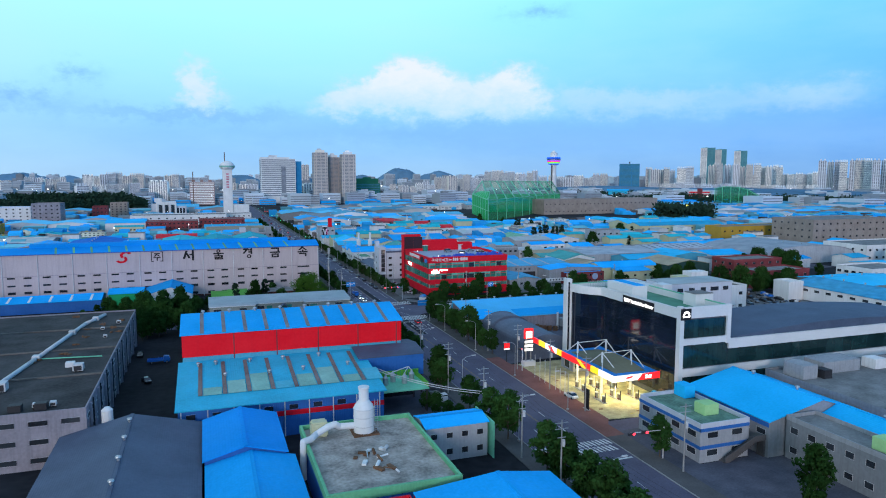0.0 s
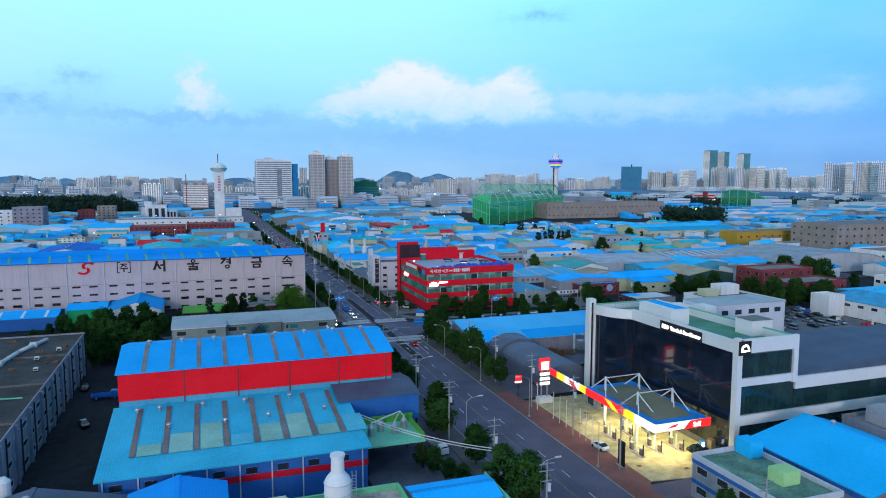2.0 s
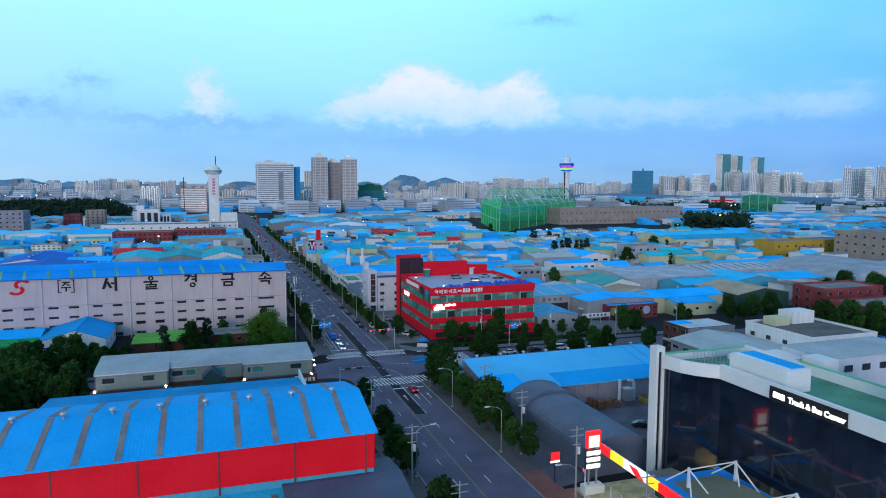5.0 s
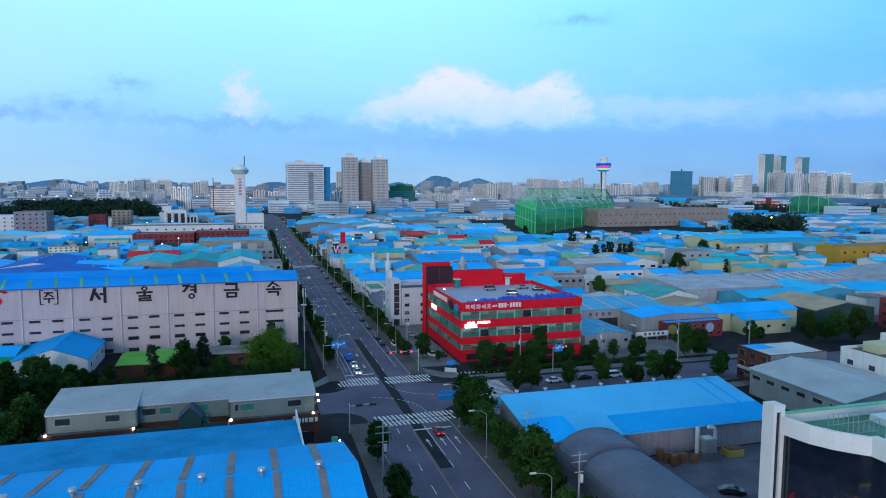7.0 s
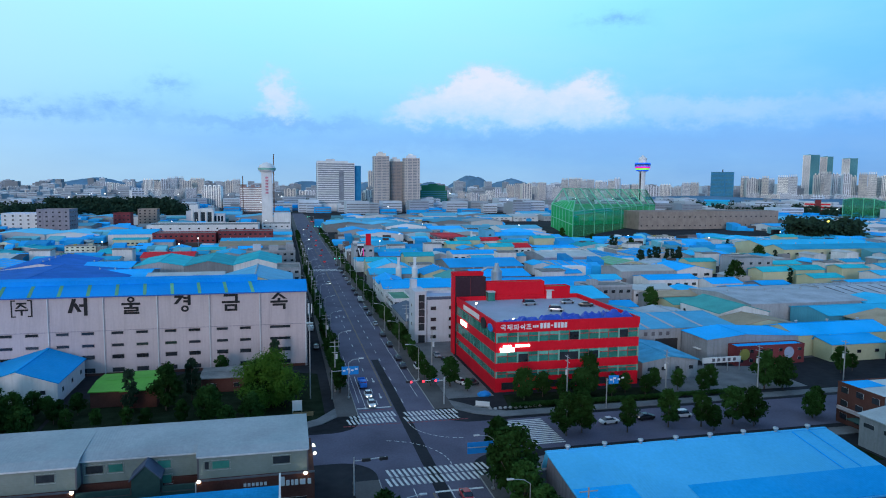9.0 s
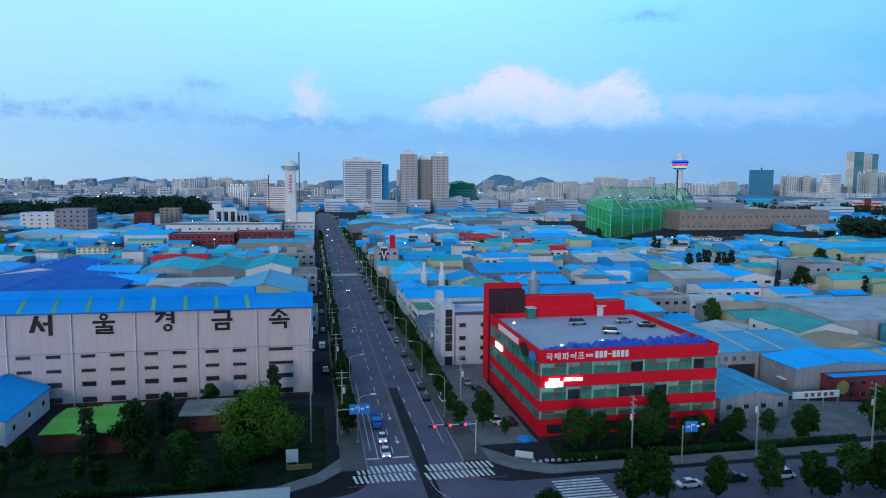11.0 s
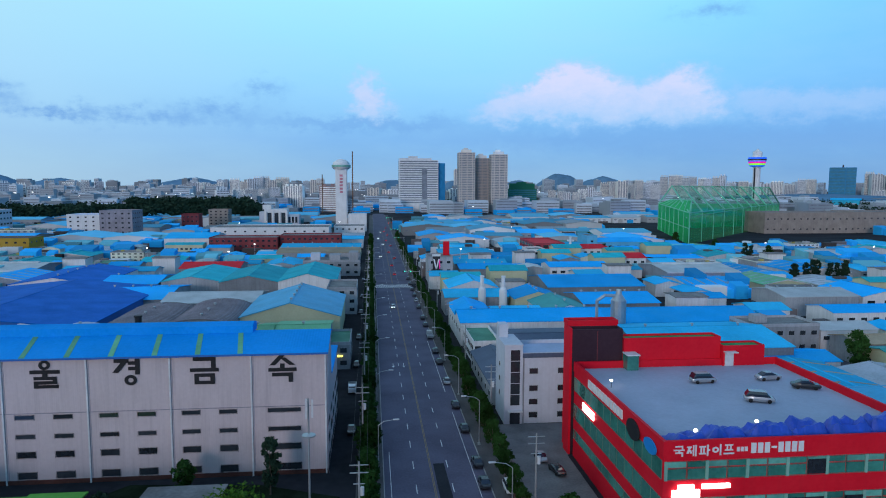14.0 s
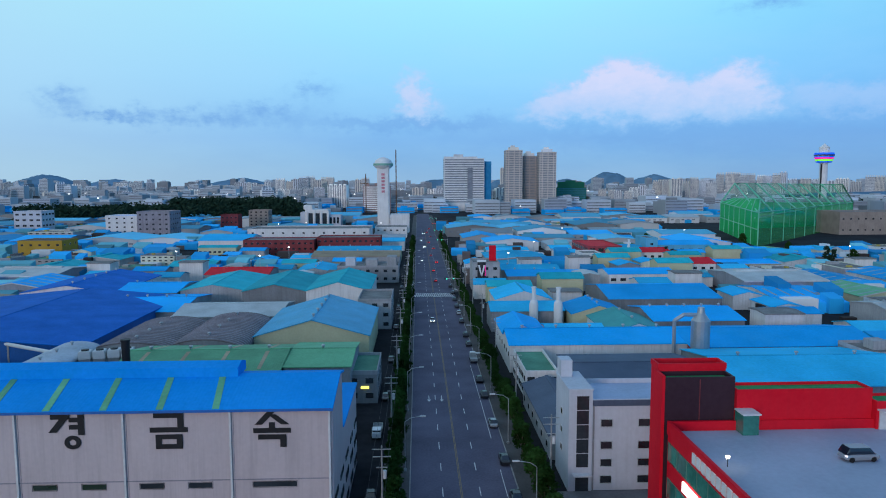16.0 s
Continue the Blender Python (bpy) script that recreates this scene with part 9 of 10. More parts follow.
def driving_range():
    """Tall netted golf range: pale frames with sheer green net between them."""
    th = thing("golf_range_net", "huge green net enclosure on pale steel frames", "driving range")

    def strip(lows, highs, m, frames=True, thick=0.4):
        for i, (a, b) in enumerate(zip(lows, highs)):
            if frames:
                bm = bmesh.new()
                tube(bm, a, b, thick, 6)
                part("frame", bm, "net_pole", th)
            if i:
                bm = bmesh.new()
                bm.faces.new([bm.verts.new(p) for p in (lows[i - 1], a, b, highs[i - 1])])
                part("net", bm, m, th)
                bm = bmesh.new()
                tube(bm, highs[i - 1], b, 0.45, 6)
                part("rail", bm, "net_pole", th)

    def line(p, q, n):
        return [tuple(p[k] + (q[k] - p[k]) * i / n for k in range(3)) for i in range(n + 1)]

    near, left, right = (256, 690), (306, 868), (493, 940)
    strip(line((*near, 0), (*left, 0), 7), line((*near, 26.6), (*left, 28.6), 7), "netsheer", thick=0.55)
    strip(line((*near, 13), (*left, 13), 1), line((*near, 13.4), (*left, 13.4), 1), "net", False)
    strip(line((*near, 26.6), (*left, 28.6), 7), line((264, 704, 37.0), (322, 872, 33), 7), "netsheer", thick=0.55)
    strip(line((*near, 0), (*right, 0), 10), line((*near, 26.6), (*right, 26), 10), "netthin")
    strip(line((*near, 26.6), (*right, 26), 10), line((335, 900, 48), (463, 915, 46.7), 10), "netthin", thick=0.8)
    strip(line((*left, 0), (*right, 0), 8), line((*left, 28.6), (*right, 26), 8), "netsheer")
    strip(line((*left, 28.6), (*right, 26), 1), line((335, 900, 48), (463, 915, 46.7), 1), "netthin", thick=0.8)
    strip(line((258, 700, 0), (430, 905, 0), 6), line((258, 700, 22), (430, 905, 22), 6), "netthin", False)
    part("lawn", ep([(near[0] + 2, near[1] + 2), right, left], "z", 0.02, 0.25), "lawn", th)
    settle(th, 352, 800)
    block("brown_works", "long low brown works building with a flat roof", 391, 492, 802, 840, 21, "tanwall", "roofconc", storeys=2, sides=("-y",), pitch=7)
    block("brown_works", "long low brown works building with a flat roof", 494, 588, 806, 846, 21.5, "tanwall", "roofconc", storeys=2, sides=("-y",), pitch=7)
    th = thing("golf_range_net", "smaller green net enclosure among the trees", "driving range", 843, 919, 0, -45)
    for x0_, x1_, z0_, z1_ in ((-37, -24, 33, 36), (-24, -10, 36, 36), (-10, 4, 36, 35), (4, 18, 35, 31), (18, 37, 31, 20)):
        bm = bmesh.new()
        bm.faces.new([bm.verts.new(p) for p in ((x0_, 0, 0), (x1_, 0, 0), (x1_, 0, z1_), (x0_, 0, z0_))])
        part("net", bm, "netdull", th)
        bm = bmesh.new()
        bm.faces.new([bm.verts.new(p) for p in ((x0_, 60, 0), (x1_, 60, 0), (x1_, 60, z1_), (x0_, 60, z0_))])
        part("net", bm, "netdull", th)
        bm = bmesh.new()
        tube(bm, (x0_, 0, 0), (x0_, 0, z0_), 0.45, 6)
        tube(bm, (x0_, 0, z0_), (x1_, 0, z1_), 0.35, 6)
        tube(bm, (x0_, 0, z0_), (x0_, 60, z0_), 0.35, 6)
        part("frame", bm, "net_pole", th)


driving_range()

# apartment blocks as templates, spread in clusters by bearing and distance
rng = random.Random(77)
APT, APT_SIZE = [], []
for i, (w, d, h, st) in enumerate(((60, 14, 48, 16), (44, 14, 60, 20), (30, 22, 75, 25), (80, 14, 42, 15), (26, 24, 95, 32), (50, 30, 22, 6))):
    th = thing("apartment_block", "pale concrete apartment block with balcony rows" if i < 5 else "low pale concrete city block", "apartment block", group="far apartment blocks")
    n = max(2, int(w / 11))
    bm = bmesh.new()
    box(bm, -w / 2, w / 2, -d / 2, d / 2, 0, h)
    for j in range(n):
        xa = -w / 2 + w * (j + 0.5) / n
        box(bm, xa - 2.5, xa + 2.5, -3, 3, h, h + 4)
    part("wall", bm, "apt", th)
    bm = bmesh.new()
    for k in range(st):
        z = h * (k + 0.3) / st
        for j in range(n):
            xa = -w / 2 + w * (j + 0.5) / n
            for q in (-0.24, 0.24) if i < 5 else (0.0,):
                half = 0.15 if i < 5 else 0.4
                box(bm, xa + (q - half) * w / n, xa + (q + half) * w / n, -d / 2 - 0.3, -d / 2, z, z + h / st * (0.78 if i < 5 else 0.5))
    part("window_band", bm, "apt_win", th)["kind"] = "stuff"
    APT.append([th, False])
    APT_SIZE.append((w, h))


def skyline(a0, a1, d, n, top, spread, width, kinds=(0, 1, 2)):
    """A row of n blocks side by side between two bearings, about top metres high."""
    for i in range(n):
        a = radians(a0 + (a1 - a0) * (i + rng.uniform(0.35, 0.65)) / n)
        dd = d * rng.uniform(0.97, 1.04)
        k = rng.choice(kinds)
        tw, tall = APT_SIZE[k]
        w, h = width * rng.uniform(0.85, 1.2), top * rng.uniform(1 - spread, 1 + spread)
        m = pose(-40 + dd * math.sin(a), 50 + dd * math.cos(a), 0, 0, 0, -math.degrees(a) + rng.uniform(-18, 18)) @ Matrix.Diagonal((w / tw, w / tw * 1.2, h / (tall + 4), 1))
        if not APT[k][1]:
            APT[k][1] = True
            APT[k][0].matrix_basis = m
        else:
            first_size = APT[k][0].scale
            copy_thing(APT[k][0], m @ Matrix.Diagonal((1 / first_size.x, 1 / first_size.y, 1 / first_size.z, 1)))


# west of the avenue
skyline(-34, -14, 2900, 20, 42, 0.3, 34, (0, 3, 5))
skyline(-30, -13, 2300, 14, 30, 0.25, 30, (0, 3, 5))
skyline(-13.9, -10.8, 2600, 7, 45, 0.14, 22)
skyline(-10.8, -9.8, 1680, 1, 38, 0.0, 28, (5,))
skyline(-9.8, -6.0, 1980, 7, 60, 0.14, 24)
skyline(-9.6, -6.0, 1680, 4, 37, 0.1, 26, (0, 3))
skyline(-6.6, -5.4, 1900, 2, 63, 0.06, 20)
skyline(-5.4, -3.85, 1480, 1, 46, 0.0, 36, (1,))
skyline(-3.9, -2.75, 1980, 2, 60, 0.05, 22)
# round the avenue's end
skyline(0.9, 3.4, 1700, 3, 34, 0.12, 26)
skyline(6.6, 8.1, 1500, 2, 35, 0.1, 26)
skyline(15.0, 17.3, 1480, 4, 35, 0.08, 14)
skyline(17.3, 19.0, 1700, 3, 36, 0.15, 22)
skyline(19.0, 23.3, 1880, 7, 54, 0.1, 22)
skyline(23.4, 28.0, 2080, 9, 70, 0.1, 20)
skyline(28.0, 32.5, 2300, 6, 52, 0.12, 28)
# the high-rise district in the north-east
skyline(32.6, 33.9, 2190, 2, 62, 0.03, 24)
skyline(36.8, 39.2, 2490, 5, 81, 0.08, 24)
skyline(39.4, 40.6, 2490, 2, 88, 0.03, 26)
skyline(41.7, 44.4, 2590, 7, 97, 0.06, 20)
skyline(44.6, 45.6, 2590, 2, 99, 0.03, 22)
skyline(45.6, 47.2, 2590, 4, 91, 0.05, 20)
skyline(47.2, 49.7, 2590, 6, 65, 0.08, 22)
skyline(49.9, 51.8, 2190, 4, 101, 0.03, 20)
skyline(51.9, 57.0, 2190, 10, 104, 0.05, 20)
skyline(37.5, 50.0, 2000, 18, 33, 0.12, 28, (0, 3, 5))
for kind in APT:
    if not kind[1]:
        kind[0].matrix_basis = pose(300, 2600, 0)


def hill(name, a, d, w, h, seed, label):
    """A wooded hill ridge across the bearing a, at distance d."""
    r = random.Random(seed)
    bm = bmesh.new()
    n, mrows = 40, 6
    grid = []
    for i in range(n + 1):
        u = i / n * 2 - 1
        col = []
        for j in range(mrows + 1):
            v = j / mrows * 2 - 1
            z = h * max(0.0, (1 - abs(u) ** 1.7)) * max(0.0, 1 - v * v) * (1 + 0.09 * noise.noise((u * 3 + seed, v * 2, 0.3)) + 0.05 * noise.noise((u * 14, v * 5 + seed, 1)))
            col.append(bm.verts.new((u * w / 2, v * w * 0.22, max(z, -0.5))))
        grid.append(col)
    for i in range(n):
        for j in range(mrows):
            bm.faces.new((grid[i][j], grid[i + 1][j], grid[i + 1][j + 1], grid[i][j + 1]))
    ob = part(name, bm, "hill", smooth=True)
    ob.matrix_basis = pose(-40 + d * math.sin(radians(a)), 50 + d * math.cos(radians(a)), 0, 0, 0, -a)
    tagged(ob, label, "hill", kind="structure")


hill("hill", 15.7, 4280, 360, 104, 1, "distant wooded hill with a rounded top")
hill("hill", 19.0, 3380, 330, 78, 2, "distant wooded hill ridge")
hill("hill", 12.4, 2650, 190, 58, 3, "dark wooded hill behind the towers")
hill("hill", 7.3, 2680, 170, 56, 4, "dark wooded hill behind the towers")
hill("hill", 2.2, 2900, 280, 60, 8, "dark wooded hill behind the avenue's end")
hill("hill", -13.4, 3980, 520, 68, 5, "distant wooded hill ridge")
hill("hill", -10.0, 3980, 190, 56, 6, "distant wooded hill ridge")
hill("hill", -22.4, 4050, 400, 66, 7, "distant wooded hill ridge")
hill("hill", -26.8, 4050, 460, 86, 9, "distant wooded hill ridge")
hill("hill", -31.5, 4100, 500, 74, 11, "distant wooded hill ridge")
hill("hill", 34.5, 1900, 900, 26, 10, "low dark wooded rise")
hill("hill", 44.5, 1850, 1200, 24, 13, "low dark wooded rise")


def far_roofs(label, a0, a1, d0, d1, n, seed, hmin, hmax, wmin, wmax, m):
    """The unbroken mass of far low buildings, joined."""
    r = random.Random(seed)
    bm, wb = bmesh.new(), bmesh.new()
    for i in range(n):
        a, d = radians(r.uniform(a0, a1)), r.uniform(d0, d1)
        x, y = -40 + d * math.sin(a), 50 + d * math.cos(a)
        if abs(x) < 14 and y < 1300:
            continue
        w, dd, hh = r.uniform(wmin, wmax), r.uniform(wmin, wmax), r.uniform(hmin, hmax)
        box(bm, x - w / 2, x + w / 2, y - dd / 2, y + dd / 2, 0, hh)
        for k in range(int(hh / 4.5)):
            box(wb, x - w / 2 + 1, x + w / 2 - 1, y - dd / 2 - 0.3, y - dd / 2, k * 4.5 + 1.6, k * 4.5 + 3.4)
        if r.random() < 0.5:
            box(bm, x - w / 4, x + w / 8, y - dd / 4, y + dd / 8, hh, hh + r.uniform(2, 4))
    ob = part("far_buildings", bm, m)
    tagged(ob, label, "city blocks", kind="stuff")
    ob = part("far_windows", wb, "apt_win")
    tagged(ob, "dark window strips of the far city blocks", "windows", kind="stuff")


far_roofs("far low pale city blocks", -36, 56, 1200, 2000, 420, 41, 8, 24, 22, 46, "farblocks")
far_roofs("far pale housing blocks near the horizon", -36, 56, 2600, 4200, 380, 42, 22, 62, 18, 44, "farblocks")
far_roofs("far pale housing blocks near the horizon", -36, 30, 1900, 2700, 200, 43, 15, 45, 18, 40, "farblocks")
far_roofs("far blue-roofed sheds", -36, 56, 1180, 1500, 160, 44, 7, 10, 24, 46, "azure")

lrng = random.Random(12)
bm = bmesh.new()
for i in range(130):
    a, d = radians(lrng.uniform(-34, 52)), lrng.uniform(1100, 2600)
    x, y, z, q = -40 + d * math.sin(a), 50 + d * math.cos(a), lrng.uniform(9, 24), d * lrng.uniform(0.0003, 0.0007)
    box(bm, x - q, x + q, y - q, y + q, z, z + q * 1.6)
tagged(part("city_lights", bm, "g_white"), "small white lamps lit across the far city", "lamps", kind="stuff")

# ---- trees ----
def tree_kind(seed, height, spread, n, low=0.28, leafsize=0.42, name="street_tree", label="leafy green street tree in full summer crown", mat_leaf="leaf"):
    r = random.Random(seed)
    th = thing(name, label, "tree", group="trees of the district")
    bm = bmesh.new()
    trunk_h = height * low
    prof = [(0.24, -0.1), (0.17, trunk_h * 0.6), (0.14, trunk_h), (0.06, height * 0.75)]
    lathe(bm, 0, 0, prof, 8)
    tips = []
    for i in range(9):
        a = i * 2.4 + r.uniform(-0.3, 0.3)
        z0 = trunk_h * r.uniform(0.85, 1.3)
        ln = spread * r.uniform(0.5, 0.85)
        p = (ln * math.cos(a), ln * math.sin(a), z0 + height * r.uniform(0.15, 0.45))
        tube(bm, (0, 0, z0), p, 0.06, 5)
        tips.append(p)
    part("trunk", bm, "bark", th)
    # clumps of leaf quads
    clumps = []
    for i in range(52):
        f = r.random()
        z = trunk_h + (height - trunk_h) * (0.06 + 0.9 * f)
        rad = spread * (math.sin(math.pi * (0.16 + 0.78 * f)) ** 0.8) * r.uniform(0.35, 0.95)
        a = r.uniform(0, math.tau)
        clumps.append((rad * math.cos(a), rad * math.sin(a), z, spread * r.uniform(0.18, 0.36)))
    verts, faces = [], []
    for i in range(n):
        cx, cy, cz, cr = clumps[i % len(clumps)]
        d = Vector((r.gauss(0, 1), r.gauss(0, 1), r.gauss(0, 0.8))).normalized() * cr * r.uniform(0.3, 1.25)
        c = Vector((cx, cy, cz)) + d
        nrm = (d.normalized() * 0.45 + Vector((r.uniform(-1, 1), r.uniform(-1, 1), r.uniform(-.2, 1.2)))).normalized()
        t = nrm.orthogonal().normalized()
        t.rotate(Matrix.Rotation(r.uniform(0, 6.28), 3, nrm))
        b = nrm.cross(t)
        s = leafsize * r.uniform(0.6, 1.25)
        k = len(verts)
        verts += [tuple(c - t * s), tuple(c - b * s * 0.6 + nrm * s * 0.15), tuple(c + t * s), tuple(c + b * s * 0.6 + nrm * s * 0.15)]
        faces.append((k, k + 1, k + 2, k + 3))
    me = bpy.data.meshes.new("crown")
    me.from_pydata(verts, [], faces)
    me.materials.append(M[mat_leaf])
    share("crown", me, th)
    return th


TREES = [tree_kind(1, 9.0, 2.6, 3000, 0.22, 0.36), tree_kind(2, 10.0, 3.0, 3600, 0.2, 0.38), tree_kind(3, 7.6, 2.4, 2600, 0.22, 0.34), tree_kind(4, 11.0, 4.0, 4600, 0.16, 0.42), tree_kind(6, 12, 6.8, 17000, 0.1, 0.25, "willow_tree", "very broad round leafy tree with hanging fringe", "leaf_light"),
         tree_kind(7, 11, 2.0, 2200, 0.14, 0.38, "pine_tree", "dark slender evergreen tree", "leaf_far")]
USED = [False] * len(TREES)
trng = random.Random(11)


def tree(x, y, k, s=1.0, z=0.0):
    m = pose(x, y, z, 0, 0, trng.uniform(0, 360)) @ Matrix.Diagonal((s, s, s * trng.uniform(0.92, 1.1), 1))
    if not USED[k]:
        USED[k] = True
        TREES[k].matrix_basis = m
    else:
        copy_thing(TREES[k], m)


# avenue on both pavements
y = -70.0
while y < 760:
    if not (168 < y < 224 or 470 < y < 492):
        if y > 224:
            tree(-11.2 + trng.uniform(-0.4, 0.4), y, trng.choice((0, 1, 2)), trng.uniform(0.72, 0.95), 0.12)
    y += (5.4 if y < 480 else 12) if y > 224 else 7
y = 232.0
while y < 760:
    if not 470 < y < 492:
        tree(12.6 + trng.uniform(-0.4, 0.4), y, trng.choice((0, 1, 2)), trng.uniform(0.62, 0.86), 0.12)
    y += 7.2 if y < 480 else 13
for y in (116, 122, 128, 134.5, 141, 147.5, 154, 160.5, 167, 174.5):
    tree(13.2 + trng.uniform(-0.6, 0.6), y, trng.choice((0, 1, 3)), trng.uniform(0.92, 1.12), 0.12)
for x, y, k, s in ((-12.5, 92, 1, 1.2), (-13.8, 86, 1, 1.15), (-10.8, 99, 0, 0.9), (-11.6, 71, 1, 1.05), (-12.0, 57, 1, 1.2), (-11.0, 50, 1, 1.25), (-10.5, 33, 1, 1.15), (-10.6, 26, 1, 1.2), (-10.8, 18, 1, 1.2), (-10.5, 11, 1, 1.25), (-10.9, 4, 1, 1.2), (-10.6, -5, 1, 1.1),
                   (-10.8, 118, 1, .95), (-11.4, 124, 1, .95), (-10.8, 136, 1, .95), (-10.6, 156, 1, .9), (14.6, 181, 1, 1.05),
                   (14.2, 31.5, 1, 0.95), (29.5, 8, 1, 1.15), (23, 2, 0, 1.0)):
    tree(x, y, k, s, 0.1)
# planting in front of the lettered factory and the red building
tree(-28.6, 224, 4, 1.12)
for i in range(17):
    tree(-118 + i * 5.4 + trng.uniform(-1, 1), 212 + trng.uniform(-3, 12) - (4 if i > 9 else 0), trng.choice((0, 1, 3, 2)), trng.uniform(0.55, 0.8) * 1.0)
for i in range(14):
    tree(-110 + i * 3.0, 222 + trng.uniform(-3, 5), trng.choice((1, 3)), trng.uniform(0.5, 0.7))
for x, y, k in ((-60, 226, 5), (-52, 226, 3), (-47, 232, 5), (-41, 222, 0), (-33, 222, 2), (-27.5, 252, 5), (-42, 254, 2), (-31, 225, 3)):
    tree(x, y, k, trng.uniform(0.8, 1.0))
for x, y in ((33, 216), (38, 217.5), (42.5, 215), (47, 214), (50.5, 217), (55.5, 214), (60.5, 216), (64.5, 214), (69, 217), (75, 215.5), (80, 212), (84, 214)):
    tree(x + trng.uniform(-0.6, 0.6), y, trng.choice((1, 0, 3)), trng.uniform(0.62, 0.9))
for x, y, k, sc in ((33.5, 191.6, 3, 0.78), (37.5, 192.5, 3, 0.74), (47.3, 190.6, 0, 1.0), (57.8, 191.6, 1, 1.0), (65.2, 190.4, 0, 1.15), (66.5, 187.6, 1, 0.7), (73.2, 190.4, 1, 1.1), (77, 188.2, 3, 0.72), (96.0, 191.2, 1, 0.8), (94, 190, 3, 0.55)):
    tree(x, y, k, sc)
for x, y, k, sc in ((98.5, 212, 3, 0.8), (103, 210.5, 3, 0.75), (105.5, 213.5, 1, 0.7), (131, 221, 3, 0.6), (136, 222, 0, 0.7), (152, 218, 3, 0.9), (157, 216, 1, 0.9), (163, 217, 3, 0.9), (169, 214, 3, 0.95)):
    tree(x, y, k, sc)
for x, y, k, sc in ((-86, 181, 3, 1.0), (-81, 178.5, 1, 1.1), (-77, 175.5, 3, 0.9), (-79, 183.5, 3, 0.95), (-88, 176, 1, 1.1), (-90.5, 183, 3, 1.0), (-76, 206.5, 1, 1.0), (-82, 207, 3, 1.0), (-88, 207, 1, 1.1), (-95, 207.5, 3, 1.0)):
    tree(x, y, k, sc)
tree(17.6, 231, 1, 1.0)
for x, y, s in ((-20.5, 70, 0.42), (-19, 66, 0.36), (-22, 74, 0.4), (-17.8, 62, 0.36)):
    tree(x, y, 3, s)
for i in range(12):
    tree(236 + trng.uniform(-4, 14), 205 + i * 4.0, trng.choice((1, 3)), trng.uniform(0.9, 1.2))
tree(21, 226, 2, 0.5)
for i in range(8):
    tree(-92.5 + trng.uniform(-1, 1), 172 + i * 3, trng.choice((1, 3)), 0.9)
for i in range(14):
    tree(148 + i * 4.2, 178 + trng.uniform(-2, 4), trng.choice((1, 3)), trng.uniform(0.9, 1.2))
for i in range(13):
    a, d = trng.uniform(18, 50), trng.uniform(300, 760)
    x, y = -40 + d * math.sin(radians(a)), 50 + d * math.cos(radians(a))
    if y > 270 and x > 130:
        tree(x, y, trng.choice((1, 3, 5)), trng.uniform(0.9, 1.3))
tree(124, 313.5, 1, 1.25)
for i in range(9):
    tree(205 + i * 4.0, 470 + trng.uniform(-4, 4), 5, trng.uniform(0.9, 1.2))


def wood(label, a0, a1, d0, d1, n, seed, hh=13.0):
    """Distant woodland: many leaf clumps as one mass."""
    r = random.Random(seed)
    verts, faces = [], []
    for i in range(n):
        a, d = radians(r.uniform(a0, a1)), r.uniform(d0, d1)
        cx, cy, cz = -40 + d * math.sin(a), 50 + d * math.cos(a), r.uniform(0.15, 0.95) * hh
        for q in range(32):
            c = Vector((cx + r.gauss(0, 3), cy + r.gauss(0, 3), max(0.5, cz + r.gauss(0, 2.0))))
            t = Vector((r.gauss(0, 1), r.gauss(0, 1), r.gauss(0, 1))).normalized()
            b = t.orthogonal().normalized()
            s = r.uniform(0.9, 2.1)
            k = len(verts)
            verts += [tuple(c - t * s), tuple(c - b * s), tuple(c + t * s), tuple(c + b * s)]
            faces.append((k, k + 1, k + 2, k + 3))
    me = bpy.data.meshes.new("woodland")
    me.from_pydata(verts, [], faces)
    me.materials.append(M["leaf_far"])
    tagged(new("woodland", me), label, "woodland", kind="stuff")


wood("dark belt of distant trees among the low buildings", -25, -6.5, 1000, 1150, 900, 1, 20)
wood("dark belt of distant trees beyond the sheds", 33, 54, 1250, 1500, 900, 2, 17)
wood("dark belt of distant trees beyond the golf net", 26, 40, 1500, 1700, 500, 3, 18)
wood("clump of trees among the sheds", 40.5, 45, 760, 850, 260, 4, 20)
wood("dark belt of distant trees by the road's end", 2, 16, 1500, 1600, 350, 5, 15)
wood("dark wooded rise among the low buildings", -16, -7.5, 1080, 1250, 700, 7, 26)


def hedge(x0, x1, y0, y1, h, seed):
    r = random.Random(seed)
    th = thing("hedge", "low clipped dark green hedge along the pavement", "hedge", (x0 + x1) / 2, (y0 + y1) / 2, 0.1)
    verts, faces = [], []
    for i in range(int((x1 - x0) * (y1 - y0) * 60)):
        c = Vector((r.uniform(x0 - x1, x1 - x0) / 2, r.uniform(y0 - y1, y1 - y0) / 2, h * r.uniform(0.1, 1.0) ** 0.6))
        t = Vector((r.gauss(0, 1), r.gauss(0, 1), r.gauss(0, 1))).normalized()
        b = t.orthogonal().normalized()
        s = r.uniform(0.12, 0.28)
        k = len(verts)
        verts += [tuple(c - t * s), tuple(c - b * s), tuple(c + t * s), tuple(c + b * s)]
        faces.append((k, k + 1, k + 2, k + 3))
    me = bpy.data.meshes.new("foliage")
    me.from_pydata(verts, [], faces)
    me.materials.append(M["leaf"])
    share("foliage", me, th)


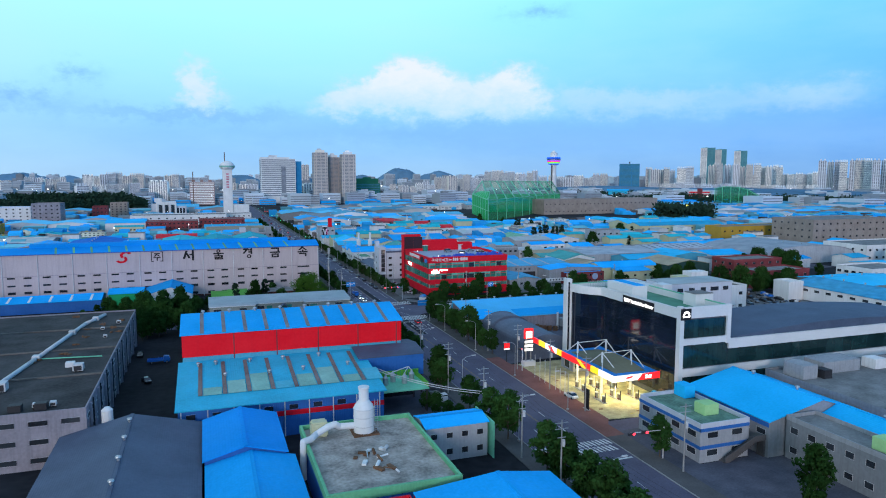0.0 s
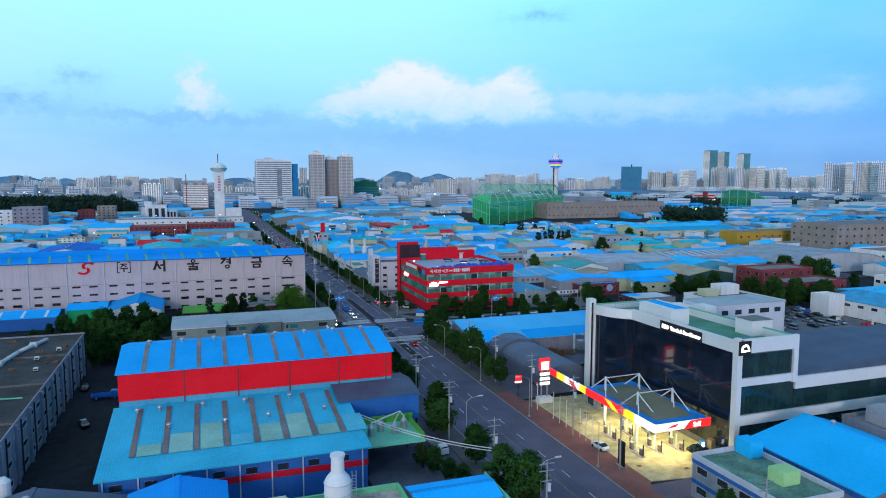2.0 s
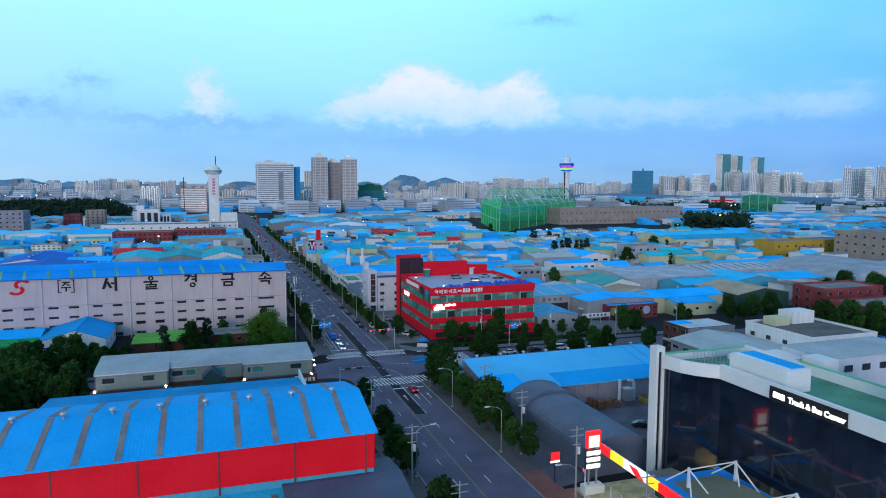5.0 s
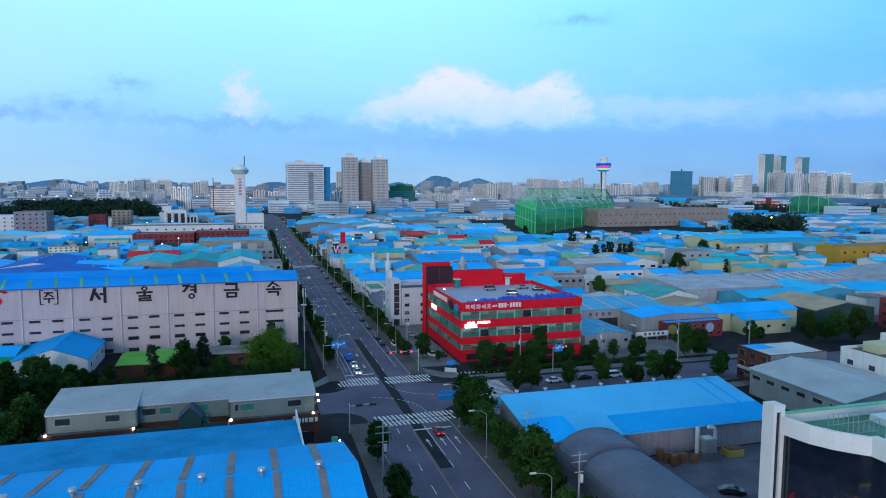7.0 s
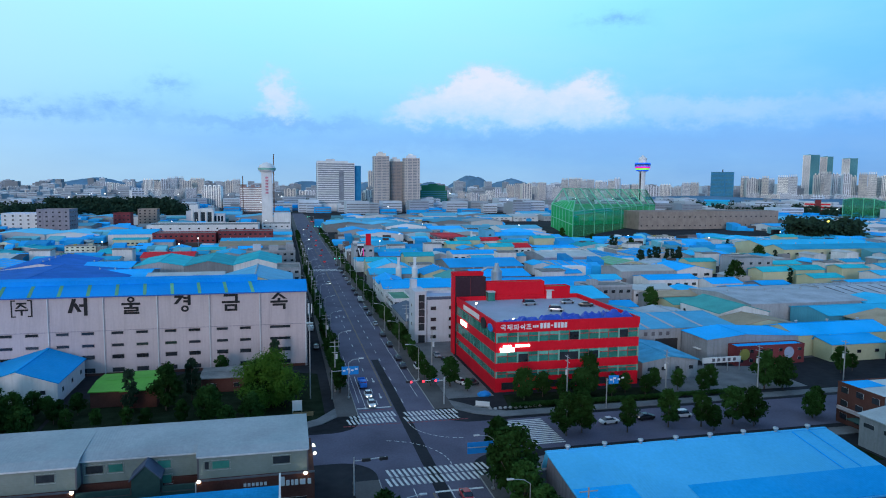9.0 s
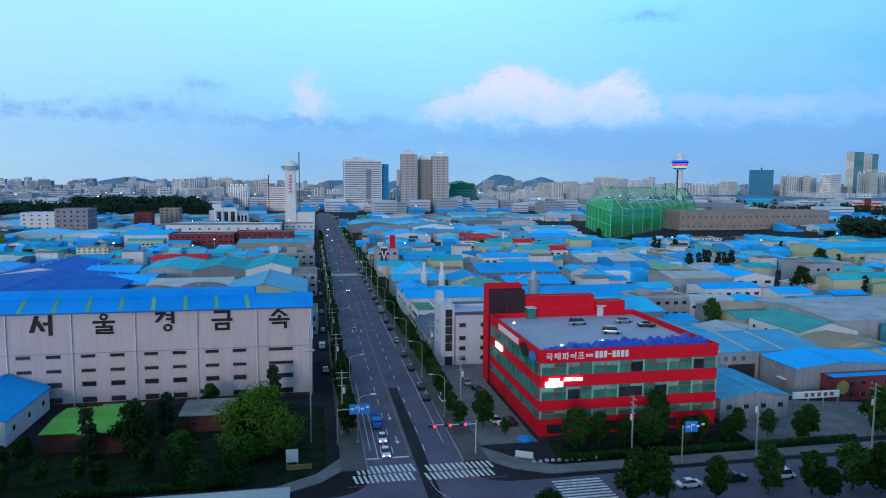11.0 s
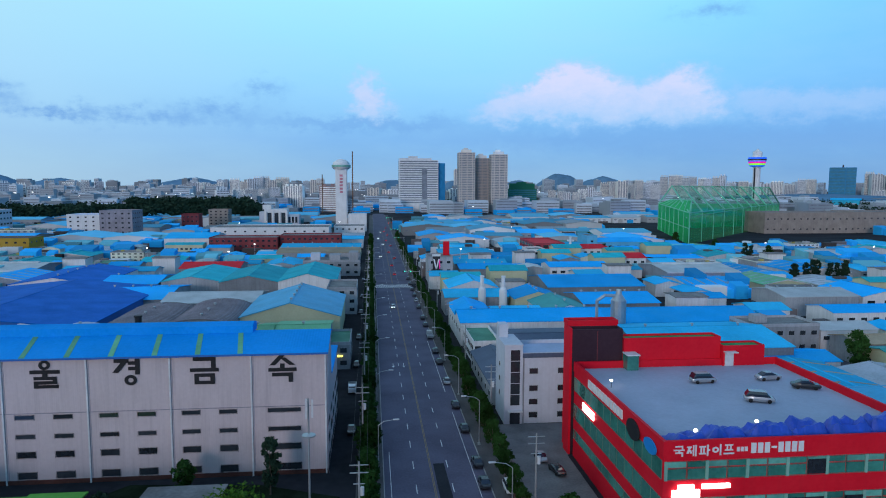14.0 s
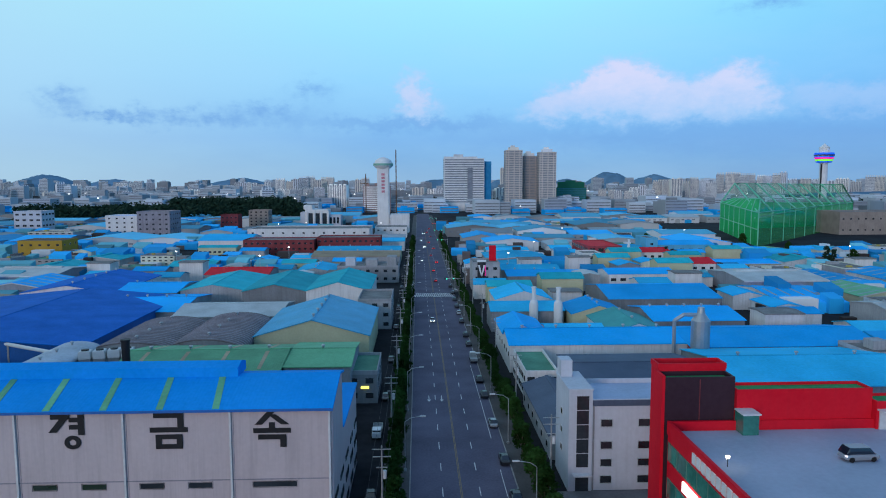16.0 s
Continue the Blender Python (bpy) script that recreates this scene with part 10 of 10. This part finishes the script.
hedge(28, 44, 210.0, 211.6, 1.1, 1)
hedge(48, 92, 209.8, 211.2, 1.1, 2)
hedge(-60, -30, 209.4, 211.0, 1.2, 3)
srng = random.Random(15)
for i in range(11):
    st = thing("boulder", "rounded pale boulder at the planting's edge", "boulder", 22.5 + i * 1.25, 210.6 + srng.uniform(-0.3, 0.3), 0.1, srng.uniform(0, 360), group="boulders at the corner")
    bm = bmesh.new()
    bmesh.ops.create_icosphere(bm, subdivisions=2, radius=0.45)
    for v in bm.verts:
        v.co *= 1 + 0.25 * noise.noise(v.co * 2 + Vector((i, 0, 0)))
        v.co.z = max(v.co.z * 0.75 + 0.2, 0)
    part("stone", bm, "stone", st)
lb = thing("low_sign_wall", "low pale name wall at the building's corner", "sign", 21.3, 213.2, 0.1, -28)
part("wall", bx(-1.7, 1.7, -0.2, 0.2, 0, 1.3, bev=0.05), "white", lb)
part("plinth", bx(-1.9, 1.9, -0.35, 0.35, 0, 0.25), "kerb", lb)
tp = thing("tarpaulin_heap", "blue tarpaulin over a heap beside the building", "tarpaulin", 24.2, 221.5, 0.05)
bm = bmesh.new()
bmesh.ops.create_icosphere(bm, subdivisions=3, radius=1.0)
for v in bm.verts:
    v.co = Vector((v.co.x * 1.7, v.co.y * 1.1, max(0, v.co.z * 1.1 + 0.15))) * (1 + 0.2 * noise.noise(v.co * 3))
part("sheet", bm, "signblue", tp)
bd = thing("notice_board", "white notice board and yellow barrier at the corner", "board", -22.2, 216.5, 0.06)
part("panel", bx(-1.1, 1.1, -0.08, 0.08, 1.0, 3.4), "white", bd)
for x in (-1.0, 1.0):
    part("post", bx(x - 0.06, x + 0.06, -0.06, 0.06, 0, 1.0), "metal", bd)
part("barrier", bx(-1.0, 3.6, -1.2, -1.0, 0.0, 0.9), "yellow", bd)

# ---- street furniture ----
def lamp_kind():
    th = thing("street_lamp", "tall grey street lamp with a curved arm", "street lamp", group="street lamps along the avenue")
    bm = bmesh.new()
    cyl(bm, 0, 0, 0, 9.0, 0.11, 0.07, 8)
    part("pole", bm, "metal", th)
    bm = bmesh.new()
    tube(bm, (0, 0, 9.0), (1.0, 0, 9.7), 0.06, 6)
    tube(bm, (1.0, 0, 9.7), (3.0, 0, 10.0), 0.05, 6)
    part("arm", bm, "metal", th)
    part("head", bx(2.6, 3.7, -0.18, 0.18, 9.88, 10.1, bev=0.05), "frame", th)
    part("base", bx(-0.25, 0.25, -0.25, 0.25, 0, 0.4, bev=0.03), "metal", th)
    return th


def power_kind():
    th = thing("utility_pole", "grey concrete utility pole with cross-arms", "utility pole", group="utility poles along the avenue")
    bm = bmesh.new()
    cyl(bm, 0, 0, 0, 13.5, 0.19, 0.11, 8)
    part("pole", bm, "kerb", th)
    for z, w in ((12.9, 1.3), (11.8, 1.3), (10.2, 0.8)):
        part("cross_arm", bx(-w, w, -0.06, 0.06, z, z + 0.12), "metal", th)
    bm = bmesh.new()
    cyl(bm, 0.42, 0, 8.6, 9.8, 0.28, seg=10)
    part("transformer", bm, "frame", th)
    return th


LAMP, POLE = lamp_kind(), power_kind()
first = [True, True]


def put(kind, idx, m):
    if first[idx]:
        first[idx] = False
        kind.matrix_basis = m
    else:
        copy_thing(kind, m)


for i, y in enumerate((-20, 14, 48, 82, 116, 150)):
    put(LAMP, 0, pose(-9.4, y, 0.15))
for y in range(226, 600, 32):
    if not 466 < y < 490:
        put(LAMP, 0, pose(-9.5, y, 0.15))
for y in (62, 92, 122, 152, 170):
    put(LAMP, 0, pose(10.4, y, 0.15, 0, 0, 180))
for y in range(228, 600, 32):
    put(LAMP, 0, pose(10.5, y + 10, 0.15, 0, 0, 180))
py = [-38, -8, 24, 40, 60, 84, 108, 140]
for y in py:
    put(POLE, 1, pose(-12.6, y, 0.15))
for y in range(232, 560, 36):
    put(POLE, 1, pose(-12.4, y, 0.12 if not 468 < y < 488 else 0.0))
for y in (24, 60, 78, 98, 120, 140):
    put(POLE, 1, pose(14.0, y, 0.15))
for y in range(240, 560, 40):
    put(POLE, 1, pose(14.6, y, 0.15))
for x in (40, 66, 92, 118):
    put(POLE, 1, pose(x, 206.5, 0.05, 0, 0, 90))


def wire_run(pts, label):
    th = thing("power_lines", label, "cable")
    for dx in (-1.1, 0, 1.1):
        bm = bmesh.new()
        for (x0, y0, z0), (x1, y1, z1) in zip(pts, pts[1:]):
            last = None
            for k in range(7):
                f = k / 6
                p = (x0 + (x1 - x0) * f + dx, y0 + (y1 - y0) * f, z0 + (z1 - z0) * f - 0.8 * 4 * f * (1 - f))
                if last:
                    tube(bm, last, p, 0.022, 4)
                last = p
        part("wire", bm, "dark", th)
    settle(th, pts[0][0], pts[0][1], pts[0][2])


wire_run([(-12.6, y, 13.4) for y in py], "thin dark power lines strung between poles")
wire_run([(-12.4, y, 13.4) for y in range(232, 560, 36)], "thin dark power lines strung between poles")
cb = thing("cable_bundle", "thick pale cable bundle sagging across to the works", "cable")
for dz in (0.0, 0.5):
    bm = bmesh.new()
    last = None
    for k in range(11):
        f = k / 10
        p = (-33 + 20.4 * f, 82 - 22 * f, 9.4 - dz - 1.6 * f - 1.0 * 4 * f * (1 - f))
        if last:
            tube(bm, last, p, 0.09, 5)
        last = p
    part("cable", bm, "frame", cb)
settle(cb, -22, 72, 7)


def signal(x, y, rz, arm, col="g_red", lit=3, sign=True):
    s = 1 if rz == 180 else -1       # the lamps face the traffic coming from the south
    th = thing("traffic_light", "traffic light on a long mast arm over the road", "traffic light", x, y, 0.0, rz, group="traffic lights at the crossing")
    bm = bmesh.new()
    cyl(bm, 0, 0, 0, 6.8, 0.14, 0.1, 8)
    tube(bm, (0, 0, 6.1), (arm, 0, 6.4), 0.08, 6)
    part("mast", bm, "frame", th)
    for k in range(lit):
        xx = arm - 0.4 - k * 3.0
        hd = part("signal_head", bx(xx - 0.75, xx + 0.75, -0.22, 0.22, 5.9, 6.45, bev=0.05), "dark", th)
        bm = bmesh.new()
        cyl(bm, 0, 0, -0.06, 0.06, 0.27, seg=12)
        lens = part("lens", bm, col, hd)
        lens.matrix_basis = pose(xx - 0.45, s * 0.26, 6.18, 90)
    if sign:
        part("sign", bx(1.2, 3.0, -0.08, 0.02, 5.8, 6.6), "signblue", th)


signal(12.6, 216.8, 180, 9.0)
signal(-13.6, 173, 0, 5.5, "dark", 2, False)
signal(14.2, 30.5, 180, 8.0, "g_red", 2, False)
signal(14.6, 96, 90, 2.0, "g_red", 1, False)
signal(14.0, 487.5, 180, 8.5, "g_green", 2, False)
signal(16, 700, 180, 8.5, "g_green", 2, False)
signal(16, 800, 180, 8.5, "g_green", 3, False)
signal(16, 900, 180, 8.5, "g_red", 3, False)
signal(16, 1010, 180, 8.5, "g_green", 3, False)


def overhead_sign(x, y, arm, rz, w=4.2):
    th = thing("direction_sign", "blue overhead direction sign on a mast arm", "road sign", x, y, 0.0, rz, group="blue direction signs")
    bm = bmesh.new()
    cyl(bm, 0, 0, 0, 7.4, 0.16, 0.11, 8)
    tube(bm, (0, 0, 7.0), (arm, 0, 7.2), 0.09, 6)
    part("mast", bm, "metal", th)
    part("panel", bx(arm - w, arm, -0.12, -0.02, 6.0, 8.1, bev=0.03), "signblue", th)
    bm = bmesh.new()
    for i in range(4):
        box(bm, arm - w + 0.3 + i * 1.0, arm - w + 0.95 + i * 1.0, -0.15, -0.12, 6.9 + 0.3 * (i % 2), 7.3 + 0.3 * (i % 2))
    box(bm, arm - w * 0.55, arm - w * 0.5, -0.15, -0.12, 6.3, 7.7)
    part("sign_face", bm, "white", th)


overhead_sign(-13.6, 226.5, 6.6, 0)
overhead_sign(15.0, 172, 8.8, 180, 4.8)
overhead_sign(50, 206.0, 3.0, 0, 2.6)
sb = thing("road_sign_board", "small lit red and white sign board on posts", "sign", 14.2, 106, 0.1)
part("panel", bx(-0.9, 0.9, -0.1, 0.1, 4.3, 5.9), "g_fr", sb)
part("strip", bx(-0.95, 0.95, -0.14, 0.12, 3.9, 4.3), "g_fw", sb)
part("post", bx(-0.08, 0.08, -0.08, 0.08, 0, 4.0), "dark", sb)
part("case", bx(-0.95, 0.95, -0.08, 0.16, 3.8, 5.95), "dark", sb)
ll = thing("antenna_mast", "thin telecom mast with a cluster of antennas", "mast", -18.8, 228, 0.06)
bm = bmesh.new()
cyl(bm, 0, 0, 0, 24.0, 0.18, 0.1, 8)
part("pole", bm, "metal", ll)
for a in range(3):
    part("antenna", bx(0.5 * math.cos(a * 2.1) - 0.12, 0.5 * math.cos(a * 2.1) + 0.12, 0.5 * math.sin(a * 2.1) - 0.1, 0.5 * math.sin(a * 2.1) + 0.1, 21.4, 23.8), "frame", ll)
bm = bmesh.new()
lathe(bm, 0, 0, [(0.3, 18.8), (0.9, 18.9), (0.9, 19.1), (0.3, 19.2)], 10)
part("platform", bm, "metal", ll)
for i, (x, y) in enumerate(((-17.6, 158.5),)):
    lt = thing("yard_light", "small globe yard light on a short post", "lamp", x, y, 0, group="globe lights by the cafe")
    bm = bmesh.new()
    cyl(bm, 0, 0, 0, 4.2, 0.06, seg=6)
    part("post", bm, "dark", lt)
    bm = bmesh.new()
    bmesh.ops.create_icosphere(bm, subdivisions=2, radius=0.22, matrix=Matrix.Translation((0, 0, 4.35)))
    part("globe", bm, "g_lamp", lt)

# ---- vehicles ----
def wheel_meshes():
    bm = bmesh.new()
    lathe(bm, 0, 0, [(0.24, -0.1), (0.33, -0.1), (0.33, 0.1), (0.24, 0.1)], 14)
    ty = bpy.data.meshes.new("tyre")
    bm.to_mesh(ty)
    bm.free()
    ty.materials.append(M["tyre"])
    bm = bmesh.new()
    lathe(bm, 0, 0, [(0.22, -0.105), (0.05, -0.12), (0.05, 0.12), (0.22, 0.105)], 10)
    ri = bpy.data.meshes.new("rim")
    bm.to_mesh(ri)
    bm.free()
    ri.materials.append(M["metal"])
    return ty, ri


TYRE, RIM = wheel_meshes()


def loft(sections):
    """Sections (y, half width, z low, z high, half width at top) joined into one shell."""
    bm = bmesh.new()
    rings = []
    for y, w, z0, z1, wt in sections:
        zm = z0 + (z1 - z0) * 0.55
        rings.append([bm.verts.new(p) for p in ((-w * 0.94, y, z0), (-w, y, zm), (-wt, y, z1), (wt, y, z1), (w, y, zm), (w * 0.94, y, z0))])
    for a, b in zip(rings, rings[1:]):
        for i in range(6):
            j = (i + 1) % 6
            bm.faces.new((a[i], a[j], b[j], b[i]))
    bm.faces.new(rings[0])
    bm.faces.new(rings[-1][::-1])
    return bm


def car_kind(paint, label, van=False, lights=False):
    th = thing("car", label, "car", group="cars on the roads and yards")
    ln = 2.3
    body = [(-ln, .72, .42, .72, .62), (-ln + .25, .86, .28, .88, .78), (-1.2, .9, .25, .95, .84), (0.9, .9, .25, .98, .84), (ln - .35, .86, .28, .95, .76), (ln, .7, .42, .8, .6)]
    part("body", loft(body), paint, th)
    if van:
        cab = [(-1.6, .84, .9, .98, .8), (-0.95, .84, .9, 1.72, .72), (1.7, .84, .9, 1.78, .74), (2.15, .82, .9, 1.0, .76)]
    else:
        cab = [(-1.25, .82, .9, .97, .76), (-0.45, .82, .9, 1.42, .62), (0.85, .82, .9, 1.43, .62), (1.65, .8, .9, 1.0, .72)]
    part("glasshouse", loft(cab), "black_glass", th)
    r0, r1, rz = (-0.9, 1.68, 1.74) if van else (-0.42, 0.82, 1.41)
    part("roof_panel", bx(-.6 if not van else -.7, .6 if not van else .7, r0, r1, rz - .02, rz + .07, bev=0.03), paint, th)
    for x in (-.8, .8):
        for y in (-1.4, 1.4):
            w = share("wheel", TYRE, th, pose(x, y, 0.33, 0, 90, 0))
            if lights:
                share("rim", RIM, w)
    for x in (-.55, .55) if lights else ():
        part("headlight", bx(x - .17, x + .17, -ln - 0.01, -ln + .2, .58, .74, bev=0.02), "g_head" if lights else "frame", th)
        part("tail_light", bx(x - .2, x + .2, ln - .2, ln + 0.012, .66, .82, bev=0.02), "g_red" if lights else "taillamp", th)
    return th


def truck_kind(cabm, bedm, label):
    th = thing("truck", label, "truck", group="trucks on the roads and yards")
    part("cab", loft([(-3.2, .85, .5, 1.4, .8), (-2.9, .95, .4, 2.1, .82), (-1.5, .95, .4, 2.2, .84)]), cabm, th)
    part("windscreen", bx(-.78, .78, -3.06, -2.9, 1.35, 1.95), "black_glass", th)
    part("bed", bx(-1.0, 1.0, -1.4, 3.2, .75, .95), bedm, th)
    for x in (-1.0, .92):
        part("side_board", bx(x, x + .08, -1.4, 3.2, .95, 1.4), bedm, th)
    part("tailboard", bx(-1.0, 1.0, 3.12, 3.2, .95, 1.4), bedm, th)
    part("headboard", bx(-1.0, 1.0, -1.4, -1.32, .95, 2.0), bedm, th)
    for x in (-.85, .85):
        for y in (-2.3, 2.0):
            w = share("wheel", TYRE, th, pose(x, y, 0.38, 0, 90, 0) @ Matrix.Diagonal((1.15, 1.15, 1.2, 1)))
            share("rim", RIM, w)
    return th


CARS = [car_kind("carwhite", "white saloon car with dark windows"), car_kind("carsilver", "silver saloon car with dark windows"), car_kind("carblack", "black saloon car with dark windows"),
        car_kind("carsilver", "grey people carrier with dark windows", True), car_kind("carwhite", "white saloon car with its lights on", False, True),
        car_kind("carred", "red car with its tail lights glowing", False, True), truck_kind("carblue", "carblue", "blue flatbed light truck"), truck_kind("carwhite", "metal", "white cab flatbed truck"),
        car_kind("carwhite", "white van with dark windows", True)]
CUSED = [False] * len(CARS)


def car(k, x, y, rz=0, z=0.03):
    m = pose(x, y, z, 0, 0, rz)
    if not CUSED[k]:
        CUSED[k] = True
        CARS[k].matrix_basis = m
    else:
        copy_thing(CARS[k], m)


# on the roads: towards the camera on the west side, away on the east side (the front points to -y)
for k, x, y, rz in ((4, -4.7, 219.5, 0), (4, -4.6, 227, 0), (6, -5.0, 236, 0), (5, 5.0, 168, 180), (8, 12.5, 250, 180), (2, 8.6, 252, 180), (4, -1.8, 420, 0), (5, 2.0, 520, 180), (5, 1.8, 560, 180), (4, -4.6, 610, 0), (5, 4.6, 600, 180), (5, 1.8, 640, 180), (5, 4.8, 690, 180), (4, -1.6, 700, 0), (5, 1.9, 740, 180), (4, -4.6, 760, 0), (5, 4.6, 800, 180), (4, -2, 840, 0), (5, 2, 850, 180), (5, 4.7, 900, 180)):
    car(k, x, y, rz)
crng = random.Random(4)
for i in range(15):        # parked along the kerbs
    car(crng.choice((1, 2, 2, 3, 7, 2, 2)), 8.7, 262 + i * 17 + crng.uniform(-3, 3), 180)
for i in range(6):
    car(crng.choice((1, 2, 2, 2)), -14.9, 286 + i * 42 + crng.uniform(-8, 8), 0)
car(7, -15.5, 308, 0)
for x, y, k in ((46, 196.6, 0), (55.4, 197.4, 2), (64.6, 197.0, 8), (72, 198.5, 2)):
    car(k, x, y, 90 + crng.uniform(-4, 4))
for x, y, k, r in ((21, 233, 0, 20), (24, 232, 2, 15), (22.5, 256, 2, 10), (21, 262, 1, 0)):
    car(k, x, y, r)
# on the red building's roof deck
for x, y, k, r in ((47.5, 252.5, 3, 92), (51.5, 241.5, 3, 70), (60, 253, 1, 95), (63.5, 247.5, 2, 70)):
    car(k, x, y, r, 17.02)
car(0, 15.9, 70, 185, 0.12)
car(2, 34, 62, 90, 0.12)
for i in range(7):
    for j in range(4):
        if crng.random() < 0.85 and not (i < 2 and j > 2):
            car(crng.choice((2, 1, 2, 3, 2, 6, 0)), 147 + i * 4.9 + crng.uniform(-0.6, 0.6), 146 + j * 7.4 + crng.uniform(-0.6, 0.6), crng.choice((0, 0, 180, 4)), 0.08)
for x, y, k, r in ((-17.5, 140, 1, 0), (-16.5, 80, 7, 10), (-100 + 8, 150, 2, 0), (-88, 120, 2, 20), (-86, 140, 6, 90), (47, 126, 2, 60)):
    car(k, x, y, r)


# tarpaulin heaps along the deck's front edge
def tarp(x, y, w, d, h, seed):
    r = random.Random(seed)
    th = thing("tarpaulin_heap", "crumpled bright blue tarpaulin over stored goods", "tarpaulin", x, y, 17.0, group="tarpaulins on the roof deck")
    bm = bmesh.new()
    n, m = 14, 8
    g = [[bm.verts.new(((i / n - 0.5) * w, (j / m - 0.5) * d, max(0.0, h * min(1, 5 * min(i / n, 1 - i / n)) * min(1, 4 * min(j / m, 1 - j / m)) * (0.78 + 0.5 * noise.noise((i * 0.33 + seed * 1.7, j * 0.4, seed * 0.7)))))) for j in range(m + 1)] for i in range(n + 1)]
    for i in range(n):
        for j in range(m):
            bm.faces.new((g[i][j], g[i + 1][j], g[i + 1][j + 1], g[i][j + 1]))
    part("sheet", bm, "tarp", th)


for i, (x, w, h) in enumerate(((32.2, 6, 1.5), (37.6, 7, 1.9), (43.6, 7.5, 2.6), (49.4, 7, 2.2), (55.3, 7.4, 2.7), (61.3, 7.4, 3.2), (65.2, 4.6, 2.4))):
    tarp(x, 226.4 + (i % 2) * 0.5, w, 4.8, h, i + 2)
for i, (x, y) in enumerate(((30.3, 251), (33.6, 227), (63, 229.5), (44, 229.6))):
    dl = thing("deck_lamp", "small glowing floodlight on the roof deck", "lamp", x, y, 17.0, group="floodlights on the deck")
    bm = bmesh.new()
    cyl(bm, 0, 0, 0, 1.1, 0.05, seg=6)
    part("post", bm, "dark", dl)
    part("lens", bx(-0.22, 0.22, -0.15, 0.15, 1.1, 1.45, bev=0.05), "g_lamp", dl)
